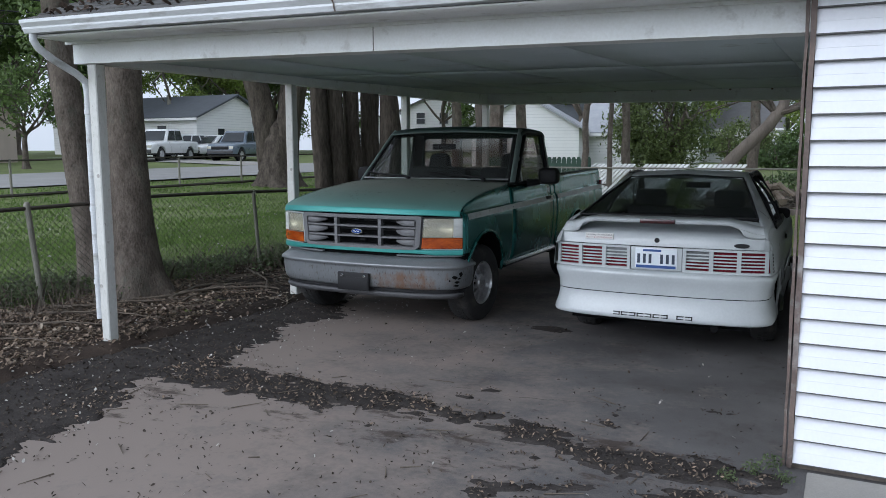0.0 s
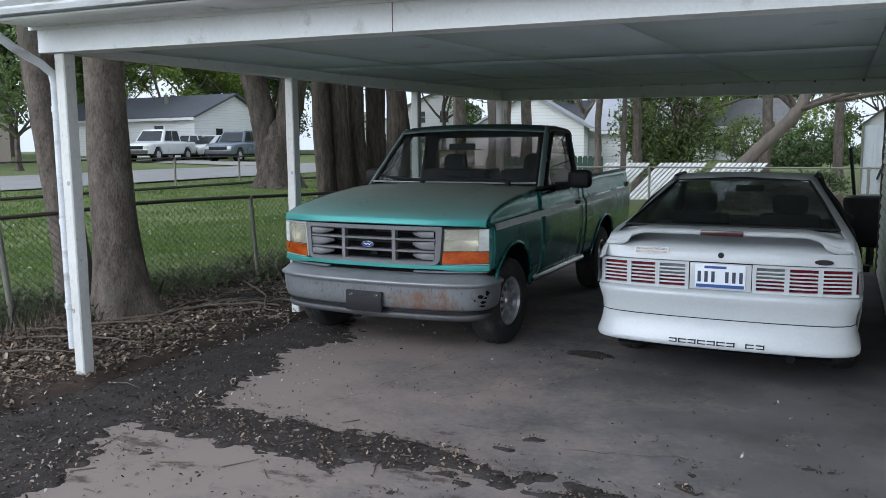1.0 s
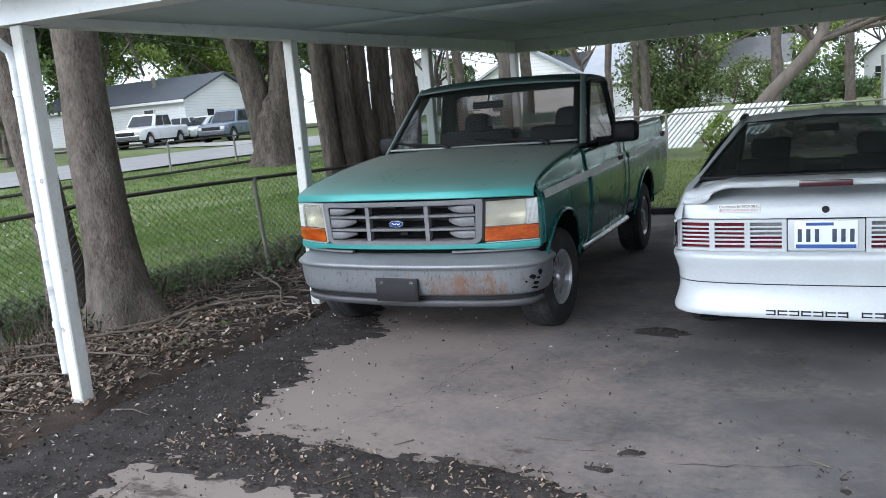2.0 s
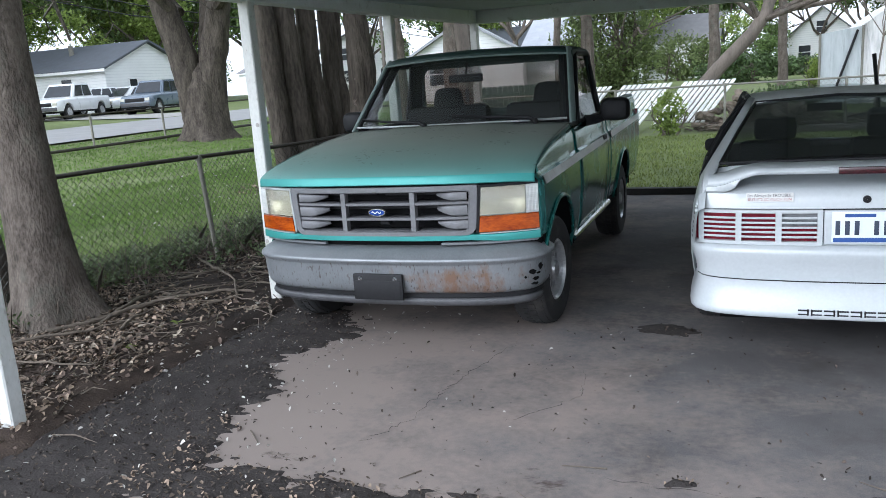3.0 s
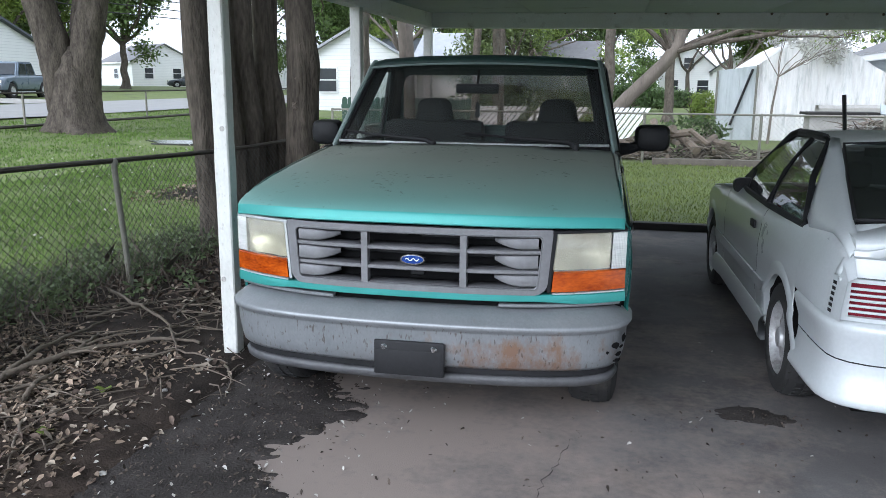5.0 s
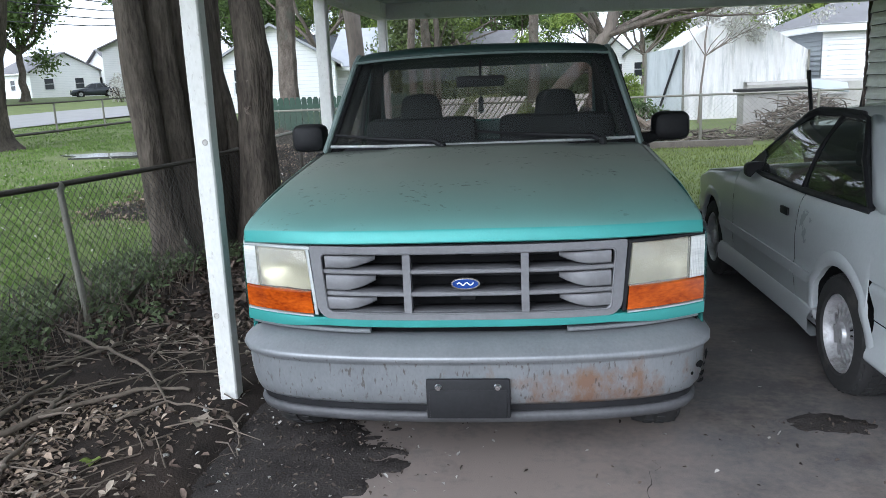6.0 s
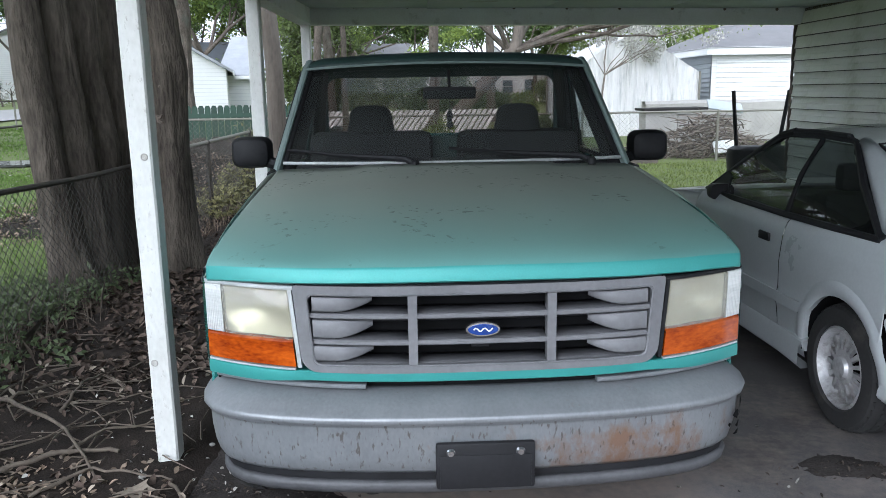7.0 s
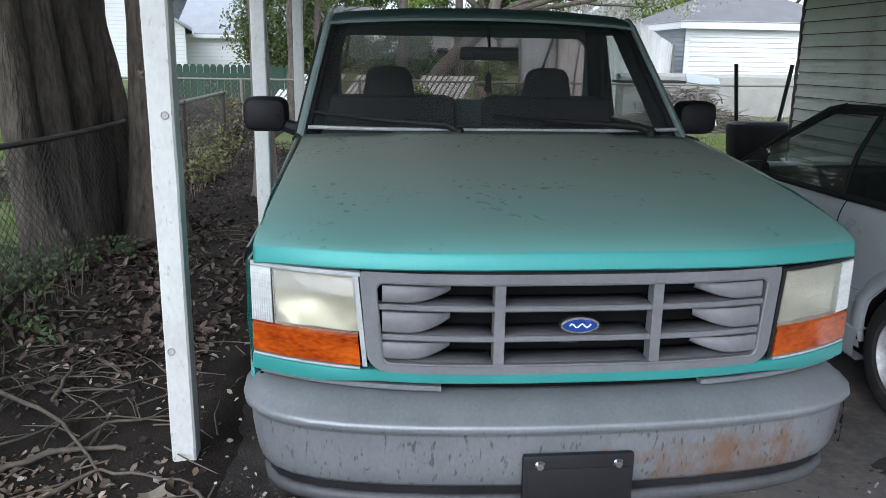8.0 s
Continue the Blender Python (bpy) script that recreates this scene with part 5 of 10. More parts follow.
pane("rear_glass", ((-0.77, 2.89, 1.36), (0.77, 2.89, 1.36), (0.77, 2.89, 1.775), (-0.77, 2.89, 1.775)), 0.0, M_RGLASS, truck, 2)
bm = bmesh.new()
sheet(bm, [[(e * (0.872 - 0.110 * f), 1.66 + 0.50 * f - 0.125 * (1 - abs(e) ** 2.4), 1.308 + 0.502 * f) for e in np.linspace(-1, 1, 25)] for f in np.linspace(0, 1, 9)])
done("windscreen", bm, M_GLASS, truck, "dusty curved windscreen").visible_shadow = False
bm = bmesh.new()
tube(bm, [(u, 1.640 - 0.125 * (1 - (abs(u) / 0.9) ** 2.4), 1.318) for u in np.linspace(-0.875, 0.875, 21)], 0.009, 8)
done("windscreen_trim", bm, M_PALETRIM, truck, "bright trim strip at the windscreen's foot")
bm = bmesh.new()
rows = [[(u, 1.462 + 0.161 * (abs(u) / 0.96) ** 3 + 0.07 * (1 - k), 1.290 + 0.008 * (1 - k) - 0.03 * abs(u / 0.9) ** 6) for u in np.linspace(-0.90, 0.90, 17)] for k in (1, 0)]
sheet(bm, rows)
done("cowl", bm, M_BLACK, truck, "black cowl panel", solid=0.01)
for u0 in (-0.62, 0.26):
    bm = bmesh.new()
    def on_glass(u, z, out):
        return (u, 1.535 + 0.125 * (abs(u) / 0.85) ** 2.4 + (z - 1.308) - out, z)
    tube(bm, [(u0 + 0.42, 1.445, 1.318), (u0 + 0.37, 1.475, 1.342), on_glass(u0 + 0.12, 1.352, 0.035), on_glass(u0 - 0.04, 1.362, 0.025)], [0.019, 0.016, 0.012, 0.009], 8)
    tube(bm, [on_glass(u0 + 0.24 - 0.075 * q, 1.338 + 0.0065 * q, 0.014) for q in range(8)], 0.0085, 6)
    lathe(bm, [(0.02, -0.01), (0.02, 0.02), (0.012, 0.03), (0.001, 0.03)], 12, Matrix.Translation((u0 + 0.42, 1.438, 1.31)))
    done("wiper", bm, M_BLACK, truck)

# bed floor, front wall, tailgate
bm = bmesh.new()
box(bm, -0.84, 0.84, 2.95, 4.97, 0.80, 0.84)
box(bm, -0.84, 0.84, 2.945, 2.975, 0.84, 1.31)
done("bed_floor", bm, M_DARKVOID, truck)
bm = bmesh.new()
box(bm, -0.90, 0.90, 4.965, 5.005, 0.66, 1.285, 0.012)
done("tailgate", bm, M_TEAL, truck)
bm = bmesh.new()
box(bm, -0.92, 0.92, 5.01, 5.14, 0.50, 0.62, 0.02)
done("rear_bumper", bm, M_BUMPER, truck)
for u in (-0.96, 0.96):
    bm = bmesh.new()
    box(bm, u - 0.025, u + 0.025, 4.93, 5.012, 0.92, 1.20, 0.01)
    done("tail_lamp", bm, M_RED, truck)
bm = bmesh.new()
for u in (-0.42, 0.42):
    box(bm, u - 0.04, u + 0.04, 0.35, 4.95, 0.46, 0.60)
box(bm, -0.86, 0.86, 1.3, 2.9, 0.52, 0.56)
box(bm, -0.80, 0.80, 0.36, 1.42, 0.62, 0.66)
box(bm, -0.75, 0.75, 0.74, 0.86, 0.30, 0.40)
box(bm, -0.75, 0.75, 3.70, 3.84, 0.30, 0.42)
done("chassis", bm, M_DARKVOID, truck)

# grille
bm = bmesh.new()
GU, GZ0, GZ1 = 0.632, 0.742, 1.032
def shift(loop, dx, dz):
    return [(x + math.copysign(dx, x) * (abs(x) > 0.5), z + math.copysign(dz, z - 0.89)) for x, z in loop]


def taper(loop):
    return [(x - math.copysign(0.024 * (1.034 - z) / 0.29, x) * (abs(x) > 0.45), z) for x, z in loop]


g_out, g_in = (taper(q) for q in (rrect(GU + 0.004, GZ0 - 0.004, GZ1 + 0.002, 0.055, 0.012), rrect(GU - 0.040, GZ0 + 0.022, GZ1 - 0.028, 0.022, 0.022)))
sheet(bm, [[(x, y, z) for x, z in lp] for lp, y in ((g_out, 0.06), (g_out, 0.004), (shift(g_out, -0.004, -0.004), 0.0), (shift(g_in, 0.007, 0.007), 0.0), (shift(g_in, 0.004, 0.004), -0.0035), (g_in, 0.0), (g_in, 0.06))])
zr = [GZ0 + 0.024, 0.830, 0.848, 0.922, 0.940, GZ1 - 0.030]
bar(bm, -GU + 0.05, GU - 0.05, zr[1], zr[2], 0.008, 0.05, 24)
bar(bm, -GU + 0.04, GU - 0.04, zr[3], zr[4], 0.008, 0.05, 24)
for u in (-0.235, 0.235):
    bar(bm, u - 0.0155, u + 0.0155, GZ0 + 0.01, GZ1 - 0.01, 0.004, 0.05, 1)
bent(bm)
done("grille_frame", bm, M_GREYPAINT, truck, "dull grey plastic grille", sharp=30)
for sgn in (1, -1):
    for za, zb in ((zr[0], zr[1]), (zr[2], zr[3]), (zr[4], zr[5])):
        bm = bmesh.new()
        rows, hh = [], zb - za
        for u in (GU - 0.058, 0.55, 0.52, 0.495, 0.475, 0.458, 0.442, 0.427, 0.412, 0.398, 0.385, 0.372):
            q = max(0.0, (0.495 - u) / 0.125)
            lo, hi, d = za + 0.005 + hh * 0.42 * q ** 1.7, zb - 0.005 - hh * 0.16 * q ** 1.4, 0.004 + 0.060 * q ** 1.7
            rows.append([(sgn * u, 0.075, lo), (sgn * u, d + 0.014, lo), (sgn * u, d + 0.004, lo + 0.003), (sgn * u, d, lo + 0.009), (sgn * u, d, hi - 0.006), (sgn * u, d + 0.005, hi), (sgn * u, 0.075, hi)])
        sheet(bm, rows)
        bent(bm)
        done("grille_scoop", bm, M_GREYPAINT, truck, sharp=50)
    for za, zb in ((zr[0], zr[1]), (zr[2], zr[3]), (zr[4], zr[5])):
        bm = bmesh.new()
        for u0, u1 in ((0.25, 0.50),):
            lo, hi = min(sgn * u0, sgn * u1), max(sgn * u0, sgn * u1)
            sheet(bm, [[(u, 0.020, za), (u, 0.060, za + 0.03 * (zb - za)), (u, 0.105, za + 0.10 * (zb - za))] for u in np.linspace(lo, hi, 5)])
        bent(bm)
        done("grille_louvre", bm, M_LOUVRE, truck, solid=0.004)
for za, zb in ((zr[0], zr[1]), (zr[2], zr[3]), (zr[4], zr[5])):
    bm = bmesh.new()
    sheet(bm, [[(u, 0.020, za), (u, 0.060, za + 0.03 * (zb - za)), (u, 0.105, za + 0.10 * (zb - za))] for u in np.linspace(-0.22, 0.22, 9)])
    bent(bm)
    done("grille_louvre", bm, M_LOUVRE, truck, solid=0.004)
# dark back plate behind the grille; its black stands for the openings' shade
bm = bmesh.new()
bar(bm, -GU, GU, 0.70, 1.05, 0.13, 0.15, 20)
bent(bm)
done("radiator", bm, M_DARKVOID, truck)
for u0, u1, zz in ((-0.45, -0.05, 0.99), (0.02, 0.40, 0.985), (-0.42, 0.45, 0.90), (-0.03, 0.03, 0.80)):
    bm = bmesh.new()
    bar(bm, u0, u1, zz - 0.012, zz + 0.012, 0.10, 0.125, 8)
    bent(bm)
    done("radiator_bracket", bm, M_BLACK, truck)
# oval badge
bm = bmesh.new()
for rx, rz_, d0, d1 in ((0.0575, 0.0245, -0.006, 0.006),):
    ring = [(rx * math.cos(k * math.tau / 40), rz_ * math.sin(k * math.tau / 40)) for k in range(40)]
    prism(bm, ring, "y", d0 + 0.072, d1 + 0.08)
for v in bm.verts:
    v.co.z += 0.885
done("badge_rim", bm, M_CHROME, truck, "bright oval badge rim")
bm = bmesh.new()
ring = [(0.051 * math.cos(k * math.tau / 40), 0.019 * math.sin(k * math.tau / 40) + 0.885) for k in range(40)]
prism(bm, ring, "y", 0.063, 0.07)
done("badge", bm, M_BLUE, truck, "blue enamel oval badge")
bm = bmesh.new()
strip(bm, [(-0.032 + 0.0064 * k, 0.0622, 0.885 + 0.006 * math.sin(k * 1.35)) for k in range(11)], 0.0045, (0, -1, 0), 0.001)
done("badge_mark", bm, M_PLATE, truck, "pale wavy mark on the badge")

# headlights
def slant(bm):
    """The lamps' inner edges lean with the tapered grille."""
    for v in bm.verts:
        v.co.x -= math.copysign(0.026 * (1.034 - v.co.z) / 0.29 * max(0, (0.968 - abs(v.co.x)) / 0.316), v.co.x)


for sgn in (1, -1):
    def span(a, b):
        return (a, b) if sgn > 0 else (-b, -a)
    for nm, a, b, z0, z1, d0, mt, lb in (("headlight_lens", 0.660, 0.900, 0.846, 1.018, 0.0, M_COVER, "yellowed cloudy headlight lens"), ("marker_lens", 0.904, 0.968, 0.846, 1.018, 0.0, M_LENS_CL, "ribbed clear marker lens"),
                                       ("turn_signal", 0.662, 0.968, 0.748, 0.842, 0.0, M_AMBER, "amber turn signal lens")):
        bm = bmesh.new()
        u0, u1 = span(a, b)
        bar(bm, u0, u1, z0, z1, d0 - 0.004, d0 + (0.004 if mt is M_COVER else 0.05), 10 if mt is M_AMBER else 56 if mt is M_COVER else 18)
        for v in bm.verts:
            if mt is not M_AMBER:
                v.co.y += (0.0006 if mt is M_COVER else 0.0025) * (round((v.co.x - u0) / (u1 - u0) * (56 if mt is M_COVER else 18)) % 2)
            v.co.y -= 0.012 * (1 - ((v.co.z - (z0 + z1) / 2) / ((z1 - z0) / 2)) ** 2)
        slant(bm)
        bent(bm)
        done(nm, bm, mt, truck, lb, sharp=50)
    bm = bmesh.new()
    rows = []
    for j in range(11):
        g = j / 10 * 2 - 1
        row = []
        for i in range(15):
            e = i / 14 * 2 - 1
            depth_l = 0.050 * (1 - min(1, (e * e + g * g * 0.8)) ** 0.8) if e * e + g * g * 0.8 < 1 else 0.0
            row.append((sgn * (0.776 + 0.121 * e), 0.020 + depth_l, 0.932 + 0.084 * g))
        rows.append(row)
    sheet(bm, rows)
    slant(bm)
    bent(bm)
    done("headlight_reflector", bm, M_REFLECT, truck, "bright headlight reflector", sharp=60)
    bm = bmesh.new()
    u0, u1 = span(0.632, 0.968)
    bar(bm, u0, u1, 0.735, 1.030, 0.075, 0.13, 10)
    slant(bm)
    bent(bm)
    done("headlight_housing", bm, M_BLACK, truck)
    bm = bmesh.new()
    u0, u1 = span(0.638, 0.968)
    bar(bm, u0, u1, 1.020, 1.034, -0.004, 0.03, 10)
    u0, u1 = span(0.644, 0.657)
    bar(bm, u0, u1, 0.745, 1.03, -0.002, 0.03, 2)
    slant(bm)
    bent(bm)
    done("headlight_trim", bm, M_PALETRIM if sgn < 0 else M_BLACK, truck, "chipped chrome headlight trim" if sgn < 0 else "")
    bm = bmesh.new()
    u0, u1 = span(0.665, 0.968)
    bar(bm, u0, u1, 0.737, 0.744, -0.004, 0.03, 10)
    slant(bm)
    bent(bm)
    done("headlight_sill", bm, M_PALETRIM, truck)
    # teal corner under the lamps, stepping down beside the grille
    bm = bmesh.new()
    rows = []
    for u in np.linspace(0.50, 0.972, 26):
        top = 0.7365 - 0.001 * step(0.60, 0.68, u)
        low = 0.702 - 0.016 * step(0.56, 0.80, u)
        k = step(0.56, 0.75, u)
        rows.append([(sgn * u, d, z) for d, z in ((0.06, low), (0.006 - 0.002 * k, low), (0.002 - 0.006 * k, low + 0.004), (0.002 - 0.008 * k, (low + top) / 2), (0.002 - 0.004 * k, top - 0.004), (0.006 - 0.002 * k, top), (0.06, top))])
    sheet(bm, rows)
    bent(bm)
    done("valance_corner", bm, M_TEAL, truck)
bm = bmesh.new()
bar(bm, -0.60, 0.60, 0.702, 0.737, 0.002, 0.06, 20)
bent(bm)
done("valance", bm, M_TEAL, truck, "bright teal strip under the grille")
for u0, u1 in ((-0.95, -0.40), (0.40, 0.95)):
    bm = bmesh.new()
    bar(bm, u0, u1, 0.672, 0.688, 0.014, 0.05, 14)
    bent(bm)
    done("bumper_flange", bm, M_BUMPER, truck, "grey flange behind the bumper")
# black bar fills the slot above the bumper, shade put in as colour
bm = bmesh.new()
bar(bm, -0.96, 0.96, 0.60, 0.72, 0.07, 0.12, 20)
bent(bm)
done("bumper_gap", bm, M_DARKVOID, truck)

# bumper
B_PATH = [(0, 0), (0.2, 0.003), (0.4, 0.016), (0.55, 0.034), (0.68, 0.058), (0.79, 0.090), (0.88, 0.135), (0.945, 0.19), (0.985, 0.26), (1.004, 0.34), (1.008, 0.44), (1.0, 0.50)]
bm = bmesh.new()
plan_sweep(bm, B_PATH, [(0.165, 0.664), (0.12, 0.664), (0.075, 0.655), (0.030, 0.630), (0.012, 0.613), (-0.002, 0.606), (-0.008, 0.598), (-0.009, 0.588), (-0.004, 0.577), (0.010, 0.569), (0.014, 0.556), (0.016, 0.50), (0.024, 0.44), (0.036, 0.398), (0.052, 0.380), (0.085, 0.376)])
done("front_bumper", bm, M_BUMPER, truck, "scratched grey bumper with rust streaks", sharp=50, solid=0.006)
bm = bmesh.new()
plan_sweep(bm, B_PATH[:-1], [(0.06, 0.386), (0.062, 0.350), (0.10, 0.345)])
done("bumper_groove", bm, M_BLACK, truck, "black rubber strip under the bumper")
bm = bmesh.new()
plan_sweep(bm, B_PATH[:-2], [(0.070, 0.349), (0.054, 0.342), (0.047, 0.331), (0.052, 0.312), (0.066, 0.296), (0.10, 0.288), (0.18, 0.290)])
done("air_dam", bm, M_DAM, truck, "grey plastic air dam", sharp=50, solid=0.006)
bm = bmesh.new()
box(bm, -0.168, 0.168, -0.012, 0.012, 0.346, 0.512, 0.010)
pl = done("plate_bracket", bm, M_BLACK, truck, "empty black number plate bracket")
bm = bmesh.new()
box(bm, -0.155, 0.155, -0.0155, -0.010, 0.352, 0.470, 0.003)
done("bracket_panel", bm, M_BLACK, pl)
for u in (-0.118, 0.118):
    bm = bmesh.new()
    lathe(bm, [(0.001, 0.008), (0.010, 0.008), (0.013, 0.003), (0.016, 0.0)], 14, Matrix.Translation((u, -0.013, 0.480)) @ Matrix.Rotation(radians(90), 4, "X"))
    done("bolt", bm, M_CHROME, pl)
for k, (u, z, wd, hg) in enumerate(((0.935, 0.50, 0.017, 0.018), (0.95, 0.455, 0.016, 0.011), (0.972, 0.525, 0.010, 0.022), (0.945, 0.425, 0.018, 0.010), (0.90, 0.47, 0.008, 0.008), (0.962, 0.485, 0.009, 0.008))):
    bm = bmesh.new()
    rr = random.Random(k)
    uu = [(u + wd * (0.7 + 0.5 * rr.random()) * math.cos(a), z + hg * (0.6 + 0.6 * rr.random()) * math.sin(a)) for a in np.linspace(0, math.tau, 11)[:-1]]
    vs = []
    for a, zz in uu:
        vv = lerp_at([(p[0], p[1]) for p in B_PATH[:10]], a) + 0.006 + 0.02 * max(0, 0.5 - zz)
        vs.append(bm.verts.new((a + 0.003, vv, zz)))
    bm.faces.new(vs)
    done("bumper_tear", bm, M_DARKVOID, truck, "torn black hole in the bumper corner", smooth=False)
for u in (-1, 1):
    wheel(truck, u * 0.845, 0.80, 0.365, 0.245, u, 0.205, 10, M_ALLOY_T, steer=-4)
    wheel(truck, u * 0.845, 3.77, 0.365, 0.245, u, 0.205, 10, M_ALLOY_T)

# cab interior
bm = bmesh.new()
sheet(bm, [[(u, v + 0.10 * (abs(u) / 0.82) ** 2.4 * (v < 1.8), z - 0.015 * (u / 0.8) ** 2) for u in np.linspace(-0.82, 0.82, 13)] for v, z in ((1.57, 1.300), (1.66, 1.318), (1.85, 1.315), (1.93, 1.28), (1.95, 1.05))])
done("dashboard", bm, M_DASH, truck, solid=0.01)
for u in (-0.47, 0.49):
    seat = thing("seat", "", "")
    seat.parent = truck
    seat.location = (u, 2.56, 0)
    bm = bmesh.new()
    box(bm, -0.34, 0.34, -0.42, 0.12, 0.72, 0.92, 0.05)
    done("cushion", bm, M_SEAT, seat)
    bm = bmesh.new()
    box(bm, -0.40, 0.40, 0.10, 0.27, 0.85, 1.42, 0.07)
    done("backrest", bm, M_SEAT, seat)
    bm = bmesh.new()
    rows = []
    for zz, hw in ((1.36, 0.16), (1.42, 0.155), (1.48, 0.142), (1.53, 0.135), (1.56, 0.118), (1.578, 0.09), (1.585, 0.04)):
        rows.append([(hw * math.copysign(abs(math.cos(a)) ** 0.6, math.cos(a)), 0.20 + 0.055 * math.sin(a), zz) for a in np.linspace(0, math.tau, 21)])
    hv = sheet(bm, rows)
    bm.faces.new(hv[-1][:-1])
    done("headrest", bm, M_SEAT, seat)
bm = bmesh.new()
cw = Matrix.Translation((0.42, 2.02, 1.14)) @ Matrix.Rotation(radians(62), 4, "X")
tube(bm, [cw @ Vector((0.19 * math.cos(a), 0.19 * math.sin(a), 0)) for a in np.linspace(0, math.tau, 33)], 0.015, 8)
tube(bm, [cw @ Vector((-0.19, 0, 0)), cw @ Vector((0.19, 0, 0))], 0.02, 6)
tube(bm, [cw @ Vector((0, 0, 0)), cw @ Vector((0, -0.05, -0.25))], 0.03, 8)
done("steering_wheel", bm, M_BLACK, truck)
bm = bmesh.new()
box(bm, -0.145, 0.145, 1.90, 1.925, 1.627, 1.692, 0.014)
tube(bm, [(0, 1.92, 1.69), (0, 1.97, 1.78)], 0.008, 6)
done("rear_view_mirror", bm, M_BLACK, truck)
bm = bmesh.new()
tube(bm, [(-0.0, 1.93, 1.64), (-0.0, 1.93, 1.58)], 0.002, 5)
prism(bm, [(0, 1.58), (0.018, 1.545), (0.012, 1.51), (0.02, 1.48), (0, 1.465), (-0.02, 1.48), (-0.012, 1.51), (-0.018, 1.545)], "y", 1.928, 1.932)
done("air_freshener", bm, M_BLACK, truck, "black hanging air freshener")


# ---- the white hatchback ----
hatch = thing("hatchback_car", "white hatchback car with louvred tail lamps and rear spoiler", "car", (-1.55, 6.165, 0), 1.6)


def hs_u(z, v):
    """Half width of the hatchback's side."""
    u = lerp_at([(0.20, 0.80), (0.32, 0.845), (0.45, 0.862), (0.50, 0.872), (0.53, 0.872), (0.55, 0.862), (0.72, 0.868), (0.85, 0.855), (0.94, 0.835), (1.05, 0.80)], z)
    if v < 0.5:
        u -= 0.055 * ((0.5 - v) / 0.5) ** 2
    if v > 3.6:
        u -= 0.12 * ((v - 3.6) / 0.9) ** 2
    return u


def hb_top(v):
    return lerp_at([(0.08, 0.885), (0.14, 0.95), (0.25, 1.0), (0.45, 1.03), (0.9, 0.995), (1.4, 0.972), (2.9, 0.955), (3.1, 0.93), (3.8, 0.85), (4.35, 0.74), (4.5, 0.66)], v)


HR, HF = (1.05, 0.325, 0.345), (3.60, 0.325, 0.345)


def hb_low(v):
    if v < 0.705:
        return 0.688
    if v > 3.95:
        return 0.45
    return max(arch_z(v, HR[0], HR[1], HR[2], 0.235), arch_z(v, HF[0], HF[1], HF[2], 0.235))


def hb_side(name, v0, v1, sgn, cols, label=""):
    bm = bmesh.new()
    rows = []
    for i in range(cols + 1):
        v = v0 + (v1 - v0) * i / cols
        za, zb = hb_low(v), hb_top(v)
        rows.append([(sgn * (hs_u(za + (zb - za) * j / 20, v) - 0.03 * max(0, (j - 18) / 2) ** 2), v, za + (zb - za) * j / 20) for j in range(21)])
    sheet(bm, rows)
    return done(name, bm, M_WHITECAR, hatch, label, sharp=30)


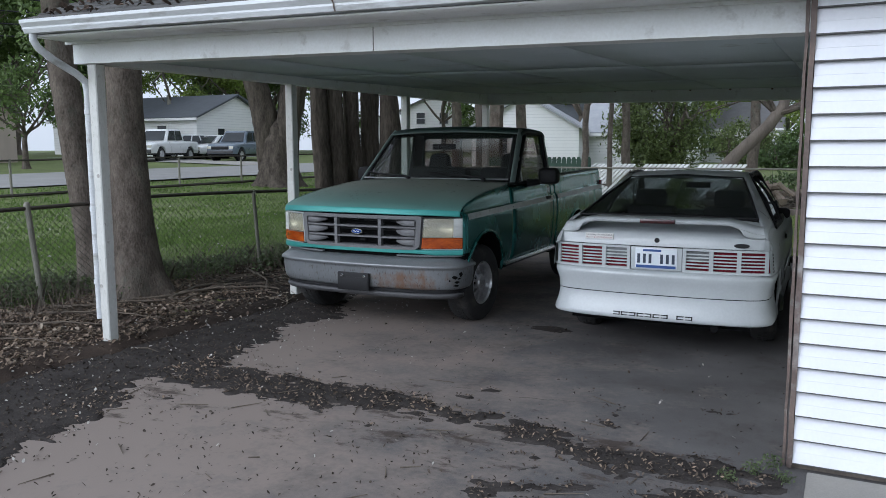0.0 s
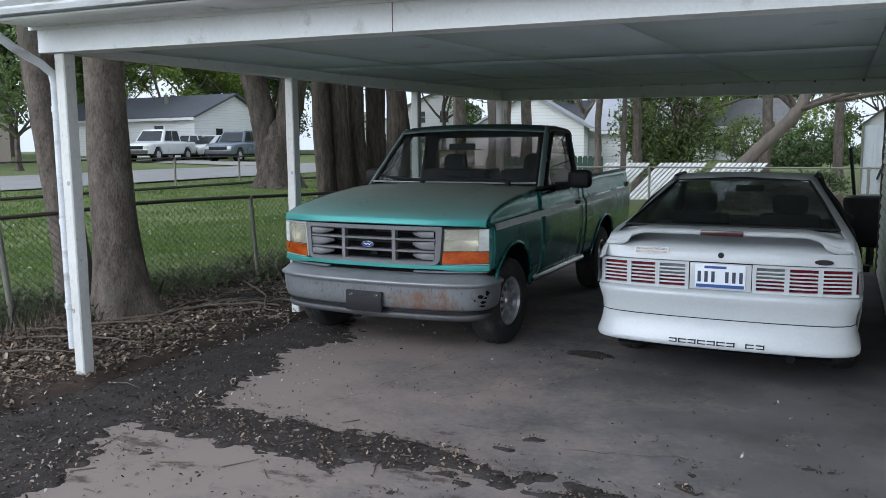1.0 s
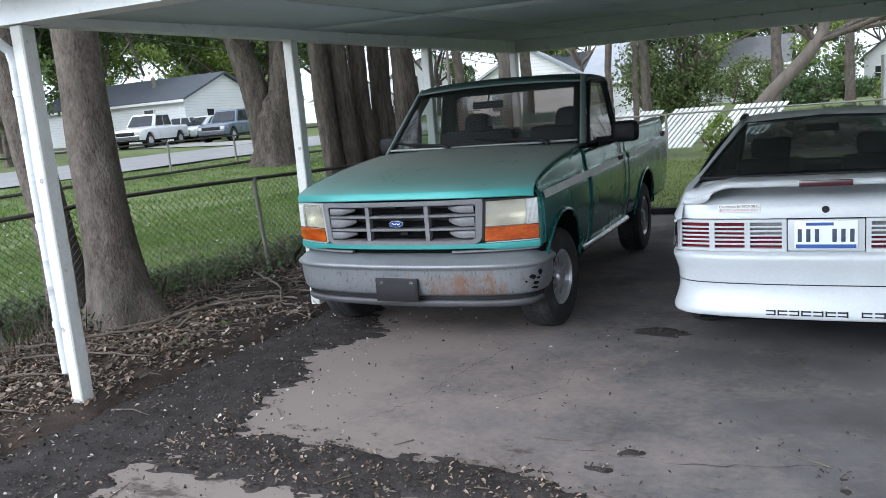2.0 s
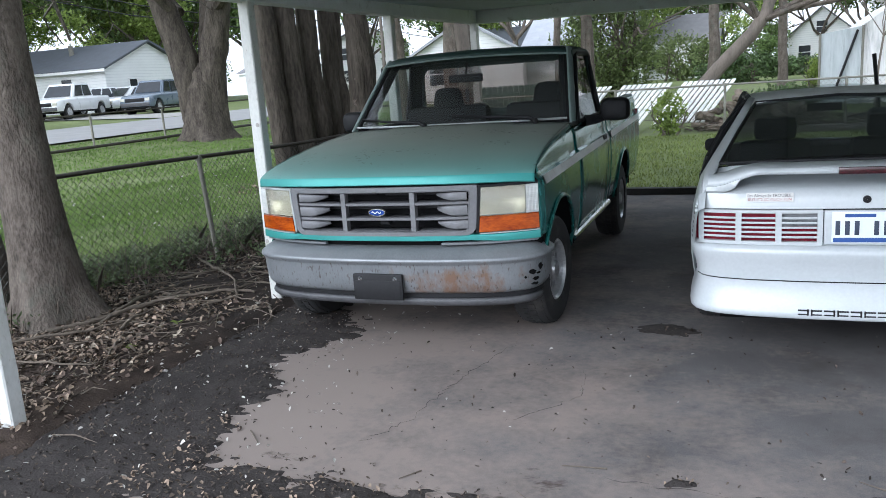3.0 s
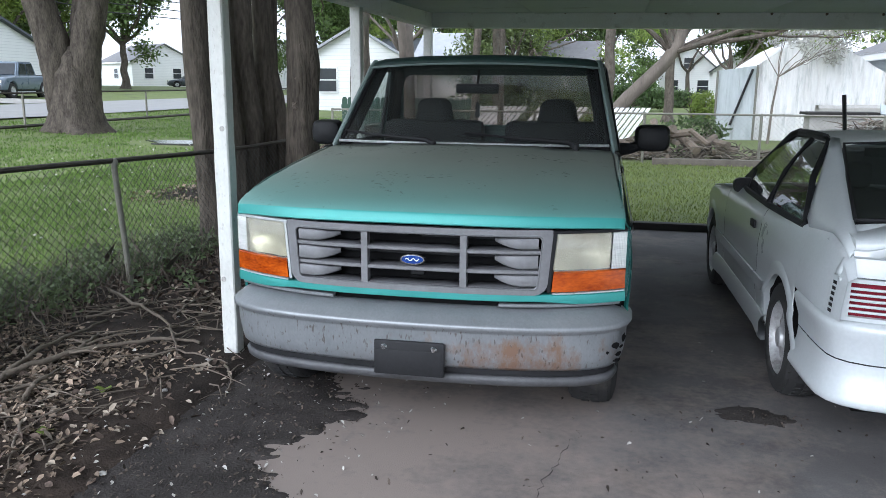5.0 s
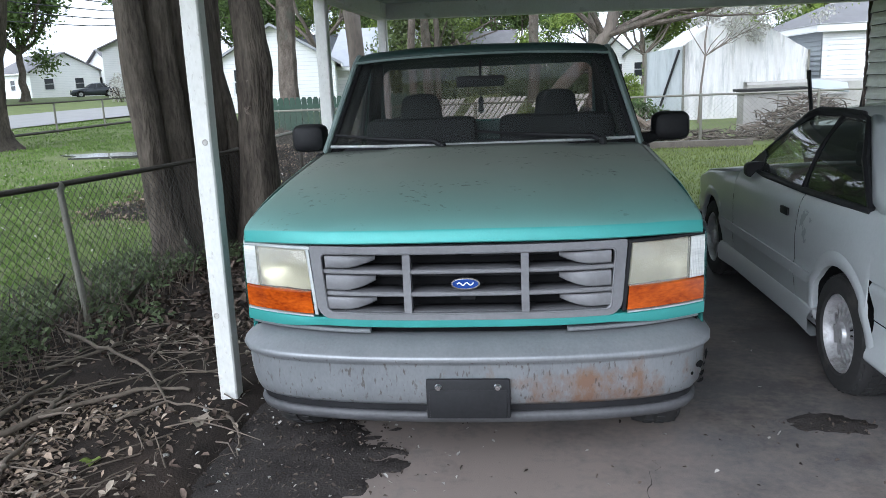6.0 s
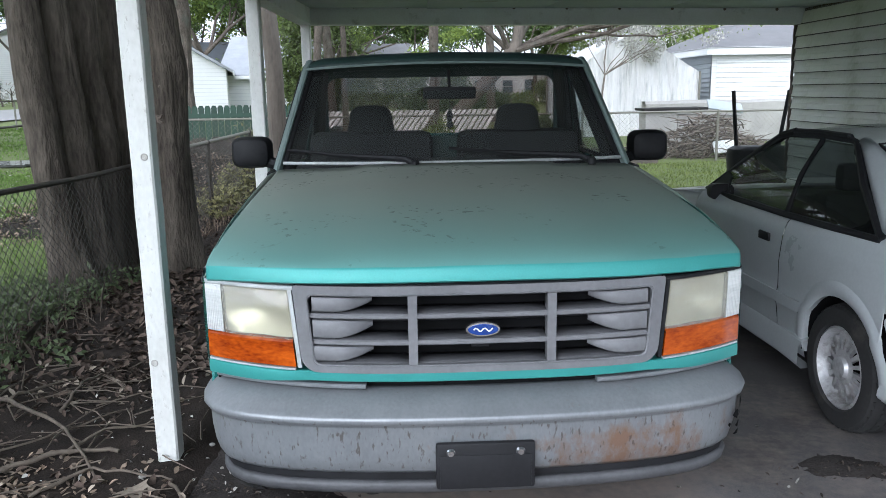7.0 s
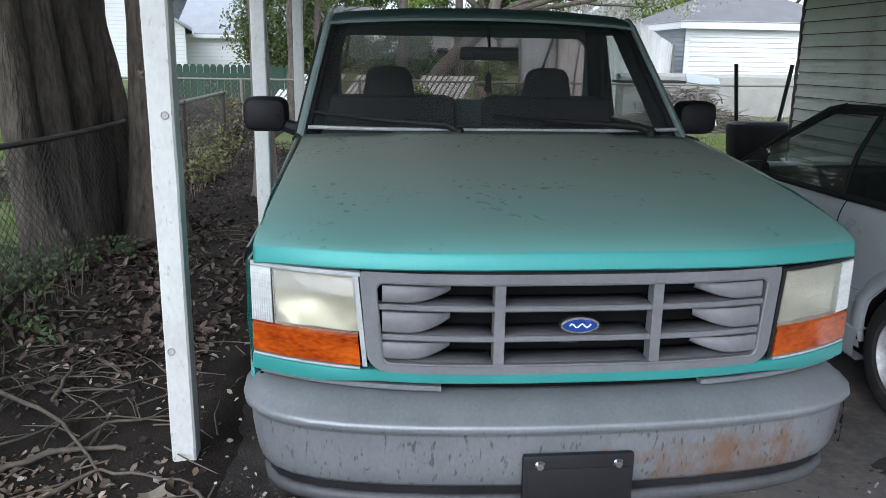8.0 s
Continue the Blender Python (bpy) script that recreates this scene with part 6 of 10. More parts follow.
for sgn in (1, -1):
    hb_side("quarter_panel", 0.075, 1.668, sgn, 64)
    door = hb_side("door", 1.676, 2.965, sgn, 12)
    hb_side("front_fender", 2.973, 4.48, sgn, 60)
    bm = bmesh.new()
    box(bm, sgn * 0.866 - 0.010, sgn * 0.866 + 0.006, 1.80, 1.925, 0.80, 0.848, 0.006)
    done("door_handle", bm, M_BLACK, door, "black recessed door handle")
    # body side moulding, skirt, arch flares
    for v0, v1 in ((1.40, 1.665), (1.685, 2.955), (2.985, 3.24)):
        bm = bmesh.new()
        strip(bm, [(sgn * (hs_u(0.52, v) + 0.001), v, 0.52) for v in np.linspace(v0, v1, 6)][::sgn], 0.06, (sgn, 0, 0), 0.012)
        done("side_moulding", bm, M_WHITECAR, hatch)
    bm = bmesh.new()
    sheet(bm, [[(sgn * (a + 0.02 * (k in (0, 7))), v, z) for a, z in ((0.80, 0.36), (0.852, 0.345), (0.868, 0.31), (0.866, 0.215), (0.845, 0.195), (0.78, 0.20))] for k, v in enumerate(np.linspace(1.36, 3.27, 8))])
    done("side_skirt", bm, M_WHITECAR, hatch, "moulded white side skirt", sharp=40)
    for c in (HR, HF):
        bm = bmesh.new()
        rows = []
        for k in range(29):
            a = math.pi * (-0.04 + 1.08 * k / 28)
            ca, sa = math.cos(a), math.sin(a)
            row = []
            for rr_, off in ((0.0, -0.03), (-0.006, 0.002), (0.012, 0.010), (0.05, 0.008), (0.075, -0.002)):
                v, z = c[0] - (c[2] + rr_) * ca, c[1] + (c[2] + rr_) * sa
                row.append((sgn * (hs_u(max(0.24, z), v if v > 0.5 else 0.5) + off), v, z))
            rows.append(row)
        sheet(bm, rows)
        done("arch_flare", bm, M_WHITECAR, hatch, sharp=50)
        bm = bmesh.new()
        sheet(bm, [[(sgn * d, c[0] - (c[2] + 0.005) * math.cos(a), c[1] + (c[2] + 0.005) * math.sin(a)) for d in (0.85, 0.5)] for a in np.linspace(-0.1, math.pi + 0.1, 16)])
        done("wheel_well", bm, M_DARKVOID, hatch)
    for vv in (HR[0], HF[0]):
        wheel(hatch, sgn * 0.752, vv, 0.312, 0.215, sgn, 0.205, 15, M_ALLOY)
    # glasshouse
    def P(u, v, z):
        return (sgn * u, v, z)
    pane("quarter_glass", (P(0.806, 0.875, 0.985), P(0.813, 1.70, 0.968), P(0.555, 1.84, 1.368), P(0.552, 1.575, 1.358)), 0.0, M_GLASS_DK, hatch, 6, 0.03 * sgn)
    pane("door_glass", (P(0.813, 1.73, 0.968), P(0.745, 2.95, 0.960), P(0.570, 2.25, 1.362), P(0.555, 1.88, 1.370)), 0.0, M_GLASS_SIDE, hatch, 6, 0.03 * sgn)
    bm = bmesh.new()
    tube(bm, [P(0.81, 0.85, 0.980), P(0.82, 1.7, 0.968), P(0.80, 2.5, 0.962), P(0.752, 3.02, 0.955), P(0.668, 2.60, 1.178), P(0.566, 2.26, 1.378), P(0.552, 1.86, 1.388), P(0.546, 1.60, 1.380), P(0.548, 1.545, 1.368), P(0.705, 1.20, 1.188), P(0.81, 0.85, 0.980)], 0.019, 6)
    tube(bm, [P(0.82, 1.715, 0.968), P(0.716, 1.785, 1.175), P(0.560, 1.86, 1.372)], 0.016, 6)
    done("window_trim", bm, M_BLACK, hatch, "black window trim")
    bm = bmesh.new()
    rows = []
    for k in range(9):
        f = k / 8
        pA = Vector(P(0.505, 1.50, 1.395)).lerp(Vector(P(0.715, 0.40, 1.075)), f)
        if f < 0.55:
            pB = Vector(P(0.550, 1.525, 1.378)).lerp(Vector(P(0.818, 0.83, 0.985)), f / 0.55)
        else:
            pB = Vector(P(0.818, 0.83, 0.985)).lerp(Vector(P(0.80, 0.40, 1.022)), (f - 0.55) / 0.45)
        rows.append([pA.lerp(pB, g / 5) + Vector((sgn * 0.012, 0, 0.012)) * math.sin(math.pi * g / 5) for g in range(6)])
    for va, za, zb in ((0.28, 1.045, 1.0), (0.16, 0.985, 0.955)):
        rows.append([Vector(P(0.735, va, za)).lerp(Vector(P(0.80 - 0.1 * (0.4 - va) ** 2, va, zb)), g / 5) + Vector((sgn * 0.010, 0, 0.010)) * math.sin(math.pi * g / 5) for g in range(6)])
    sheet(bm, rows)
    done("rear_pillar", bm, M_WHITECAR, hatch, solid=0.008, sharp=60)
    bm = bmesh.new()
    pts = [P(0.70, 3.05, 0.962), P(0.640, 2.68, 1.17), P(0.575, 2.30, 1.370), P(0.562, 2.17, 1.398)]
    tube(bm, pts, [0.03, 0.028, 0.026, 0.024], 8)
    done("windscreen_pillar", bm, M_BLACK, hatch, "black windscreen pillar")
    bm = bmesh.new()
    tube(bm, [P(0.560, 2.2, 1.396), P(0.554, 1.9, 1.402), P(0.546, 1.62, 1.394)], 0.020, 8)
    done("roof_rail", bm, M_BLACK, hatch, "black drip rail")
    mir = thing("side_mirror", "", "")
    mir.parent = hatch
    mir.location = (sgn * 0.785, 2.73, 0.972)
    bm = bmesh.new()
    prof = []
    for yy, sc in ((0.10, 0.35), (0.07, 0.75), (0.02, 0.95), (-0.03, 1.0), (-0.05, 0.98)):
        loop = []
        for q in range(20):
            a = q * math.tau / 20
            ca, sa = math.cos(a), math.sin(a)
            loop.append((0.082 * sc * math.copysign(abs(ca) ** 0.6, ca), yy, 0.056 * sc * math.copysign(abs(sa) ** 0.6, sa)))
        prof.append(loop + [loop[0]])
    vs = sheet(bm, prof)
    bm.faces.new(vs[0][:-1])
    bm.faces.new(vs[-1][:-1])
    done("mirror_shell", bm, M_BLACK, mir, "black mirror housing")
    bm = bmesh.new()
    tube(bm, [(-sgn * 0.03, 0.02, -0.01), (-sgn * 0.075, 0.05, -0.02)], [0.04, 0.05], 8)
    done("mirror_arm", bm, M_BLACK, mir)
    bm = bmesh.new()
    prism(bm, [(3.00, 0.950), (2.66, 0.955), (2.67, 1.07), (2.745, 1.10)], "x", sgn * 0.715, sgn * 0.728)
    for v in bm.verts:
        v.co.x += sgn * (0.035 - 0.24 * (v.co.z - 0.96))
    done("mirror_sail", bm, M_BLACK, hatch, "black corner panel under the mirror")

bm = bmesh.new()
sheet(bm, [[(f * 0.558, v + 0.03 * f * f * e, z - 0.014 * f * f - 0.014 * abs(f) ** 10) for f in (-1, -0.97, -0.85, -0.5, 0, 0.5, 0.85, 0.97, 1)] for v, z, e in ((1.43, 1.378, -1), (1.49, 1.396, -1), (1.68, 1.414, -0.5), (1.9, 1.424, 0), (2.1, 1.418, 1), (2.2, 1.400, 1))])
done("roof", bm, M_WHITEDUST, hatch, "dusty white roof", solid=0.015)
pane("windscreen", ((-0.68, 2.97, 0.975), (0.68, 2.97, 0.975), (0.555, 2.22, 1.388), (-0.555, 2.22, 1.388)), -0.05, M_GLASS, hatch, 8)
pane("hatch_glass", ((-0.70, 0.425, 1.082), (0.70, 0.425, 1.082), (0.500, 1.42, 1.362), (-0.500, 1.42, 1.362)), 0.03, M_GLASS_DK, hatch, 10)
bm = bmesh.new()
g1 = [(-0.705, 0.42, 1.082), (-0.35, 0.405, 1.087), (0, 0.40, 1.088), (0.35, 0.405, 1.087), (0.705, 0.42, 1.082)]
tube(bm, g1 + [(0.608, 0.93, 1.224), (0.500, 1.425, 1.366), (0, 1.42, 1.390), (-0.500, 1.425, 1.366), (-0.608, 0.93, 1.224), (-0.705, 0.42, 1.082)], 0.010, 8)
done("hatch_seal", bm, M_BLACK, hatch, "black rubber seal round the hatch glass")


def pv(u):
    """Plan curve of the tail."""
    return 0.05 + 0.085 * (abs(u) / 0.84) ** 4


US = [-0.835, -0.82, -0.78, -0.7, -0.55, -0.35, -0.15, 0, 0.15, 0.35, 0.55, 0.7, 0.78, 0.82, 0.835]
bm = bmesh.new()
rows = []
for d, z in ((0.045, 0.872), (0.022, 0.876), (0.024, 0.90), (0.035, 0.955), (0.05, 0.972), (0.09, 0.985), (0.20, 0.995), (0.30, 1.01), (0.35, 1.05), (0.36, 1.078)):
    rows.append([(u * (1 - 0.11 * max(0, (z - 0.9) / 0.18)), pv(u) * (1 if d < 0.15 else 0.7) + d + (0.02 if abs(u) > 0.825 else 0), z - 0.03 * abs(u / 0.835) ** 6 * (z > 0.96)) for u in US])
sheet(bm, rows)
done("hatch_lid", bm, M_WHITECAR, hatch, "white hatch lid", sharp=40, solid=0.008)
M_REDBR = surf("smoked_red_lens", (0.05, 0.006, 0.01), (0.03, 0.004, 0.006), 10, 0.2, 0.1, coat=0.5)
# spoiler
bm = bmesh.new()
rows = []
for u in np.linspace(-0.765, 0.765, 41):
    a = abs(u)
    e = step(0.50, 0.75, a)
    zc = 1.070 - 0.075 * e
    th = 0.020 + 0.018 * e
    vb = pv(u) + 0.02 + 0.05 * e
    rows.append([(u, vb + dv * (1 - 0.25 * e), zc + dz * th) for dv, dz in ((0.0, 0.0), (0.006, 0.6), (0.03, 1.0), (0.14, 1.25), (0.27, 1.0), (0.33, 0.5), (0.33, -0.2), (0.2, -0.9), (0.05, -1.0), (0.006, -0.6), (0.0, 0.0))])
vs = sheet(bm, rows)
for e in (vs[0], vs[-1]):
    bm.faces.new(e[:-1])
bmesh.ops.remove_doubles(bm, verts=bm.verts[:], dist=0.0008)
spoiler = done("spoiler", bm, M_WHITECAR, hatch, "white rear spoiler with a slot beneath", sharp=50)
for sgn in (1, -1):
    bm = bmesh.new()
    rows = []
    for k, u in enumerate(np.linspace(0.60, 0.775, 8)):
        f = k / 7
        zt = 1.062 - 0.075 * step(0.50, 0.75, u)
        zl = zt - 0.006 - (zt - 0.961) * (1 - (1 - f) ** 2) ** 0.5
        rows.append([(sgn * u, pv(u) + 0.03 + 0.02 * f + dv, zz) for dv, zz in ((0.006, zl), (-0.004, zl * 0.7 + zt * 0.3), (0.0, zt), (0.2, zt + 0.01), (0.3, max(zl, 0.99)))])
    sheet(bm, rows)
    bmesh.ops.holes_fill(bm, edges=bm.edges[:], sides=6)
    done("spoiler_foot", bm, M_WHITECAR, spoiler, sharp=50)
bm = bmesh.new()
box(bm, -0.135, 0.135, pv(0) + 0.010, pv(0) + 0.05, 1.053, 1.087, 0.006)
done("brake_lamp", bm, M_REDBR, spoiler, "dark red high brake lamp")
# key lock and oval badge
bm = bmesh.new()
lathe(bm, [(0.001, 0.006), (0.010, 0.006), (0.012, 0.010), (0.018, 0.010), (0.020, 0.0)], 20, Matrix.Translation((0.0, pv(0) + 0.028, 0.922)) @ FACE_BACK)
done("lock", bm, M_BLACK, hatch, "round hatch lock")
bm = bmesh.new()
prism(bm, [(0.62 + 0.055 * math.cos(k * math.tau / 32), 0.905 + 0.0165 * math.sin(k * math.tau / 32)) for k in range(32)], "y", pv(0.62) + 0.016, pv(0.62) + 0.06)
done("badge", bm, M_BLACK, hatch, "dark oval badge")

M_REDDK = surf("dark_red_lens", (0.22, 0.004, 0.022), (0.09, 0.002, 0.009), 10, 0.45, 0.3, spec=0.2)
M_REVERSE = surf("grey_reversing_lens", (0.22, 0.23, 0.24), (0.13, 0.135, 0.14), 12, 0.3, 0.3, coat=0.4)
# tail lamps: red lens behind white louvred covers
CELLS = [(0.225, 0.395), (0.425, 0.592), (0.622, 0.785)]
TZ0, TZ1 = 0.690, 0.868
for sgn in (1, -1):
    lamp = thing("tail_lamp", "", "")
    lamp.parent = hatch
    lamp["label"] = "red tail lamp behind a white louvred cover"

    def tbar(bm, a, b, z0, z1, d0, d1, n):
        rows = []
        for i in range(n + 1):
            u = a + (b - a) * i / n
            y = pv(u)
            rows.append([(sgn * u, y + d0, z0), (sgn * u, y + d0, z1), (sgn * u, y + d1, z1), (sgn * u, y + d1, z0), (sgn * u, y + d0, z0)])
        vs = sheet(bm, rows)
        bm.faces.new(vs[0][:-1])
        bm.faces.new(vs[-1][:-1])
    bm = bmesh.new()
    tbar(bm, 0.41, 0.825, TZ0, TZ1, 0.042, 0.052, 10)
    tbar(bm, 0.205, 0.409, TZ0, 0.780, 0.042, 0.052, 5)
    done("lens", bm, M_REDDK, lamp, "dark red lens")
    bm = bmesh.new()
    tbar(bm, 0.205, 0.409, 0.781, TZ1, 0.042, 0.052, 5)
    done("reversing_lens", bm, M_REVERSE, lamp, "grey reversing lamp lens")
    bm = bmesh.new()
    tbar(bm, 0.20, 0.83, TZ0 - 0.004, 0.704, 0.004, 0.035, 14)
    tbar(bm, 0.20, 0.83, 0.855, TZ1 + 0.004, 0.004, 0.035, 14)
    for a, b in ((0.20, CELLS[0][0]), (CELLS[0][1], CELLS[1][0]), (CELLS[1][1], CELLS[2][0]), (CELLS[2][1], 0.812)):
        tbar(bm, a, b, 0.70, 0.858, 0.004, 0.035, 2)
    done("cover", bm, M_WHITECAR, lamp, sharp=30)
    for a, b in CELLS:
        for k in range(5):
            zc = 0.704 + (k + 1) * (0.151 / 6)
            bm = bmesh.new()
            rows = []
            for i in range(5):
                u = a - 0.002 + (b - a + 0.004) * i / 4
                rows.append([(sgn * u, pv(u) + d, zc + dz) for d, dz in ((0.006, -0.0062), (0.004, -0.001), (0.007, 0.0048), (0.024, 0.003), (0.024, -0.003), (0.006, -0.0062))])
            sheet(bm, rows)
            done("louvre", bm, M_WHITECAR, lamp, sharp=30)
    # wrap round the corner
    for k in range(6):
        bm = bmesh.new()
        zc = 0.716 + k * 0.0252
        sheet(bm, [[(sgn * (hs_u(zc, v) + 0.003), v, zc + dz) for dz in (-0.008, 0.008)] for v in (0.155, 0.19)])
        done("side_slot", bm, M_BLACK, lamp, "dark side slot")

M_INK = surf("navy_ink", (0.035, 0.05, 0.085), (0.025, 0.035, 0.06), 20, 0.5, 0.0)
# number plate with plain bars for its signs
plate = thing("number_plate", "", "")
plate.parent = hatch
bm = bmesh.new()
box(bm, -0.195, 0.195, 0.062, 0.09, 0.690, 0.868, 0.004)
done("plate_recess", bm, M_WHITECAR, plate)
bm = bmesh.new()
box(bm, -0.160, 0.160, 0.052, 0.0615, 0.703, 0.862, 0.004)
done("plate_sheet", bm, M_PLATE, plate, "white number plate")
bm = bmesh.new()
box(bm, -0.152, 0.152, 0.0500, 0.0519, 0.706, 0.728)
done("plate_band", bm, M_PLATEBLUE, plate, "blue band")
bm = bmesh.new()
box(bm, -0.10, 0.04, 0.0500, 0.0519, 0.835, 0.852)
done("plate_top_mark", bm, M_PLATEBLUE, plate, "small pale blue mark")
for k in range(7):
    if k == 3:
        continue
    bm = bmesh.new()
    uc = -0.132 + k * 0.044
    box(bm, uc - 0.011, uc + 0.011, 0.0500, 0.0519, 0.742, 0.816, 0.0008)
    done("plate_bar", bm, M_INK, plate)

# rear bumper cover, dark seam, bars for the moulded letters
H_PATH = [(0, 0.0), (0.3, 0.006), (0.55, 0.028), (0.70, 0.060), (0.78, 0.100), (0.83, 0.155), (0.858, 0.23), (0.868, 0.35), (0.872, 0.52), (0.872, 0.69)]
bm = bmesh.new()
plan_sweep(bm, H_PATH, [(0.10, 0.300), (0.03, 0.293), (0.006, 0.300), (0.0, 0.312), (0.002, 0.335), (0.022, 0.39), (0.034, 0.44), (0.038, 0.482), (0.038, 0.491)])
done("bumper_skirt", bm, M_WHITECAR, hatch, "white lower bumper skirt", sharp=50)
bm = bmesh.new()
plan_sweep(bm, H_PATH, [(0.052, 0.486), (0.052, 0.502)])
done("bumper_seam", bm, M_BLACK, hatch)
bm = bmesh.new()
plan_sweep(bm, H_PATH, [(0.050, 0.497), (0.036, 0.498), (0.033, 0.55), (0.016, 0.605), (0.004, 0.640), (0.004, 0.660), (0.016, 0.678), (0.05, 0.686), (0.12, 0.690)])
done("rear_bumper", bm, M_WHITECAR, hatch, "white rear bumper cover", sharp=50)
LET = [-0.285, -0.223, -0.161, -0.099, -0.037, 0.025, 0.087, 0.205, 0.270]
for k, uc in enumerate(LET):
    bm = bmesh.new()
    vv = lerp_at([(p[0], p[1]) for p in H_PATH[:5]], abs(uc))
    for z0, z1 in ((0.324, 0.330), (0.345, 0.351)):
        box(bm, uc - 0.026, uc + 0.026, vv - 0.003, vv + 0.02, z0, z1)
    box(bm, uc - (0.026 if k % 2 else -0.018), uc - (0.018 if k % 2 else -0.026), vv - 0.003, vv + 0.02, 0.322, 0.353)
    done("letter_bar", bm, M_BLACK, hatch)

# bumper sticker
stick = thing("bumper_sticker", "", "")
stick.parent = hatch
yy = pv(0.45) + 0.0245
TILT_S = Matrix.Translation((-0.455, yy, 0.937)) @ Matrix.Rotation(radians(-8), 4, "X") @ Matrix.Rotation(radians(-3.5), 4, "Z")
bm = bmesh.new()
box(bm, -0.115, 0.115, -0.0015, 0.012, -0.024, 0.024, 0.0006, TILT_S)
done("sticker_sheet", bm, M_STICKER, stick, "white weathered sticker")
text_mesh("sticker_words", "I'm Always In TROUBLE,", 0.021, M_BLACK, stick, TILT_S @ Matrix.Translation((0, -0.0025, 0.010)) @ FACE_BACK, 0.215, 0.0004)
text_mesh("sticker_words", "BUT IT'S SO MUCH FUN", 0.019, M_STICKRED, stick, TILT_S @ Matrix.Translation((0, -0.0025, -0.011)) @ FACE_BACK, 0.21, 0.0004)

# front end, underside, cabin
bm = bmesh.new()
rows = []
for v, z in ((2.97, 0.972), (3.3, 0.945), (3.8, 0.885), (4.2, 0.81), (4.42, 0.73), (4.52, 0.62), (4.54, 0.40)):
    w = hs_u(0.8, v) - 0.02
    rows.append([(f * w, v - 0.05 * f * f * (v > 4), z - 0.03 * f * f) for f in (-1, -0.9, -0.5, 0, 0.5, 0.9, 1)])
sheet(bm, rows)
done("hood", bm, M_WHITECAR, hatch, solid=0.01)
bm = bmesh.new()
box(bm, -0.70, 0.70, 0.20, 4.3, 0.24, 0.30)
box(bm, -0.5, 0.5, 0.12, 0.9, 0.30, 0.60)
box(bm, -0.72, 0.72, 0.14, 1.5, 0.60, 0.84)
tube(bm, [(0.45, 0.2, 0.27), (0.45, 0.06, 0.265)], 0.03, 10)
done("underbody", bm, M_DARKVOID, hatch)
for u in (-0.36, 0.36):
    seat = thing("seat", "", "")
    seat.parent = hatch
    seat.location = (u, 2.0, 0)
    bm = bmesh.new()
    box(bm, -0.25, 0.25, -0.15, 0.5, 0.42, 0.60, 0.05)
    done("cushion", bm, M_SEAT, seat)
    bm = bmesh.new()
    box(bm, -0.24, 0.24, -0.28, -0.12, 0.5, 1.08, 0.06)
    done("backrest", bm, M_SEAT, seat)
    bm = bmesh.new()
    box(bm, -0.14, 0.14, -0.26, -0.16, 1.08, 1.24, 0.045)
    done("headrest", bm, M_SEAT, seat)
bm = bmesh.new()
box(bm, -0.62, 0.62, 1.0, 1.18, 0.5, 0.98, 0.04)
done("rear_seat", bm, M_SEAT, hatch)
bm = bmesh.new()
box(bm, -0.68, 0.68, 2.62, 2.96, 0.75, 0.95, 0.04)
done("dashboard", bm, M_DASH, hatch)
bm = bmesh.new()
box(bm, -0.12, 0.12, 2.28, 2.30, 1.235, 1.295, 0.01)
done("rear_view_mirror", bm, M_BLACK, hatch)
bm = bmesh.new()
tube(bm, [(0.66, 3.1, 0.93), (0.66, 3.102, 1.75)], [0.003, 0.0015], 6)
done("aerial", bm, M_BLACK, hatch, "thin radio aerial")


# ---- scatter helpers ----
def leaf_cloud(rng, centres, radii, count, size, flat=0.0):
    """Rhombic leaves in clumps round the centres. Gives points and faces."""
    n = count
    c = centres[rng.integers(0, len(centres), n)]
    r = radii if np.isscalar(radii) else radii[rng.integers(0, len(radii), n)]
    d = rng.normal(size=(n, 3))
    d /= np.linalg.norm(d, axis=1)[:, None]
    p = c + d * (rng.random(n) ** 0.45)[:, None] * np.asarray(r).reshape(-1, 1) * np.array([1, 1, 0.75])
    a = rng.normal(size=(n, 3))
    a[:, 2] *= 1 - flat
    a /= np.linalg.norm(a, axis=1)[:, None]
    b = np.cross(a, rng.normal(size=(n, 3)))
    b /= np.linalg.norm(b, axis=1)[:, None]
    s = size * (0.6 + 0.8 * rng.random(n))[:, None]
    v = np.stack([p - a * s, p + b * s * 0.45, p + a * s, p - b * s * 0.45], axis=1).reshape(-1, 3)
    f = np.arange(n * 4).reshape(-1, 4)
    return v, f


def above(v, z):
    """The leaves of a cloud that hang higher than z."""
    v = v[np.repeat(v.reshape(-1, 4, 3)[:, :, 2].mean(1) > z, 4)]
    return v, np.arange(len(v)).reshape(-1, 4)


def raw_np(name, v, f, material, parent=None):
    me = bpy.data.meshes.new(name)
    me.vertices.add(len(v))
    me.vertices.foreach_set("co", np.asarray(v, dtype=np.float32).ravel())
    k = f.shape[1]
    me.loops.add(f.size)
    me.loops.foreach_set("vertex_index", f.ravel().astype(np.int32))
    me.polygons.add(len(f))
    me.polygons.foreach_set("loop_start", np.arange(0, f.size, k, dtype=np.int32))
    me.polygons.foreach_set("loop_total", np.full(len(f), k, dtype=np.int32))
    me.update(calc_edges=True)
    me.materials.append(material)
    ob = new(name, me)
    if parent:
        ob.parent = parent
    return ob


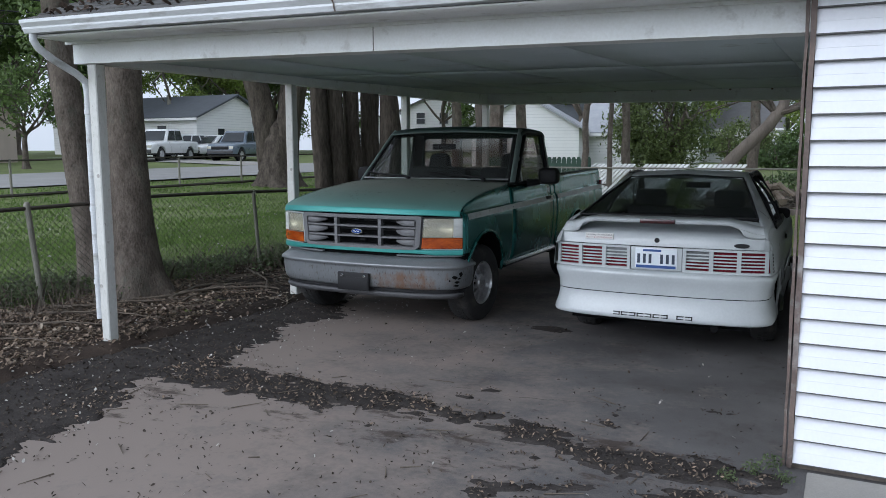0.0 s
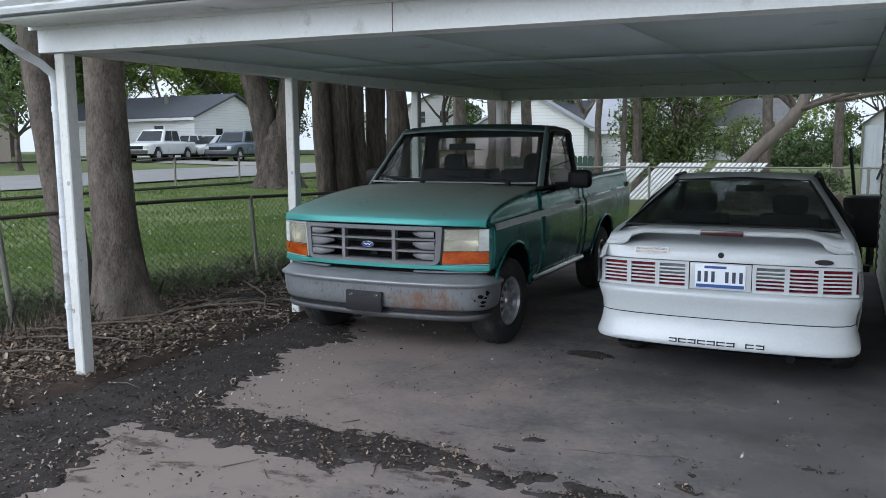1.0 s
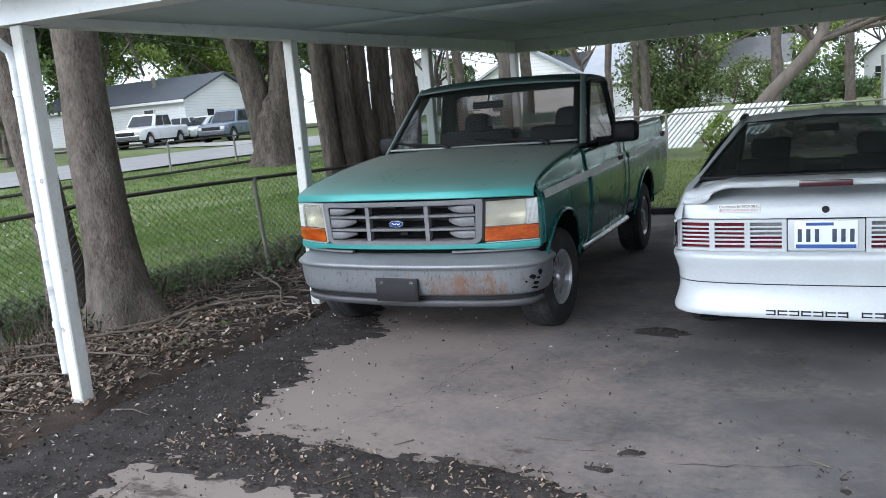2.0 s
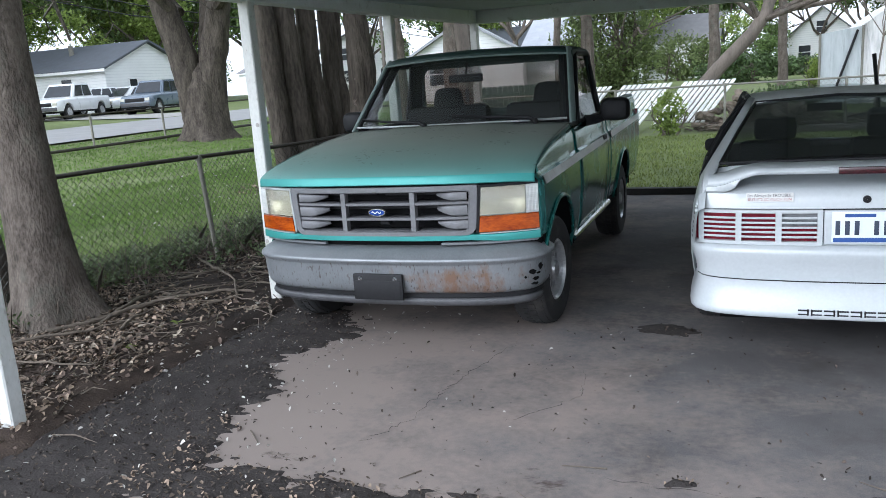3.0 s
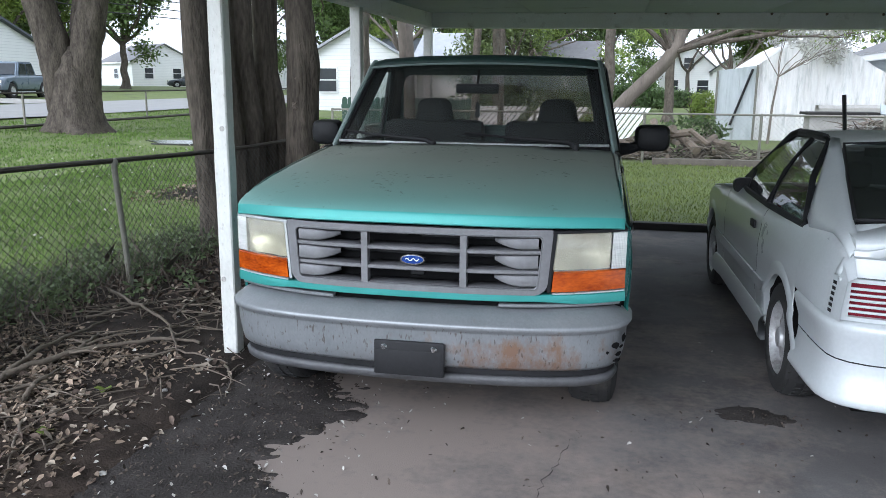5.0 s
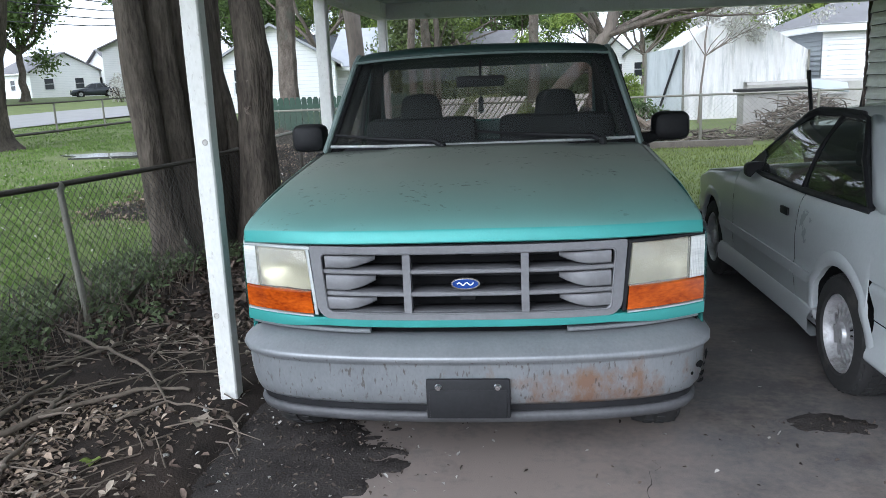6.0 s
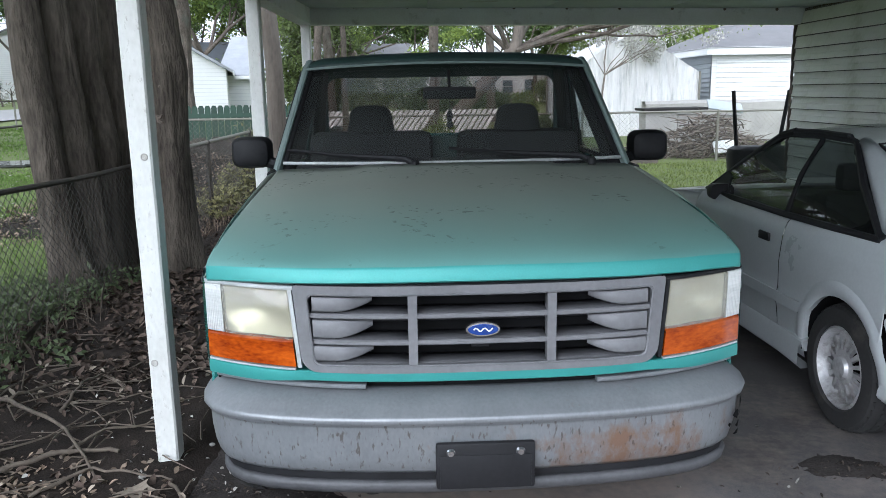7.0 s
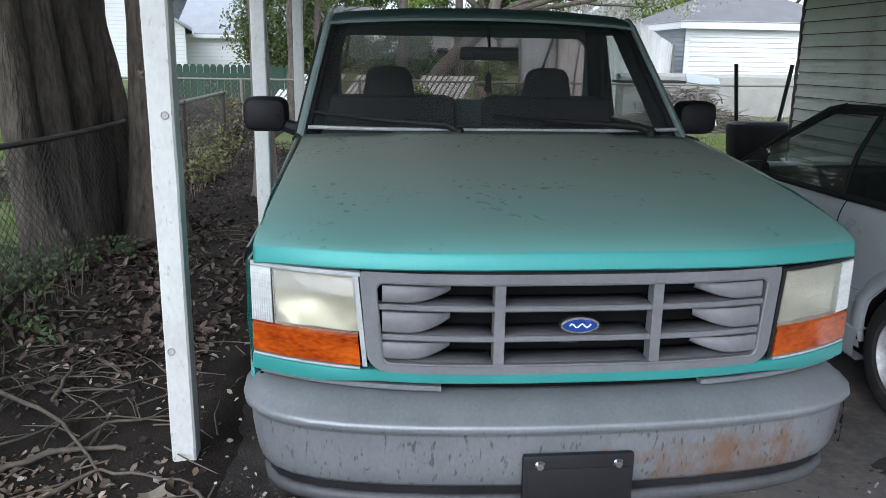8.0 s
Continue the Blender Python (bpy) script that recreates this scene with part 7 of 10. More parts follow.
def trunk_mesh(bm, pts, radii, rng, n=16, rough=0.10, flare=0.0, gap=0.22, ridge=0.0):
    """A trunk with an uneven round, flared into roots at its foot."""
    pts = [Vector(p) for p in pts]
    fine_p, fine_r = [], []
    for i in range(len(pts) - 1):
        m = max(2, int((pts[i + 1] - pts[i]).length / gap))
        for k in range(m):
            f = k / m
            fine_p.append(pts[i].lerp(pts[i + 1], f))
            fine_r.append(radii[i] + (radii[i + 1] - radii[i]) * f)
    fine_p.append(pts[-1])
    fine_r.append(radii[-1])
    rings = tube(bm, fine_p, fine_r, n)
    z0 = fine_p[0].z
    seed = rng.random() * 50
    lobes = rng.integers(4, 6)
    for p, r, ring in zip(fine_p, fine_r, rings):
        h = p.z - z0
        for k, v in enumerate(ring):
            d = v.co - p
            a = k * math.tau / n
            g = 1 + rough * noise.noise(Vector((math.cos(a) * 1.3 + seed, math.sin(a) * 1.3, p.z * 0.8))) + rough * 0.5 * noise.noise(Vector((math.cos(a) * 4, math.sin(a) * 4 + seed, p.z * 2.2)))
            if ridge:
                q = Vector((math.cos(a) * 5.5 + seed, math.sin(a) * 5.5, p.z * 2.6))
                g += ridge * (1 - 2.4 * abs(noise.noise(q))) + ridge * 0.6 * noise.noise(q * 2.7) + ridge * 2.2 * max(0, noise.noise(Vector((math.cos(a) * 1.6, math.sin(a) * 1.6 + seed, p.z * 3.2))) - 0.25)
            g += flare * math.exp(-h / 0.22) * (0.7 + 0.6 * math.cos(lobes * a + seed))
            v.co = p + d * g


def limbs(bm, rng, base, direction, length, r, depth, tips):
    """Branches that fork as they go; tips collects the ends."""
    p, d = Vector(base), Vector(direction).normalized()
    pts, rad = [p.copy()], [r]
    steps = 5
    for k in range(steps):
        d = (d + Vector(rng.normal(size=3)) * 0.16 + Vector((0, 0, 0.04))).normalized()
        p = p + d * length / steps
        pts.append(p.copy())
        rad.append(r * (1 - 0.55 * (k + 1) / steps))
    tube(bm, pts, rad, 7 if depth > 1 else 5)
    if depth > 0:
        for k in range(2 + (rng.random() < 0.6)):
            i = int(rng.integers(2, steps + 1))
            nd = (d + Vector(rng.normal(size=3)) * 0.65).normalized()
            limbs(bm, rng, pts[i], nd, length * (0.55 + 0.2 * rng.random()), rad[i] * 0.65, depth - 1, tips)
    else:
        tips.append(tuple(p))
        tips.append(tuple(pts[3]))


def tree(name, label, at, height_, r, seed, leaf_mat, leaves=2500, leaf_size=0.16, lean=(0, 0), bark=None, fork=0.4, spread=0.5, clump=0.8, depth=2, group="", flare=0.6, n_limbs=6):
    t = thing(name, label, "tree", at, group=group)
    rng = np.random.default_rng(seed)
    bm = bmesh.new()
    top = height_ * fork
    tip_d = Vector((lean[0], lean[1], 1)).normalized()
    pts = [(0, 0, -0.1)]
    rad = [r * 1.12]
    for k in range(1, 6):
        f = k / 5
        pts.append((lean[0] * top * f + 0.03 * height_ * 0.1 * rng.normal(), lean[1] * top * f + 0.003 * height_ * rng.normal(), top * f))
        rad.append(r * (1 - 0.28 * f))
    trunk_mesh(bm, pts, rad, rng, 14, 0.12, flare)
    tips = []
    for k in range(n_limbs):
        a = k * math.tau / n_limbs + rng.random()
        limbs(bm, rng, Vector(pts[-1]) - Vector((0, 0, 0.2 * rng.random() * top * 0.3)), (math.cos(a) * spread, math.sin(a) * spread, 0.75), height_ * (1 - fork) * (0.55 + 0.25 * rng.random()), r * 0.5, depth, tips)
    done("trunk", bm, bark or M_BARK, t)
    if leaves:
        v, f = leaf_cloud(rng, np.array(tips), np.array([clump * 0.6, clump, clump * 1.3]), leaves, leaf_size)
        c = raw_np("crown", v, f, leaf_mat, t)
        c["kind"] = "stuff"
    return t


# ---- chain-link fence beside the driveway ----
def fence_x(y):
    return lerp_at([(2.0, -7.95), (5.2, -7.75), (8.0, -7.22), (9.6, -7.07), (10.9, -7.00), (11.3, -7.04), (13.0, -7.16), (16.5, -7.18)], y)


def chain_link(bm, a, b, z0, z1, pitch, r):
    """Crossing wires from a to b."""
    a, b = Vector(a), Vector(b)
    length = (b - a).length
    h = z1 - z0
    for sg in (1, -1):
        s = -h
        while s < length:
            s0, s1 = (s, s + h) if sg > 0 else (s + h, s)
            p0, p1 = [s0, z0], [s1, z1]
            pts = []
            for q, o in ((p0, p1), (p1, p0)):
                sx, zz = q
                if sx < 0:
                    f = (0 - q[0]) / (o[0] - q[0])
                    sx, zz = 0, q[1] + f * (o[1] - q[1])
                if sx > length:
                    f = (length - q[0]) / (o[0] - q[0])
                    sx, zz = length, q[1] + f * (o[1] - q[1])
                pts.append(a.lerp(b, sx / length) + Vector((0, 0, zz)))
            if (pts[0] - pts[1]).length > 0.02:
                tube(bm, pts, r, 3, caps=False)
            s += pitch
    return bm


fence = thing("chain_link_fence", "old rusty chain-link fence beside the soil bed", "fence")
F_POSTS = [2.4, 5.3, 8.16, 11.0, 13.8, 16.4]
for y in F_POSTS[:3] + F_POSTS[4:]:
    bm = bmesh.new()
    x = fence_x(y)
    tube(bm, [(x + {2.4: 0.1, 5.3: 0.16, 8.16: 0.09}.get(y, 0.0), y, -0.1), (x, y, 1.07)], 0.029 if y != 8.16 else 0.024, 10)
    lathe(bm, [(0.034, 0.0), (0.034, 0.03), (0.02, 0.05), (0.001, 0.055)], 10, Matrix.Translation((x, y, 1.05)))
    done("fence_post", bm, M_FPOST if y < 12 else M_RAIL, fence, "leaning galvanised fence post" if y < 12 else "dark rusty fence post")
bm = bmesh.new()
rail_pts = [(fence_x(y), y, 1.075 + 0.02 * math.sin(y * 1.1) - 0.03 * (y < 6)) for y in np.arange(2.4, 11.3, 0.4)]
tube(bm, rail_pts, 0.021, 8)
done("top_rail", bm, M_RAIL, fence, "dark rusty top rail")
bm = bmesh.new()
tube(bm, [(fence_x(y), y, 1.075) for y in np.arange(11.75, 16.6, 0.6)], 0.023, 8)
done("top_rail", bm, M_FPOST, fence, "dull galvanised top rail")
bm = bmesh.new()
for y0, y1 in zip(F_POSTS, F_POSTS[1:]):
    chain_link(bm, (fence_x(y0), y0, 0), (fence_x(y1), y1, 0), 0.06, 1.06, 0.072, 0.0026)
mesh_ob = done("wire_mesh", bm, M_WIRE, fence, "woven wire mesh", smooth=False)
mesh_ob["kind"] = "stuff"

# ---- near trees ----
t_a = thing("maple_tree", "large grey-barked tree trunk rising behind the carport post", "tree", (-7.09, 6.10, 0.03))
rng = np.random.default_rng(3)
bm = bmesh.new()
trunk_mesh(bm, [(0.02, 0, -0.12), (0.0, 0, 0.25), (-0.04, 0.0, 1.0), (-0.08, 0.02, 2.0), (-0.14, 0.05, 3.4), (-0.1, 0.1, 5.2)], [0.30, 0.245, 0.205, 0.185, 0.18, 0.15], rng, 28, 0.10, 0.75)
done("trunk", bm, M_BARK, t_a, sharp=80)
bm = bmesh.new()
tips_a = []
for k in range(6):
    a = k * 1.05
    limbs(bm, rng, (-0.2, 0.1, 4.9), (math.cos(a) * 0.6, math.sin(a) * 0.6, 0.7), 3.4, 0.09, 2, tips_a)
done("limb", bm, M_BARK, t_a)
v, f = leaf_cloud(rng, np.array(tips_a), np.array([0.5, 0.8, 1.1]), 14000, 0.055)
v, f = above(v, 3.3)
raw_np("crown", v, f, M_FOLIAGE_DK, t_a)["kind"] = "stuff"

t_l = thing("leaning_tree", "brown tree trunk leaning beyond the fence", "tree", (-7.92, 6.12, 0.03))
bm = bmesh.new()
trunk_mesh(bm, [(0.12, 0.05, -0.1), (0.08, 0.03, 0.6), (-0.05, 0.0, 1.5), (-0.16, -0.03, 2.4), (-0.30, -0.06, 4.5)], [0.20, 0.165, 0.16, 0.155, 0.13], rng, 20, 0.10, 0.35)
done("trunk", bm, M_BARK, t_l, sharp=80)
bm = bmesh.new()
tips_l = []
for k in range(5):
    a = 1.9 + k * 0.75
    limbs(bm, rng, (-0.28, -0.06, 4.0), (math.cos(a) * 0.9, math.sin(a) * 0.9, 0.35), 3.0, 0.07, 2, tips_l)
done("limb", bm, M_BARK, t_l)
v, f = leaf_cloud(rng, np.array(tips_l), np.array([0.4, 0.7, 1.0]), 10000, 0.055)
v, f = above(v, 3.1)
raw_np("crown", v, f, M_FOLIAGE_DK, t_l)["kind"] = "stuff"

# a clump of close-grown stems by the fence
STEMS = [(10.15, 0.118, ((-7.36, 0.0), (-7.45, 0.58), (-7.50, 1.19), (-7.55, 1.82), (-7.58, 2.42), (-7.66, 3.6), (-7.9, 6.0))), (10.40, 0.128, ((-7.31, 0.0), (-7.35, 0.55), (-7.37, 1.16), (-7.43, 1.82), (-7.46, 2.45), (-7.52, 3.6), (-7.7, 6.0))),
         (10.70, 0.115, ((-7.28, 0.0), (-7.28, 0.55), (-7.24, 1.14), (-7.33, 1.82), (-7.34, 2.48), (-7.37, 3.6), (-7.5, 6.0))), (11.0, 0.088, ((-7.26, 0.0), (-7.23, 0.6), (-7.21, 1.23), (-7.24, 1.83), (-7.25, 2.51), (-7.27, 3.6), (-7.3, 6.0))),
         (11.2, 0.078, ((-7.28, 0.0), (-7.25, 0.6), (-7.23, 1.22), (-7.24, 1.83), (-7.22, 2.54), (-7.2, 3.6), (-7.1, 6.0))), (10.85, 0.165, ((-6.76, 0.0), (-6.75, 0.5), (-6.73, 1.2), (-6.69, 1.81), (-6.735, 2.49), (-6.70, 3.6), (-6.5, 6.0))),
         (11.12, 0.076, ((-6.97, 0.0), (-7.02, 0.6), (-7.09, 1.22), (-7.20, 1.83), (-7.26, 2.5), (-7.3, 3.6), (-7.35, 6.0)))]
for k, (y, r, way) in enumerate(STEMS):
    x = way[0][0]
    lx, ly = (way[-1][0] - x) / 6, 0.0
    st = thing("tree_stem", "thick grey-brown stem of a multi-stemmed tree" if r > 0.1 else "slim grey-brown stem of a multi-stemmed tree", "tree", (x, y, 0.02), group="stems by the fence")
    bm = bmesh.new()
    grow = [1.75, 1.35, 1.12, 1.04, 0.98, 0.92, 0.72]
    if k == 5:
        grow = [1.5, 1.2, 1.02, 1.04, 0.86, 0.78, 0.65]
    trunk_mesh(bm, [(px - x, 0, pz - (0.1 if i == 0 else 0)) for i, (px, pz) in enumerate(way)], [r * g_ for g_ in grow], np.random.default_rng(k + 20), 44, 0.18, 0.45 if r > 0.1 else 0.2, 0.09, 0.045)
    done("trunk", bm, M_BARK_DK, st, sharp=80)
    bm = bmesh.new()
    tp = []
    rg = np.random.default_rng(k + 70)
    for q in range(3):
        limbs(bm, rg, (lx * 5.6, ly * 4.6, 5.6), (rg.normal() * 0.7, rg.normal() * 0.7, 0.7), 2.8, r * 0.45, 2, tp)
    done("limb", bm, M_BARK, st)
    v, f = leaf_cloud(rg, np.array(tp), np.array([0.4, 0.8, 1.1]), 5000, 0.055)
    v, f = above(v, 3.4)
    raw_np("crown", v, f, M_FOLIAGE, st)["kind"] = "stuff"
    if k == 5:
        for zk, ak in ((2.05, 0.1), (1.72, -0.1), (1.45, -0.3)):
            bm = bmesh.new()
            mm = Matrix.Translation((math.cos(ak - 0.9) * r * 0.92, math.sin(ak - 0.9) * r * 0.92, zk)) @ Matrix.Rotation(ak - 0.9, 4, "Z") @ Matrix.Rotation(radians(90), 4, "Y")
            lathe(bm, [(0.001, 0.002), (0.02, 0.006), (0.035, 0.028), (0.055, 0.024), (0.085, -0.03)], 14, mm)
            for vv in bm.verts:
                vv.co += Vector((noise.noise(vv.co * 25), noise.noise(vv.co * 25 + Vector((3, 0, 0))), noise.noise(vv.co * 25 + Vector((0, 3, 0))))) * 0.02
            done("branch_scar", bm, M_BARK, st, "healed branch scar")

# ---- litter: leaves, twigs, petals, weeds, grass ----
rng = np.random.default_rng(11)
M_CRUMB = surf("dark_leaf_crumb", (0.11, 0.088, 0.072), (0.035, 0.028, 0.024), 14, 0.85, 0.2, island=0.7, spec=0.15)


def litter_leaves(name, n, xr, yr, size, material, label, dens=None, lift=0.02, zf=None):
    xs, ys = rng.uniform(*xr, n), rng.uniform(*yr, n)
    if dens:
        keep = np.array([rng.random() < dens(x, y) for x, y in zip(xs, ys)])
        xs, ys = xs[keep], ys[keep]
    m = len(xs)
    zf = zf or bed_z
    z = np.array([zf(x, y) for x, y in zip(xs, ys)]) + 0.006 + lift * rng.random(m) ** 2
    ang = rng.uniform(0, math.tau, m)
    s = size * (0.5 + 1.0 * rng.random(m))
    tilt = rng.normal(0, 0.45, (m, 2))
    u = np.stack([np.cos(ang), np.sin(ang), tilt[:, 0]], 1)
    w = np.stack([-np.sin(ang), np.cos(ang), tilt[:, 1]], 1)
    c = np.stack([xs, ys, z], 1)
    k = s[:, None]
    curl = (rng.random(m) * 0.5)[:, None] * k * np.array([0, 0, 1])
    pts = [c - u * k, c - u * k * 0.3 + w * k * 0.5 + curl, c + u * k * 0.45 + w * k * 0.38 + curl, c + u * k, c + u * k * 0.45 - w * k * 0.38 + curl, c - u * k * 0.3 - w * k * 0.5 + curl]
    v = np.stack(pts, 1).reshape(-1, 3)
    b = np.arange(m)[:, None] * 6
    f = np.concatenate([b + np.array([[0, 1, 2, 3]]), b + np.array([[0, 3, 4, 5]])])
    ob = raw_np(name, v, f, material)
    return tagged(ob, label, "leaves", kind="stuff")


def d_bed(x, y):
    return (0.18 + 0.82 * max(0, min(1, 0.5 + 1.6 * noise.noise(Vector((x * 1.1, y * 1.1, 4)))))) * step(-5.3, -5.75, x) * step(19.4, 18.0, y) * (1 - 0.85 * math.exp(-((y - 7.15) / 0.5) ** 2) * step(-7.0, -6.2, x))


def d_near(x, y):
    """Thick where leaves have drifted near the fence, thin towards the wheel tracks."""
    return step(-5.45, -6.3, x + 0.35 * noise.noise(Vector((x * 1.5, y * 1.5, 2)))) * step(7.15, 6.5, y + 0.25 * (x + 6.3)) * (0.45 + 0.55 * max(0, min(1, 0.6 + 1.5 * noise.noise(Vector((x * 2, y * 2, 7))))))


litter_leaves("leaf_litter", 30000, (-8.4, -5.35), (-0.8, 19.3), 0.019, M_LEAF_DRY, "brown dead leaves scattered thickly over the soil", d_bed, 0.03)
M_LEAF_PALE = surf("bleached_leaf", (0.34, 0.285, 0.225), (0.20, 0.165, 0.125), 10, 0.8, 0.2, island=0.35)
M_LEAF_OLIVE = surf("russet_brown_leaf", (0.285, 0.215, 0.155), (0.12, 0.088, 0.064), 10, 0.8, 0.2, island=0.55)
litter_leaves("olive_leaf_litter", 22000, (-7.6, -5.3), (2.0, 7.1), 0.017, M_LEAF_OLIVE, "russet-brown leaf scraps covering the soil near the fence", d_near, 0.025)
litter_leaves("pale_leaf_litter", 2000, (-7.6, -5.2), (1.5, 8.5), 0.020, M_LEAF_PALE, "bleached pale leaves among the litter", d_bed, 0.04)
litter_leaves("fallen_leaves", 3600, (-7.5, -5.7), (7.9, 11.6), 0.031, M_LEAF_DRY, "large curled dead leaves under the stems", d_bed, 0.05)
for k, (x, y, s_) in enumerate(((-5.66, 6.62, 0.085), (-5.96, 6.16, 0.05), (-5.90, 5.64, 0.045), (-5.72, 6.05, 0.03))):
    bm = bmesh.new()
    ring = []
    for q in range(15):
        a = q * math.tau / 15
        rr_ = s_ * (1.0 if q % 3 == 0 else 0.62) * (0.9 + 0.2 * rng.random())
        ring.append(bm.verts.new((x + rr_ * math.cos(a), y + rr_ * math.sin(a), max(0, bed_z(x, y)) + 0.018 + 0.012 * math.sin(a * 2 + k))))
    mid = bm.verts.new((x, y, max(0, bed_z(x, y)) + 0.014))
    for q in range(15):
        bm.faces.new((mid, ring[q], ring[(q + 1) % 15]))
    tagged(done("maple_leaf", bm, M_LEAF_PALE if k in (0, 3) else M_FOLIAGE_YL, smooth=False), "pale dead maple leaf lying at the post" if k in (0, 3) else "fresh yellow-green leaf fallen on the litter", "leaf", group="single fallen leaves")


def z_drive(x, y):
    return max(0.0, min(0.012, soil_mask(x, y) * 0.16))


def d_drive(x, y):
    s = soil_mask(x, y)
    return 0.9 if s > 0.02 else (0.6 if s > -0.08 else 0.10 * step(5.5, 3.0, y) + 0.03)


litter_leaves("soil_crumbs", 26000, (-5.5, -0.5), (1.2, 6.8), 0.0085, M_CRUMB, "small crumbs of leaf and bark on the driveway", d_drive, 0.006, z_drive)
M_PETAL = surf("white_petal", (0.52, 0.50, 0.46), (0.32, 0.30, 0.27), 20, 0.7, 0.0, island=0.2)
litter_leaves("soil_debris", 8500, (-4.7, -0.5), (3.1, 5.0), 0.010, M_LEAF_OLIVE, "brown leaf scraps lying in the washed soil", lambda x, y: 0.55 if soil_mask(x, y) > 0.01 else 0.0, 0.008, z_drive)
litter_leaves("petals", 2200, (-6.4, -0.6), (1.5, 8.0), 0.010, M_PETAL, "small pale petals and seeds scattered on the ground", lambda x, y: 0.95 if x < -4.2 - 0.5 * noise.noise(Vector((x, y, 1))) else 0.07, 0.006, lambda x, y: z_drive(x, y) if x > -5.5 else bed_z(x, y))

rng = np.random.default_rng(5)
BRANCHES = [([(-6.78, 5.75), (-6.61, 6.1), (-6.54, 6.35), (-6.45, 6.57), (-6.32, 6.74), (-6.1, 6.93), (-5.85, 6.97)], 0.021, 0.05), ([(-6.45, 6.57), (-6.49, 6.76), (-6.58, 7.01)], 0.018, 0.06),
            ([(-6.55, 6.0), (-6.62, 6.32), (-6.70, 6.79), (-6.71, 7.26)], 0.017, 0.06), ([(-6.25, 5.9), (-6.32, 6.1), (-6.40, 6.46)], 0.015, 0.04), ([(-7.35, 8.1), (-6.61, 7.5), (-6.18, 7.16), (-5.87, 6.74)], 0.013, 0.09),
            ([(-7.5, 7.42), (-7.1, 7.05), (-6.78, 6.78)], 0.009, 0.10), ([(-6.08, 6.58), (-5.89, 6.79), (-5.53, 6.72)], 0.010, 0.04), ([(-6.33, 7.47), (-6.36, 7.8), (-6.30, 8.15)], 0.010, 0.06),
            ([(-6.9, 7.3), (-6.65, 7.66), (-6.44, 8.01)], 0.011, 0.05), ([(-6.1, 6.93), (-5.98, 7.15), (-5.75, 7.28)], 0.009, 0.05), ([(-7.3, 5.2), (-6.9, 5.35), (-6.5, 5.75), (-6.3, 6.25)], 0.014, 0.05),
            ([(-7.0, 4.3), (-6.5, 4.7), (-6.0, 4.85)], 0.012, 0.04), ([(-6.9, 3.5), (-6.3, 4.1), (-5.8, 4.25)], 0.010, 0.04), ([(-6.2, 5.9), (-5.95, 5.5), (-5.75, 5.2)], 0.009, 0.03),
            ([(-7.2, 4.75), (-6.5, 5.15), (-5.9, 5.3)], 0.012, 0.05), ([(-6.7, 6.75), (-6.3, 7.05), (-6.0, 7.5)], 0.008, 0.04), ([(-5.55, 6.72), (-5.42, 6.55), (-5.36, 6.35)], 0.009, 0.02)]
for way, r, lift in BRANCHES:
    bm = bmesh.new()
    way = [Vector((x, y, 0)) for x, y in way]
    pts, rad = [], []
    m = 6 * (len(way) - 1)
    for k in range(m + 1):
        f = k / m
        i = min(int(f * (len(way) - 1)), len(way) - 2)
        p = way[i].lerp(way[i + 1], f * (len(way) - 1) - i)
        x, y = p.x + 0.005 * rng.normal(), p.y + 0.005 * rng.normal()
        pts.append((x, y, max(0.0, bed_z(x, y)) + r * 0.8 + lift * 0.6 * math.sin(math.pi * f) + 0.006 * rng.random()))
        rad.append(r * (1.05 - 0.6 * f) * (0.88 + 0.24 * rng.random()))
    tube(bm, pts, rad, 8)
    for q in range(int(rng.integers(1, 4))):
        i = int(rng.integers(m // 3, m))
        p = Vector(pts[i])
        d = Vector((rng.normal() * 0.16, rng.normal() * 0.16, 0.02))
        tube(bm, [p, p + d * 0.6 + Vector((0, 0, 0.015)), p + d], [rad[i] * 0.6, rad[i] * 0.45, rad[i] * 0.2], 5)
    tagged(done("fallen_branch", bm, M_TWIG, sharp=80), "crooked dry branch lying on the leaf litter" if r > 0.016 else "thin dry fallen branch on the litter", "branch", group="fallen branches")
v_all, f_all, off = [], [], 0
bm = bmesh.new()
for k in range(360):
    x, y = (rng.uniform(-7.9, -5.4), rng.uniform(1.5, 11.5)) if k % 2 else (rng.uniform(-7.2, -5.7), rng.uniform(4.6, 8.2))
    a, ln = rng.uniform(0, math.tau), rng.uniform(0.08, 0.5)
    d = Vector((math.cos(a), math.sin(a), 0)) * ln
    p = Vector((x, y, max(0, bed_z(x, y)) + 0.012))
    tube(bm, [p, p + d * 0.5 + Vector((rng.normal() * 0.02, rng.normal() * 0.02, 0.02)), p + d + Vector((0, 0, 0.01))], [0.005, 0.004, 0.002], 4, caps=False)
for k in range(50):
    x, y = rng.uniform(-4.8, -1.0), rng.uniform(1.5, 5.0)
    a, ln = rng.uniform(0, math.tau), rng.uniform(0.05, 0.2)
    p = Vector((x, y, z_drive(x, y) + 0.004))
    tube(bm, [p, p + Vector((math.cos(a), math.sin(a), 0.02)) * ln], [0.004, 0.002], 4, caps=False)
tagged(done("twigs", bm, M_TWIG, smooth=False), "thin dry twigs scattered over soil and asphalt", "twigs", kind="stuff")


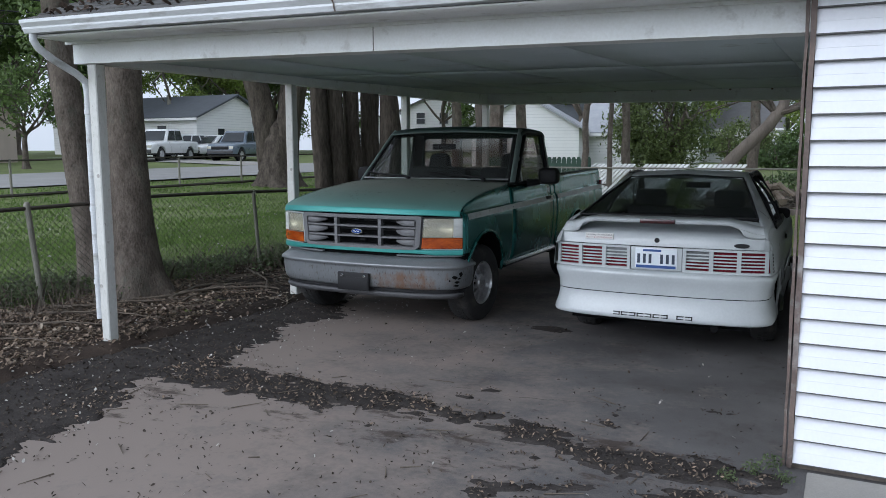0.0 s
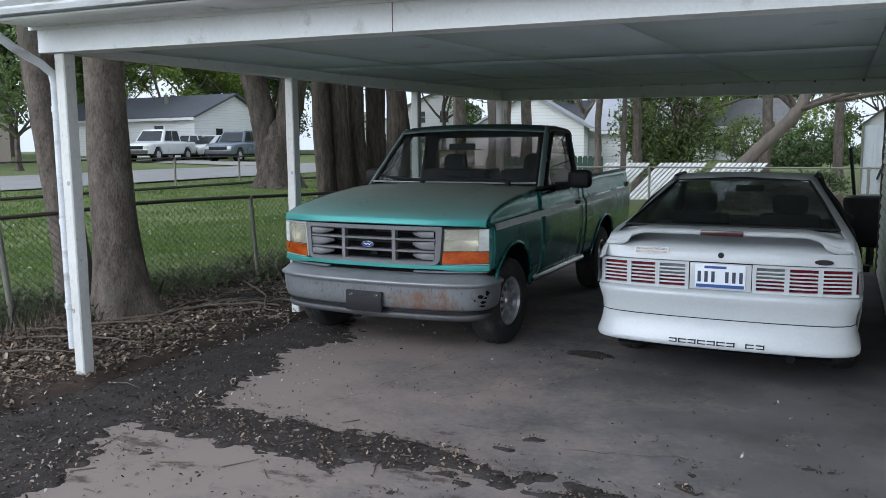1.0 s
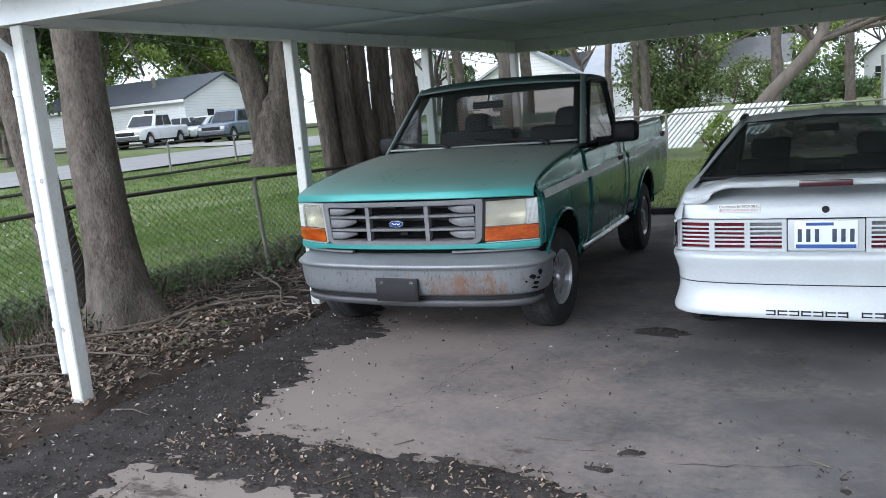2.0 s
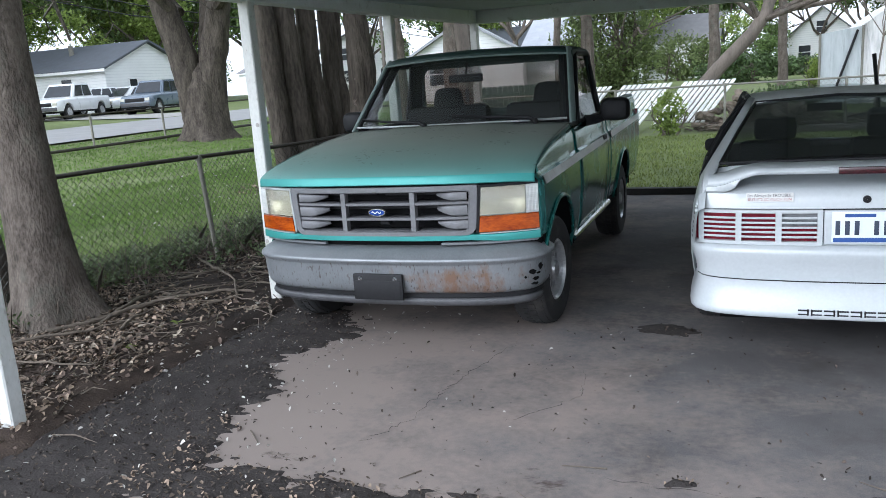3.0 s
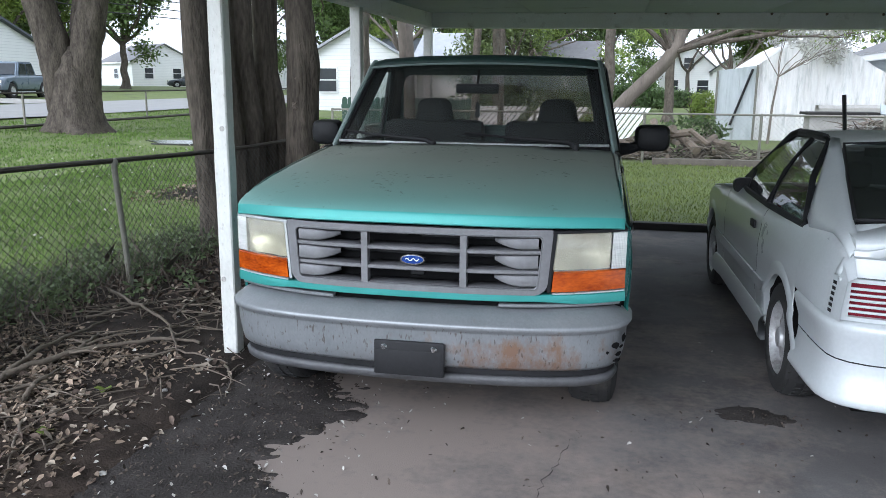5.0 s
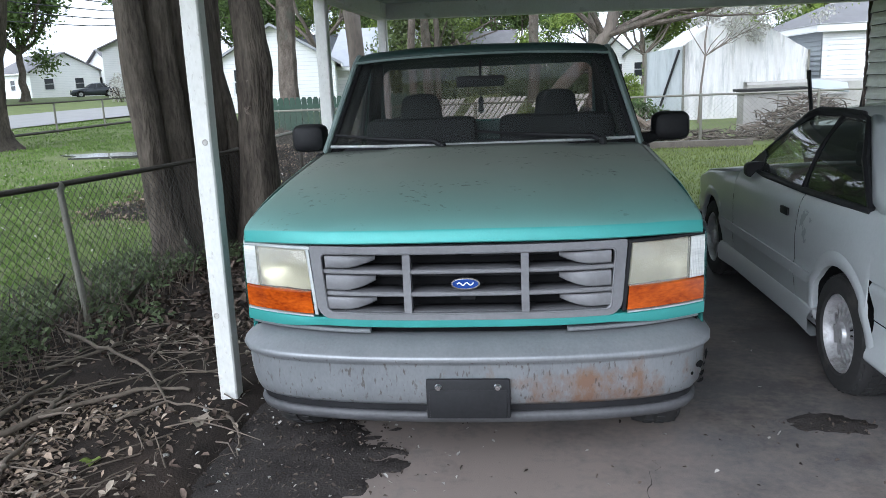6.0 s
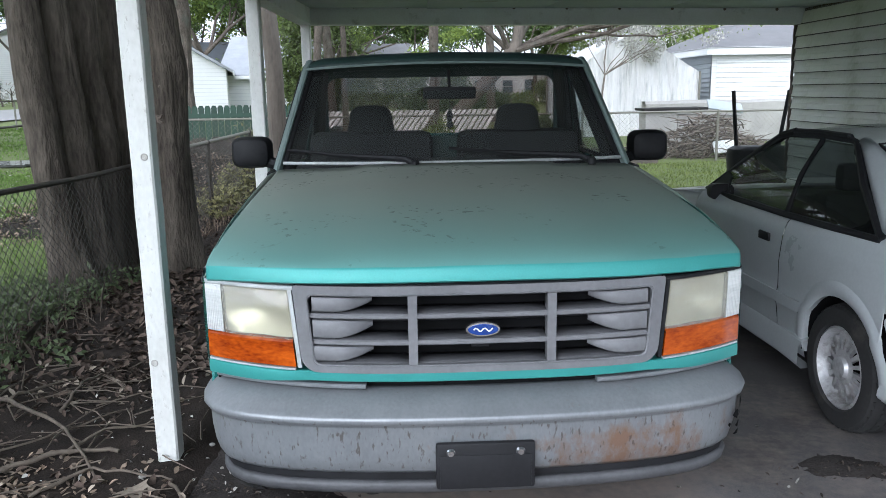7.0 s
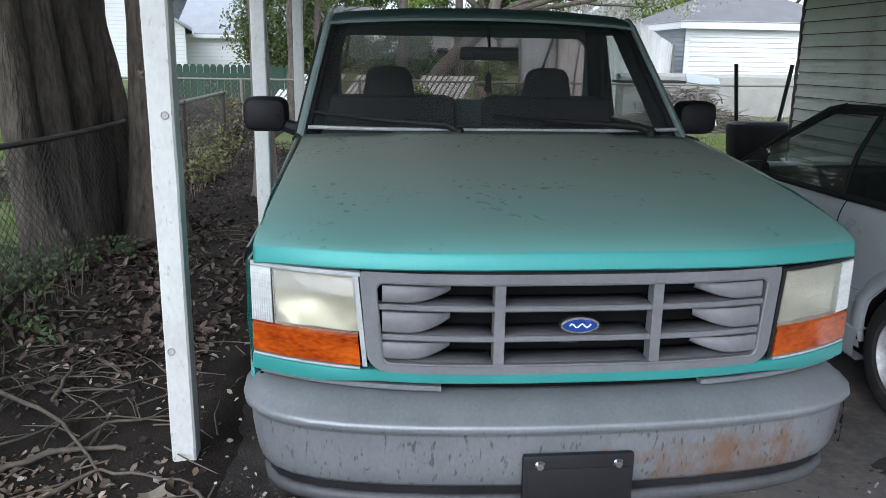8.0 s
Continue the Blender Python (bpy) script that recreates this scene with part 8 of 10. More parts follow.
def blades(name, n, xr, yr, h, wide, material, label, dens=None, zf=None, category="grass"):
    xs, ys = rng.uniform(*xr, n), rng.uniform(*yr, n)
    if dens:
        keep = np.array([rng.random() < dens(x, y) for x, y in zip(xs, ys)])
        xs, ys = xs[keep], ys[keep]
    m = len(xs)
    zf = zf or ground_z
    z = np.array([zf(x, y) for x, y in zip(xs, ys)]) - 0.01
    a = rng.uniform(0, math.tau, m)
    hh = h * (0.45 + 0.9 * rng.random(m))
    lean = rng.normal(0, 0.35, (m, 2)) * hh[:, None]
    w = wide * (0.6 + 0.8 * rng.random(m))
    c = np.stack([xs, ys, z], 1)
    d = np.stack([np.cos(a), np.sin(a), np.zeros(m)], 1) * w[:, None]
    mid = c + np.stack([lean[:, 0] * 0.35, lean[:, 1] * 0.35, hh * 0.6], 1)
    tip = c + np.stack([lean[:, 0], lean[:, 1], hh], 1)
    v = np.stack([c - d, c + d, mid + d * 0.7, tip, mid - d * 0.7], 1).reshape(-1, 3)
    f = np.arange(m * 5).reshape(-1, 5)
    return tagged(raw_np(name, v, f, material), label, category, kind="stuff")


def d_lawn(x, y):
    edge = step(-7.15, -7.7, x + (0.9 if y > 11 else 0.0) * step(11, 12, y) + 0.3 * noise.noise(Vector((x, y, 8))))
    return edge * (0.35 + 0.65 * max(0, min(1, 0.6 + 1.2 * noise.noise(Vector((x * 0.5, y * 0.5, 6))))))


blades("grass", 110000, (-13.0, -7.1), (3.0, 20.0), 0.058, 0.005, M_GRASS, "green unmown lawn grass beyond the fence", d_lawn)
blades("far_grass", 90000, (-22.5, -12.5), (5.0, 36.0), 0.055, 0.013, M_GRASS, "green mown lawn grass further off", lambda x, y: 0.0 if ((x + 14.5) / 1.7) ** 2 + ((y - 21.9) / 1.3) ** 2 < 1 else 0.6 + 0.8 * noise.noise(Vector((x * 0.45, y * 0.45, 3))))
blades("back_grass", 40000, (-5.5, 3.0), (12.5, 20.4), 0.05, 0.006, M_GRASS_YL, "green lawn grass behind the carport")
blades("tall_weeds", 900, (-7.6, -6.9), (12.5, 17.5), 0.16, 0.006, M_LEAF_OLIVE, "dry olive-brown weeds along the fence", zf=lambda x, y: 0.02)
v, f = leaf_cloud(rng, np.array([(fence_x(y) - 0.35 + 0.5 * rng.normal() * 0.6, y, 0.10 + 0.10 * rng.random()) for y in rng.uniform(3.0, 10.5, 420)]), np.array([0.08, 0.14, 0.2]), 15000, 0.027, 0.3)
v[:, 2] = np.maximum(v[:, 2], 0.03)
tagged(raw_np("ground_cover", v, f, M_WEED), "dull green ground cover growing through the fence", "weeds", kind="stuff")
blades("dry_stalks", 1500, (-8.1, -6.8), (3.4, 9.6), 0.30, 0.0028, M_TWIG, "dry brown stalks standing along the fence", zf=lambda x, y: 0.03, category="stalks")
v, f = leaf_cloud(rng, np.array([(-0.60, 4.12, 0.05), (-0.52, 4.2, 0.06), (-0.70, 4.0, 0.03), (-0.45, 4.05, 0.05)]), 0.055, 420, 0.010, 0.3)
v[:, 2] = np.maximum(v[:, 2], 0.01)
tagged(raw_np("corner_weed", v, f, M_WEED), "small green weed at the garage corner", "weed", kind="stuff")
litter_leaves("lawn_flowers", 700, (-16, -7.8), (4, 24), 0.02, M_PETAL, "small white flowers and petals in the lawn", None, 0.05, lambda x, y: ground_z(x, y) + 0.05)
# leaves caught on the roof edge
litter_leaves("roof_leaves", 900, (-5.8, -0.5), (4.08, 5.2), 0.03, M_LEAF_DRY, "dead leaves lying on the roof shingles", None, 0.02, roof_z)
# small stones at the edge of the bed
for k in range(9):
    bm = bmesh.new()
    x, y = rng.uniform(-5.9, -5.3), rng.uniform(2.5, 7.6)
    r = rng.uniform(0.010, 0.024)
    bmesh.ops.create_icosphere(bm, subdivisions=2, radius=r, matrix=Matrix.Translation((x, y, max(0, bed_z(x, y)) + r * 0.35)) @ Matrix.Diagonal((1, 0.8, 0.6, 1)))
    for vv in bm.verts:
        vv.co += Vector((noise.noise(vv.co * 40), noise.noise(vv.co * 40 + Vector((5, 0, 0))), 0)) * r * 0.35
    tagged(done("stone", bm, M_CONC), "small pale stone lying on the soil", "stone", group="stones on the soil")

# cracks in the asphalt: narrow dark grooves filled with grit
def crack(pts, w):
    bm = bmesh.new()
    rg = np.random.default_rng(len(pts) * 7)
    fine_p = []
    for (xa, ya), (xb, yb) in zip(pts, pts[1:]):
        for k in range(12):
            f = k / 12
            fine_p.append((xa + (xb - xa) * f + rg.normal() * 0.012, ya + (yb - ya) * f + rg.normal() * 0.012))
    rows = []
    for i, (x, y) in enumerate(fine_p):
        ww = w * (0.3 + 0.9 * rg.random()) * math.sin(math.pi * (i + 0.5) / len(fine_p)) ** 0.4
        rows.append([(x - ww * 0.6, y + ww * 0.6, 0.0045), (x + ww * 0.6, y - ww * 0.6, 0.0045)])
    sheet(bm, rows)
    tagged(done("crack", bm, M_SOIL_WASH, smooth=False), "narrow dark crack in the asphalt", "crack", kind="structure")


crack([(-3.80, 4.85), (-3.675, 5.13), (-3.62, 5.6), (-3.54, 6.07), (-3.45, 6.4)], 0.0035)
crack([(-2.7, 4.8), (-2.1, 4.75), (-1.4, 4.95)], 0.004)
crack([(-3.2, 5.2), (-2.9, 5.6), (-2.95, 6.0)], 0.003)

# ---- behind the carport: wheelbarrow stood on its nose, back fence, planks, logs ----
wb = thing("wheelbarrow", "black wheelbarrow stood upright with its handles in the air", "wheelbarrow", (-0.50, 12.75, 0))
bm = bmesh.new()
rows = []
for z, w, d in ((0.30, 0.20, 0.10), (0.36, 0.24, 0.16), (0.66, 0.33, 0.20), (0.90, 0.36, 0.17), (0.955, 0.345, 0.15), (0.985, 0.30, 0.11)):
    rows.append([(w * math.copysign(abs(math.cos(a)) ** 0.5, math.cos(a)), -0.05 + d * math.copysign(abs(math.sin(a)) ** 0.5, math.sin(a)), z) for a in np.linspace(0, math.tau, 25)])
vs = sheet(bm, rows)
bm.faces.new(vs[0][:-1])
bm.faces.new(vs[-1][:-1])
done("tray", bm, M_BLACK, wb, "black tray")
for u, tip in ((-0.2, -0.30), (0.26, 0.36)):
    bm = bmesh.new()
    tube(bm, [(u * 0.5, 0.1, 0.12), (u, 0.08, 0.8), (tip, 0.05, 1.62)], [0.02, 0.022, 0.024], 8)
    done("handle", bm, M_BLACK, wb)
bm = bmesh.new()
lathe(bm, [(0.06, -0.04), (0.17, -0.045), (0.19, 0.0), (0.17, 0.045), (0.06, 0.04)], 20, Matrix.Translation((0, 0.05, 0.19)) @ Matrix.Rotation(radians(90), 4, "Y"))
done("wheel", bm, M_RUBBER, wb)

bf = thing("back_fence", "grey chain-link fence across the back of the yard", "fence", (0, 20.65, 0))
BF = [-10.0, -7.6, -5.2, -2.8, -0.39, 2.0, 4.4, 6.8]
for x in BF:
    bm = bmesh.new()
    tube(bm, [(x, 0, -0.1), (x, 0, 1.18)], 0.03, 8)
    done("fence_post", bm, M_FPOST, bf)
bm = bmesh.new()
tube(bm, [(BF[0], 0, 1.15), (BF[-1], 0, 1.15)], 0.022, 8)
done("top_rail", bm, M_FPOST, bf)
bm = bmesh.new()
chain_link(bm, (BF[0], 0, 0), (BF[-1], 0, 0), 0.08, 1.14, 0.10, 0.0019)
done("wire_mesh", bm, M_FPOST, bf, smooth=False)["kind"] = "stuff"

for k in range(34):
    x = -6.6 + k * 0.1225
    if k in (10, 11, 22, 23):
        continue
    bm = bmesh.new()
    a, b = Vector((x - 0.76, 21.25, 0.31)), Vector((x - 0.1, 22.3, 1.22))
    n_ = (b - a).normalized()
    s_ = Vector((1, 0.2, 0)).normalized() * 0.042
    up = s_.cross(n_).normalized() * 0.02
    rows = [[p - s_ - up, p + s_ - up, p + s_ + up, p - s_ + up, p - s_ - up] for p in (a, a.lerp(b, 0.5), b)]
    vs = sheet(bm, rows)
    bm.faces.new(vs[0][:-1])
    bm.faces.new(vs[-1][:-1])
    tagged(done("plank", bm, M_PLANK, smooth=False), "white painted plank leaning behind the back fence", "plank", group="leaning planks")

rng = np.random.default_rng(9)
M_LOG = surf("split_log", (0.21, 0.165, 0.125), (0.09, 0.07, 0.055), 7, 0.85, 0.5, rand=0.35)
for k in range(46):
    bm = bmesh.new()
    r = rng.uniform(0.05, 0.10)
    ln = rng.uniform(0.35, 0.6)
    x = rng.uniform(-3.5, -0.9)
    lim = 0.55 * (1 - abs((x + 2.2) / 1.5) ** 2) + 0.12
    z = 0.08 + r + rng.random() * max(0.05, lim)
    y = 21.5 + rng.uniform(-0.35, 0.5)
    mm = Matrix.Translation((x, y, z)) @ Euler((rng.normal() * 0.35, radians(90) + rng.normal() * 0.35, rng.uniform(0, 3.1))).to_matrix().to_4x4()
    lathe(bm, [(0.001, -ln / 2), (r, -ln / 2), (r * 0.95, 0), (r, ln / 2), (0.001, ln / 2)], 7, mm)
    tagged(done("log", bm, M_LOG), "split firewood log in a loose heap", "log", group="firewood heap")
M_BRUSH = surf("weathered_brushwood", (0.21, 0.175, 0.145), (0.07, 0.056, 0.046), 6, 0.9, 0.3, island=0.6)
bm = bmesh.new()
for k in range(1500):
    x = rng.uniform(-3.6, 4.6) if k % 3 else rng.normal() * 0.7 + 2.1
    top = 0.25 + 0.75 * math.exp(-((x - 2.1) / 0.9) ** 2) + 0.2 * math.exp(-((x + 1.2) / 0.8) ** 2)
    p = Vector((x, 21.6 + rng.normal() * 0.3, 0.02 + top * rng.random() ** 1.3))
    d = Vector((rng.normal() * 0.28, rng.normal() * 0.15, rng.uniform(-0.12, 0.22)))
    tube(bm, [p, p + d * 0.5 + Vector((rng.normal() * 0.03, 0, 0.03)), p + d], [0.016, 0.012, 0.005], 4, caps=False)
tagged(done("brushwood", bm, M_BRUSH, smooth=False), "grey-brown heap of cut brushwood behind the fence", "brushwood", kind="stuff")
for k, (x0, x1, z0, z1, y) in enumerate(((0.98, 1.75, 0.0, 1.10, 22.6), (1.78, 2.5, 0.0, 1.02, 22.65), (2.55, 3.35, 0.0, 1.0, 22.6))):
    bm = bmesh.new()
    box(bm, x0, x1, y, y + 0.6, z0, z1, 0.02)
    tagged(done("storage_box", bm, M_STONEWALL), "pale weathered box standing behind the brushwood", "box", group="weathered boxes")
bm = bmesh.new()
box(bm, 0.9, 2.45, 22.45, 23.3, 1.11, 1.17, 0.01, Matrix.Rotation(radians(-0.5), 4, "Y"))
tagged(done("flat_lid", bm, M_TIE), "flat dark panel lying over the weathered boxes", "panel")
bm = bmesh.new()
box(bm, -0.42, 0.42, -0.02, 0.02, -0.16, 0.16, 0.006, Matrix.Translation((2.85, 22.5, 1.2)) @ Euler((radians(-50), radians(8), 0)).to_matrix().to_4x4())
tagged(done("loose_panel", bm, M_HGREY), "grey panel leaning on the weathered boxes", "panel")
bm = bmesh.new()
box(bm, -0.27, 0.27, -0.02, 0.02, -0.14, 0.14, 0.006, Matrix.Translation((2.35, 21.05, 0.36)) @ Euler((radians(-25), radians(-6), 0)).to_matrix().to_4x4())
tagged(done("white_board", bm, M_PLANK), "small white board lying in the brushwood", "board")
bm = bmesh.new()
box(bm, -2.6, 0.6, 20.2, 20.38, 0.0, 0.22, 0.02)
tagged(done("timber_beam", bm, M_OLDWOOD), "weathered timber beam lying along the back fence", "timber")
bm = bmesh.new()
sheet(bm, [[(x, y, z + 0.04 * noise.noise(Vector((x, 0, z)))) for y, z in ((25.9, 0.0), (25.88, 1.22), (25.98, 1.30), (26.3, 1.30), (26.3, 0.0))] for x in np.linspace(1.9, 12, 18)])
tagged(done("low_wall", bm, M_STONEWALL), "pale weathered low wall behind the brushwood", "wall", kind="structure")

# green board fence
gf = thing("green_fence", "dark green painted board fence with notched tops", "fence", (-10.2, 21.9, 0.0))
for k in range(24):
    bm = bmesh.new()
    x = k * 0.145
    prism(bm, [(x, 0), (x + 0.132, 0), (x + 0.132, 1.36), (x + 0.10, 1.42), (x + 0.032, 1.42), (x, 1.36)], "y", 0, 0.02)
    done("board", bm, M_GREENFENCE, gf, smooth=False)
for z in (0.35, 1.15):
    bm = bmesh.new()
    box(bm, 0, 3.47, -0.05, -0.002, z, z + 0.09)
    done("rail", bm, M_GREENFENCE, gf)

# old low boards before the green fence, and a leafy bank at their foot
lf = thing("low_board_fence", "low dark weathered board fence before the green fence", "fence", (-10.6, 21.6, 0.0))
rg = np.random.default_rng(31)
M_OLDBOARD = surf("dark_weathered_board", (0.105, 0.085, 0.07), (0.045, 0.037, 0.03), 4, 0.88, 0.5, rand=0.35, stretch=(2, 2, 0.4))
for k in range(30):
    bm = bmesh.new()
    x, top = k * 0.148, 0.66 + 0.10 * rg.random()
    prism(bm, [(x, 0), (x + 0.138, 0), (x + 0.138, top), (x, top - 0.02 * rg.random())], "y", 0.006 * rg.random(), 0.024)
    done("board", bm, M_OLDBOARD, lf, smooth=False)
bm = bmesh.new()
box(bm, 0, 4.44, -0.05, -0.002, 0.44, 0.53)
done("rail", bm, M_OLDBOARD, lf)


def bank_z(x, y):
    m = step(-11.0, -9.6, x) * step(-6.6, -7.4, x) * step(12.0, 13.6, y)
    return max(ground_z(x, y), height(x, y)) - 0.05 + m * (0.09 + 0.20 * step(15.5, 21.0, y)) + 0.02 * m * noise.noise(Vector((x * 2.2, y * 2.2, 5)))


bm = bmesh.new()
sheet(bm, [[(x, y, bank_z(x, y)) for y in np.linspace(11.9, 21.58, 50)] for x in np.linspace(-11.0, -6.6, 30)])
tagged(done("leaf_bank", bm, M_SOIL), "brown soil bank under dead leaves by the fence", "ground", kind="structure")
rng = np.random.default_rng(19)
litter_leaves("bank_leaves", 7000, (-10.6, -6.9), (12.4, 21.4), 0.030, M_LEAF_OLIVE, "olive-brown dead leaves lying on the bank", lambda x, y: 0.35 + 0.9 * noise.noise(Vector((x * 1.4, y * 1.4, 2))) + 0.25, 0.05, bank_z)

# white tarpaulin shelter
sh = thing("tarpaulin_shelter", "white tarpaulin storage shelter with wrinkled sides", "shelter")
bm = bmesh.new()
XL, XR, YF, YB, EA, PK = 0.72, 4.42, 28.9, 34.5, 2.42, 3.38


def roof_at(f):
    return lerp_at([(0, EA), (0.22, 2.98), (0.45, PK), (0.75, 2.72), (1, 2.14)], f)


n = 90
front = []
for j in range(19):
    g = j / 18
    row = []
    for i in range(n + 1):
        f = i / n
        row.append((XL + (XR - XL) * f, YF + 0.10 * noise.noise(Vector((f * 14, g * 1.5, 0))) + 0.12 * abs(noise.noise(Vector((f * 26 + g * 2, g * 1.2, 3)))) + 0.03 * noise.noise(Vector((f * 60, g * 3, 3))), roof_at(f) * g))
    front.append(row)
sheet(bm, front)
roof_rows = []
for y in np.linspace(YF, YB, 9):
    row = [(XL, y, 0.0)] + [(XL + (XR - XL) * i / n, y, roof_at(i / n) + 0.03 * math.sin(y * 3.4) * (0 < i < n)) for i in range(n + 1)] + [(XR, y, 0.0)]
    roof_rows.append(row)
sheet(bm, roof_rows)
done("cover", bm, M_TARP, sh, sharp=60)
bm = bmesh.new()
rows = []
for i in range(13):
    x = XL - 1.15 * (1 - i / 12)
    rows.append([(x, YF - 0.1 + 0.05 * noise.noise(Vector((x * 6, z, 0))), z) for z in (0, 0.7, 1.4, 2.25 + 0.15 * i / 12)] + [(x, YF + 2.5, 2.25 + 0.15 * i / 12)])
sheet(bm, rows)
done("side_flap", bm, M_TARP_OLD, sh, "sagging side flap")
for x, zz in ((XL, EA), (XR, 2.14), (XL - 1.15, 2.25)):
    bm = bmesh.new()
    tube(bm, [(x, YF - 0.12, 0), (x, YF - 0.12, zz)], 0.035, 8)
    done("pole", bm, M_FPOST, sh)
bm = bmesh.new()
tube(bm, [(XL - 0.7, YF - 0.18, 0.6), (XL - 0.15, YF - 0.18, 2.3)], 0.04, 6)
done("brace", bm, M_BLACK, sh)


# ---- houses ----
def window(parent, x, y, z, w, h, axis="y", sgn=-1):
    win = thing("window", "", "")
    win.parent = parent
    win.location = (x, y, z)
    win.rotation_euler = (0, 0, 0 if axis == "y" else radians(90 if sgn > 0 else -90))
    fl = 1 if (axis == "x" or sgn < 0) else -1
    bm = bmesh.new()
    for x0, x1, z0, z1 in ((-w / 2 - 0.08, -w / 2, -h / 2, h / 2), (w / 2, w / 2 + 0.08, -h / 2, h / 2), (-w / 2 - 0.08, w / 2 + 0.08, h / 2, h / 2 + 0.09), (-w / 2 - 0.1, w / 2 + 0.1, -h / 2 - 0.09, -h / 2), (-w / 2, w / 2, -0.03, 0.03)):
        box(bm, x0, x1, -0.05 if fl > 0 else -0.02, 0.02 if fl > 0 else 0.05, z0, z1)
    done("window_frame", bm, M_HWHITE, win, smooth=False)
    bm = bmesh.new()
    box(bm, -w / 2, w / 2, -0.022, 0.012, -h / 2, h / 2)
    done("pane", bm, M_DARKGLASS, win, smooth=False)


def house(label, at, rz, w, d, h, rise, wall_mat, roof_mat, wins=(), ridge="x", over=0.35, group=""):
    """A gabled house; wins: (side, along, height, width, tall), sides f(ront), b(ack), l(eft), r(ight)."""
    t = thing("house", label, "house", at, rz, group)
    bm = bmesh.new()
    z0 = -0.6
    if ridge == "x":
        prism(bm, [(-d / 2, z0), (d / 2, z0), (d / 2, h), (0, h + rise), (-d / 2, h)], "x", -w / 2, w / 2)
    else:
        prism(bm, [(-w / 2, z0), (w / 2, z0), (w / 2, h), (0, h + rise), (-w / 2, h)], "y", -d / 2, d / 2)
    done("wall", bm, wall_mat, t, smooth=False)
    half, length = (d / 2, w) if ridge == "x" else (w / 2, d)
    k = rise / half
    for sg in (1, -1):
        bm = bmesh.new()
        prof = [(0, h + rise + 0.02), (0, h + rise + 0.16), (sg * (half + over), h - over * k + 0.16), (sg * (half + over), h - over * k + 0.02)]
        prism(bm, prof, ridge, -length / 2 - over, length / 2 + over)
        done("roof", bm, roof_mat, t, smooth=False)
        bm = bmesh.new()
        if ridge == "x":
            box(bm, -length / 2 - over, length / 2 + over, sg * (half + over) - 0.02, sg * (half + over) + 0.03, h - over * k - 0.08, h - over * k + 0.10)
        else:
            box(bm, sg * (half + over) - 0.02, sg * (half + over) + 0.03, -length / 2 - over, length / 2 + over, h - over * k - 0.08, h - over * k + 0.10)
        done("eave_trim", bm, M_HWHITE, t, smooth=False)
    for side, al, hz, ww, hh in wins:
        if side == "f":
            window(t, al, -d / 2, hz, ww, hh)
        elif side == "b":
            window(t, al, d / 2, hz, ww, hh, "y", 1)
        elif side == "r":
            window(t, w / 2, al, hz, ww, hh, "x", 1)
        else:
            window(t, -w / 2, al, hz, ww, hh, "x", -1)
    return t


def at_ground(x, y):
    return (x, y, height(x, y))


# white bungalow across the street: gable towards the road
hA = house("white bungalow with dark grey roof across the street", at_ground(-48.4, 45.8), 0, 15.0, 8.0, 2.7, 1.65, M_HWHITE, M_ROOF, (("f", 4.2, 1.7, 0.9, 0.9), ("f", -2.0, 1.7, 1.0, 0.9), ("r", -1.6, 1.4, 0.7, 1.1)))
bm = bmesh.new()
tube(bm, [(2.5, -1.6, 3.4), (2.5, -1.6, 4.5)], 0.16, 10)
done("vent_pipe", bm, M_FPOST, hA)
house("tan house with pale roof at the end of the street", at_ground(-46, 22.0), 20, 14, 8, 2.6, 1.5, M_HTAN, M_ROOF_L, (("r", -1.5, 1.5, 1.2, 1.2), ("f", -3, 1.5, 1.4, 1.2), ("f", 3, 1.5, 1.4, 1.2), ("r", 2, 1.2, 0.9, 2.0)))
house("white bungalow with pale roof and dark windows", at_ground(-61.5, 94.0), -35, 10, 8, 2.9, 2.0, M_HWHITE, M_ROOF_L, (("r", -2, 1.5, 1.0, 1.2), ("r", 1.5, 1.5, 1.0, 1.2), ("f", 0, 1.5, 1.2, 1.1), ("f", 3.2, 1.4, 1.0, 1.9)))
house("white cottage beside a street tree", at_ground(-53.0, 98.0), -32, 8, 8, 2.9, 2.4, M_HWHITE, M_ROOF_L, (("r", -2, 1.5, 1.1, 1.3), ("f", -2.2, 1.5, 0.9, 1.3), ("f", 2.2, 1.5, 0.9, 1.3), ("f", 0, 1.2, 0.9, 2.0)), "y")
house("white two-storey house with grey roof", at_ground(-45.7, 89), 20, 9, 8, 5.0, 2.0, M_HWHITE, M_ROOF_L, (("f", -2.2, 1.5, 1.0, 1.3), ("f", 2.2, 1.5, 1.0, 1.3), ("f", -2.2, 4.0, 1.0, 1.3), ("f", 0.6, 4.0, 1.0, 1.3), ("f", 2.8, 4.0, 1.0, 1.3), ("r", 0, 4.0, 1.0, 1.3)), "y")
house("white gabled house behind the back yards", at_ground(-18.1, 48), 12, 6.3, 9, 2.45, 1.85, M_HWHITE, M_ROOF_GREY, (("f", -1.5, 1.6, 1.0, 1.2), ("r", 0, 1.6, 1.0, 1.2)), "y")
house("white low house with a light grey roof behind the back yards", at_ground(-12.1, 51.6), 0, 5.8, 8, 2.35, 2.1, M_HWHITE, M_ROOF_GREY, (("f", 1.0, 1.3, 1.2, 0.9),))
shed = house("low white shed with a pale flat-pitched roof", at_ground(-16.6, 60), 6, 4.4, 4.0, 2.2, 0.6, M_HWHITE, M_ROOF_L, (), "x", 0.2)
bm = bmesh.new()
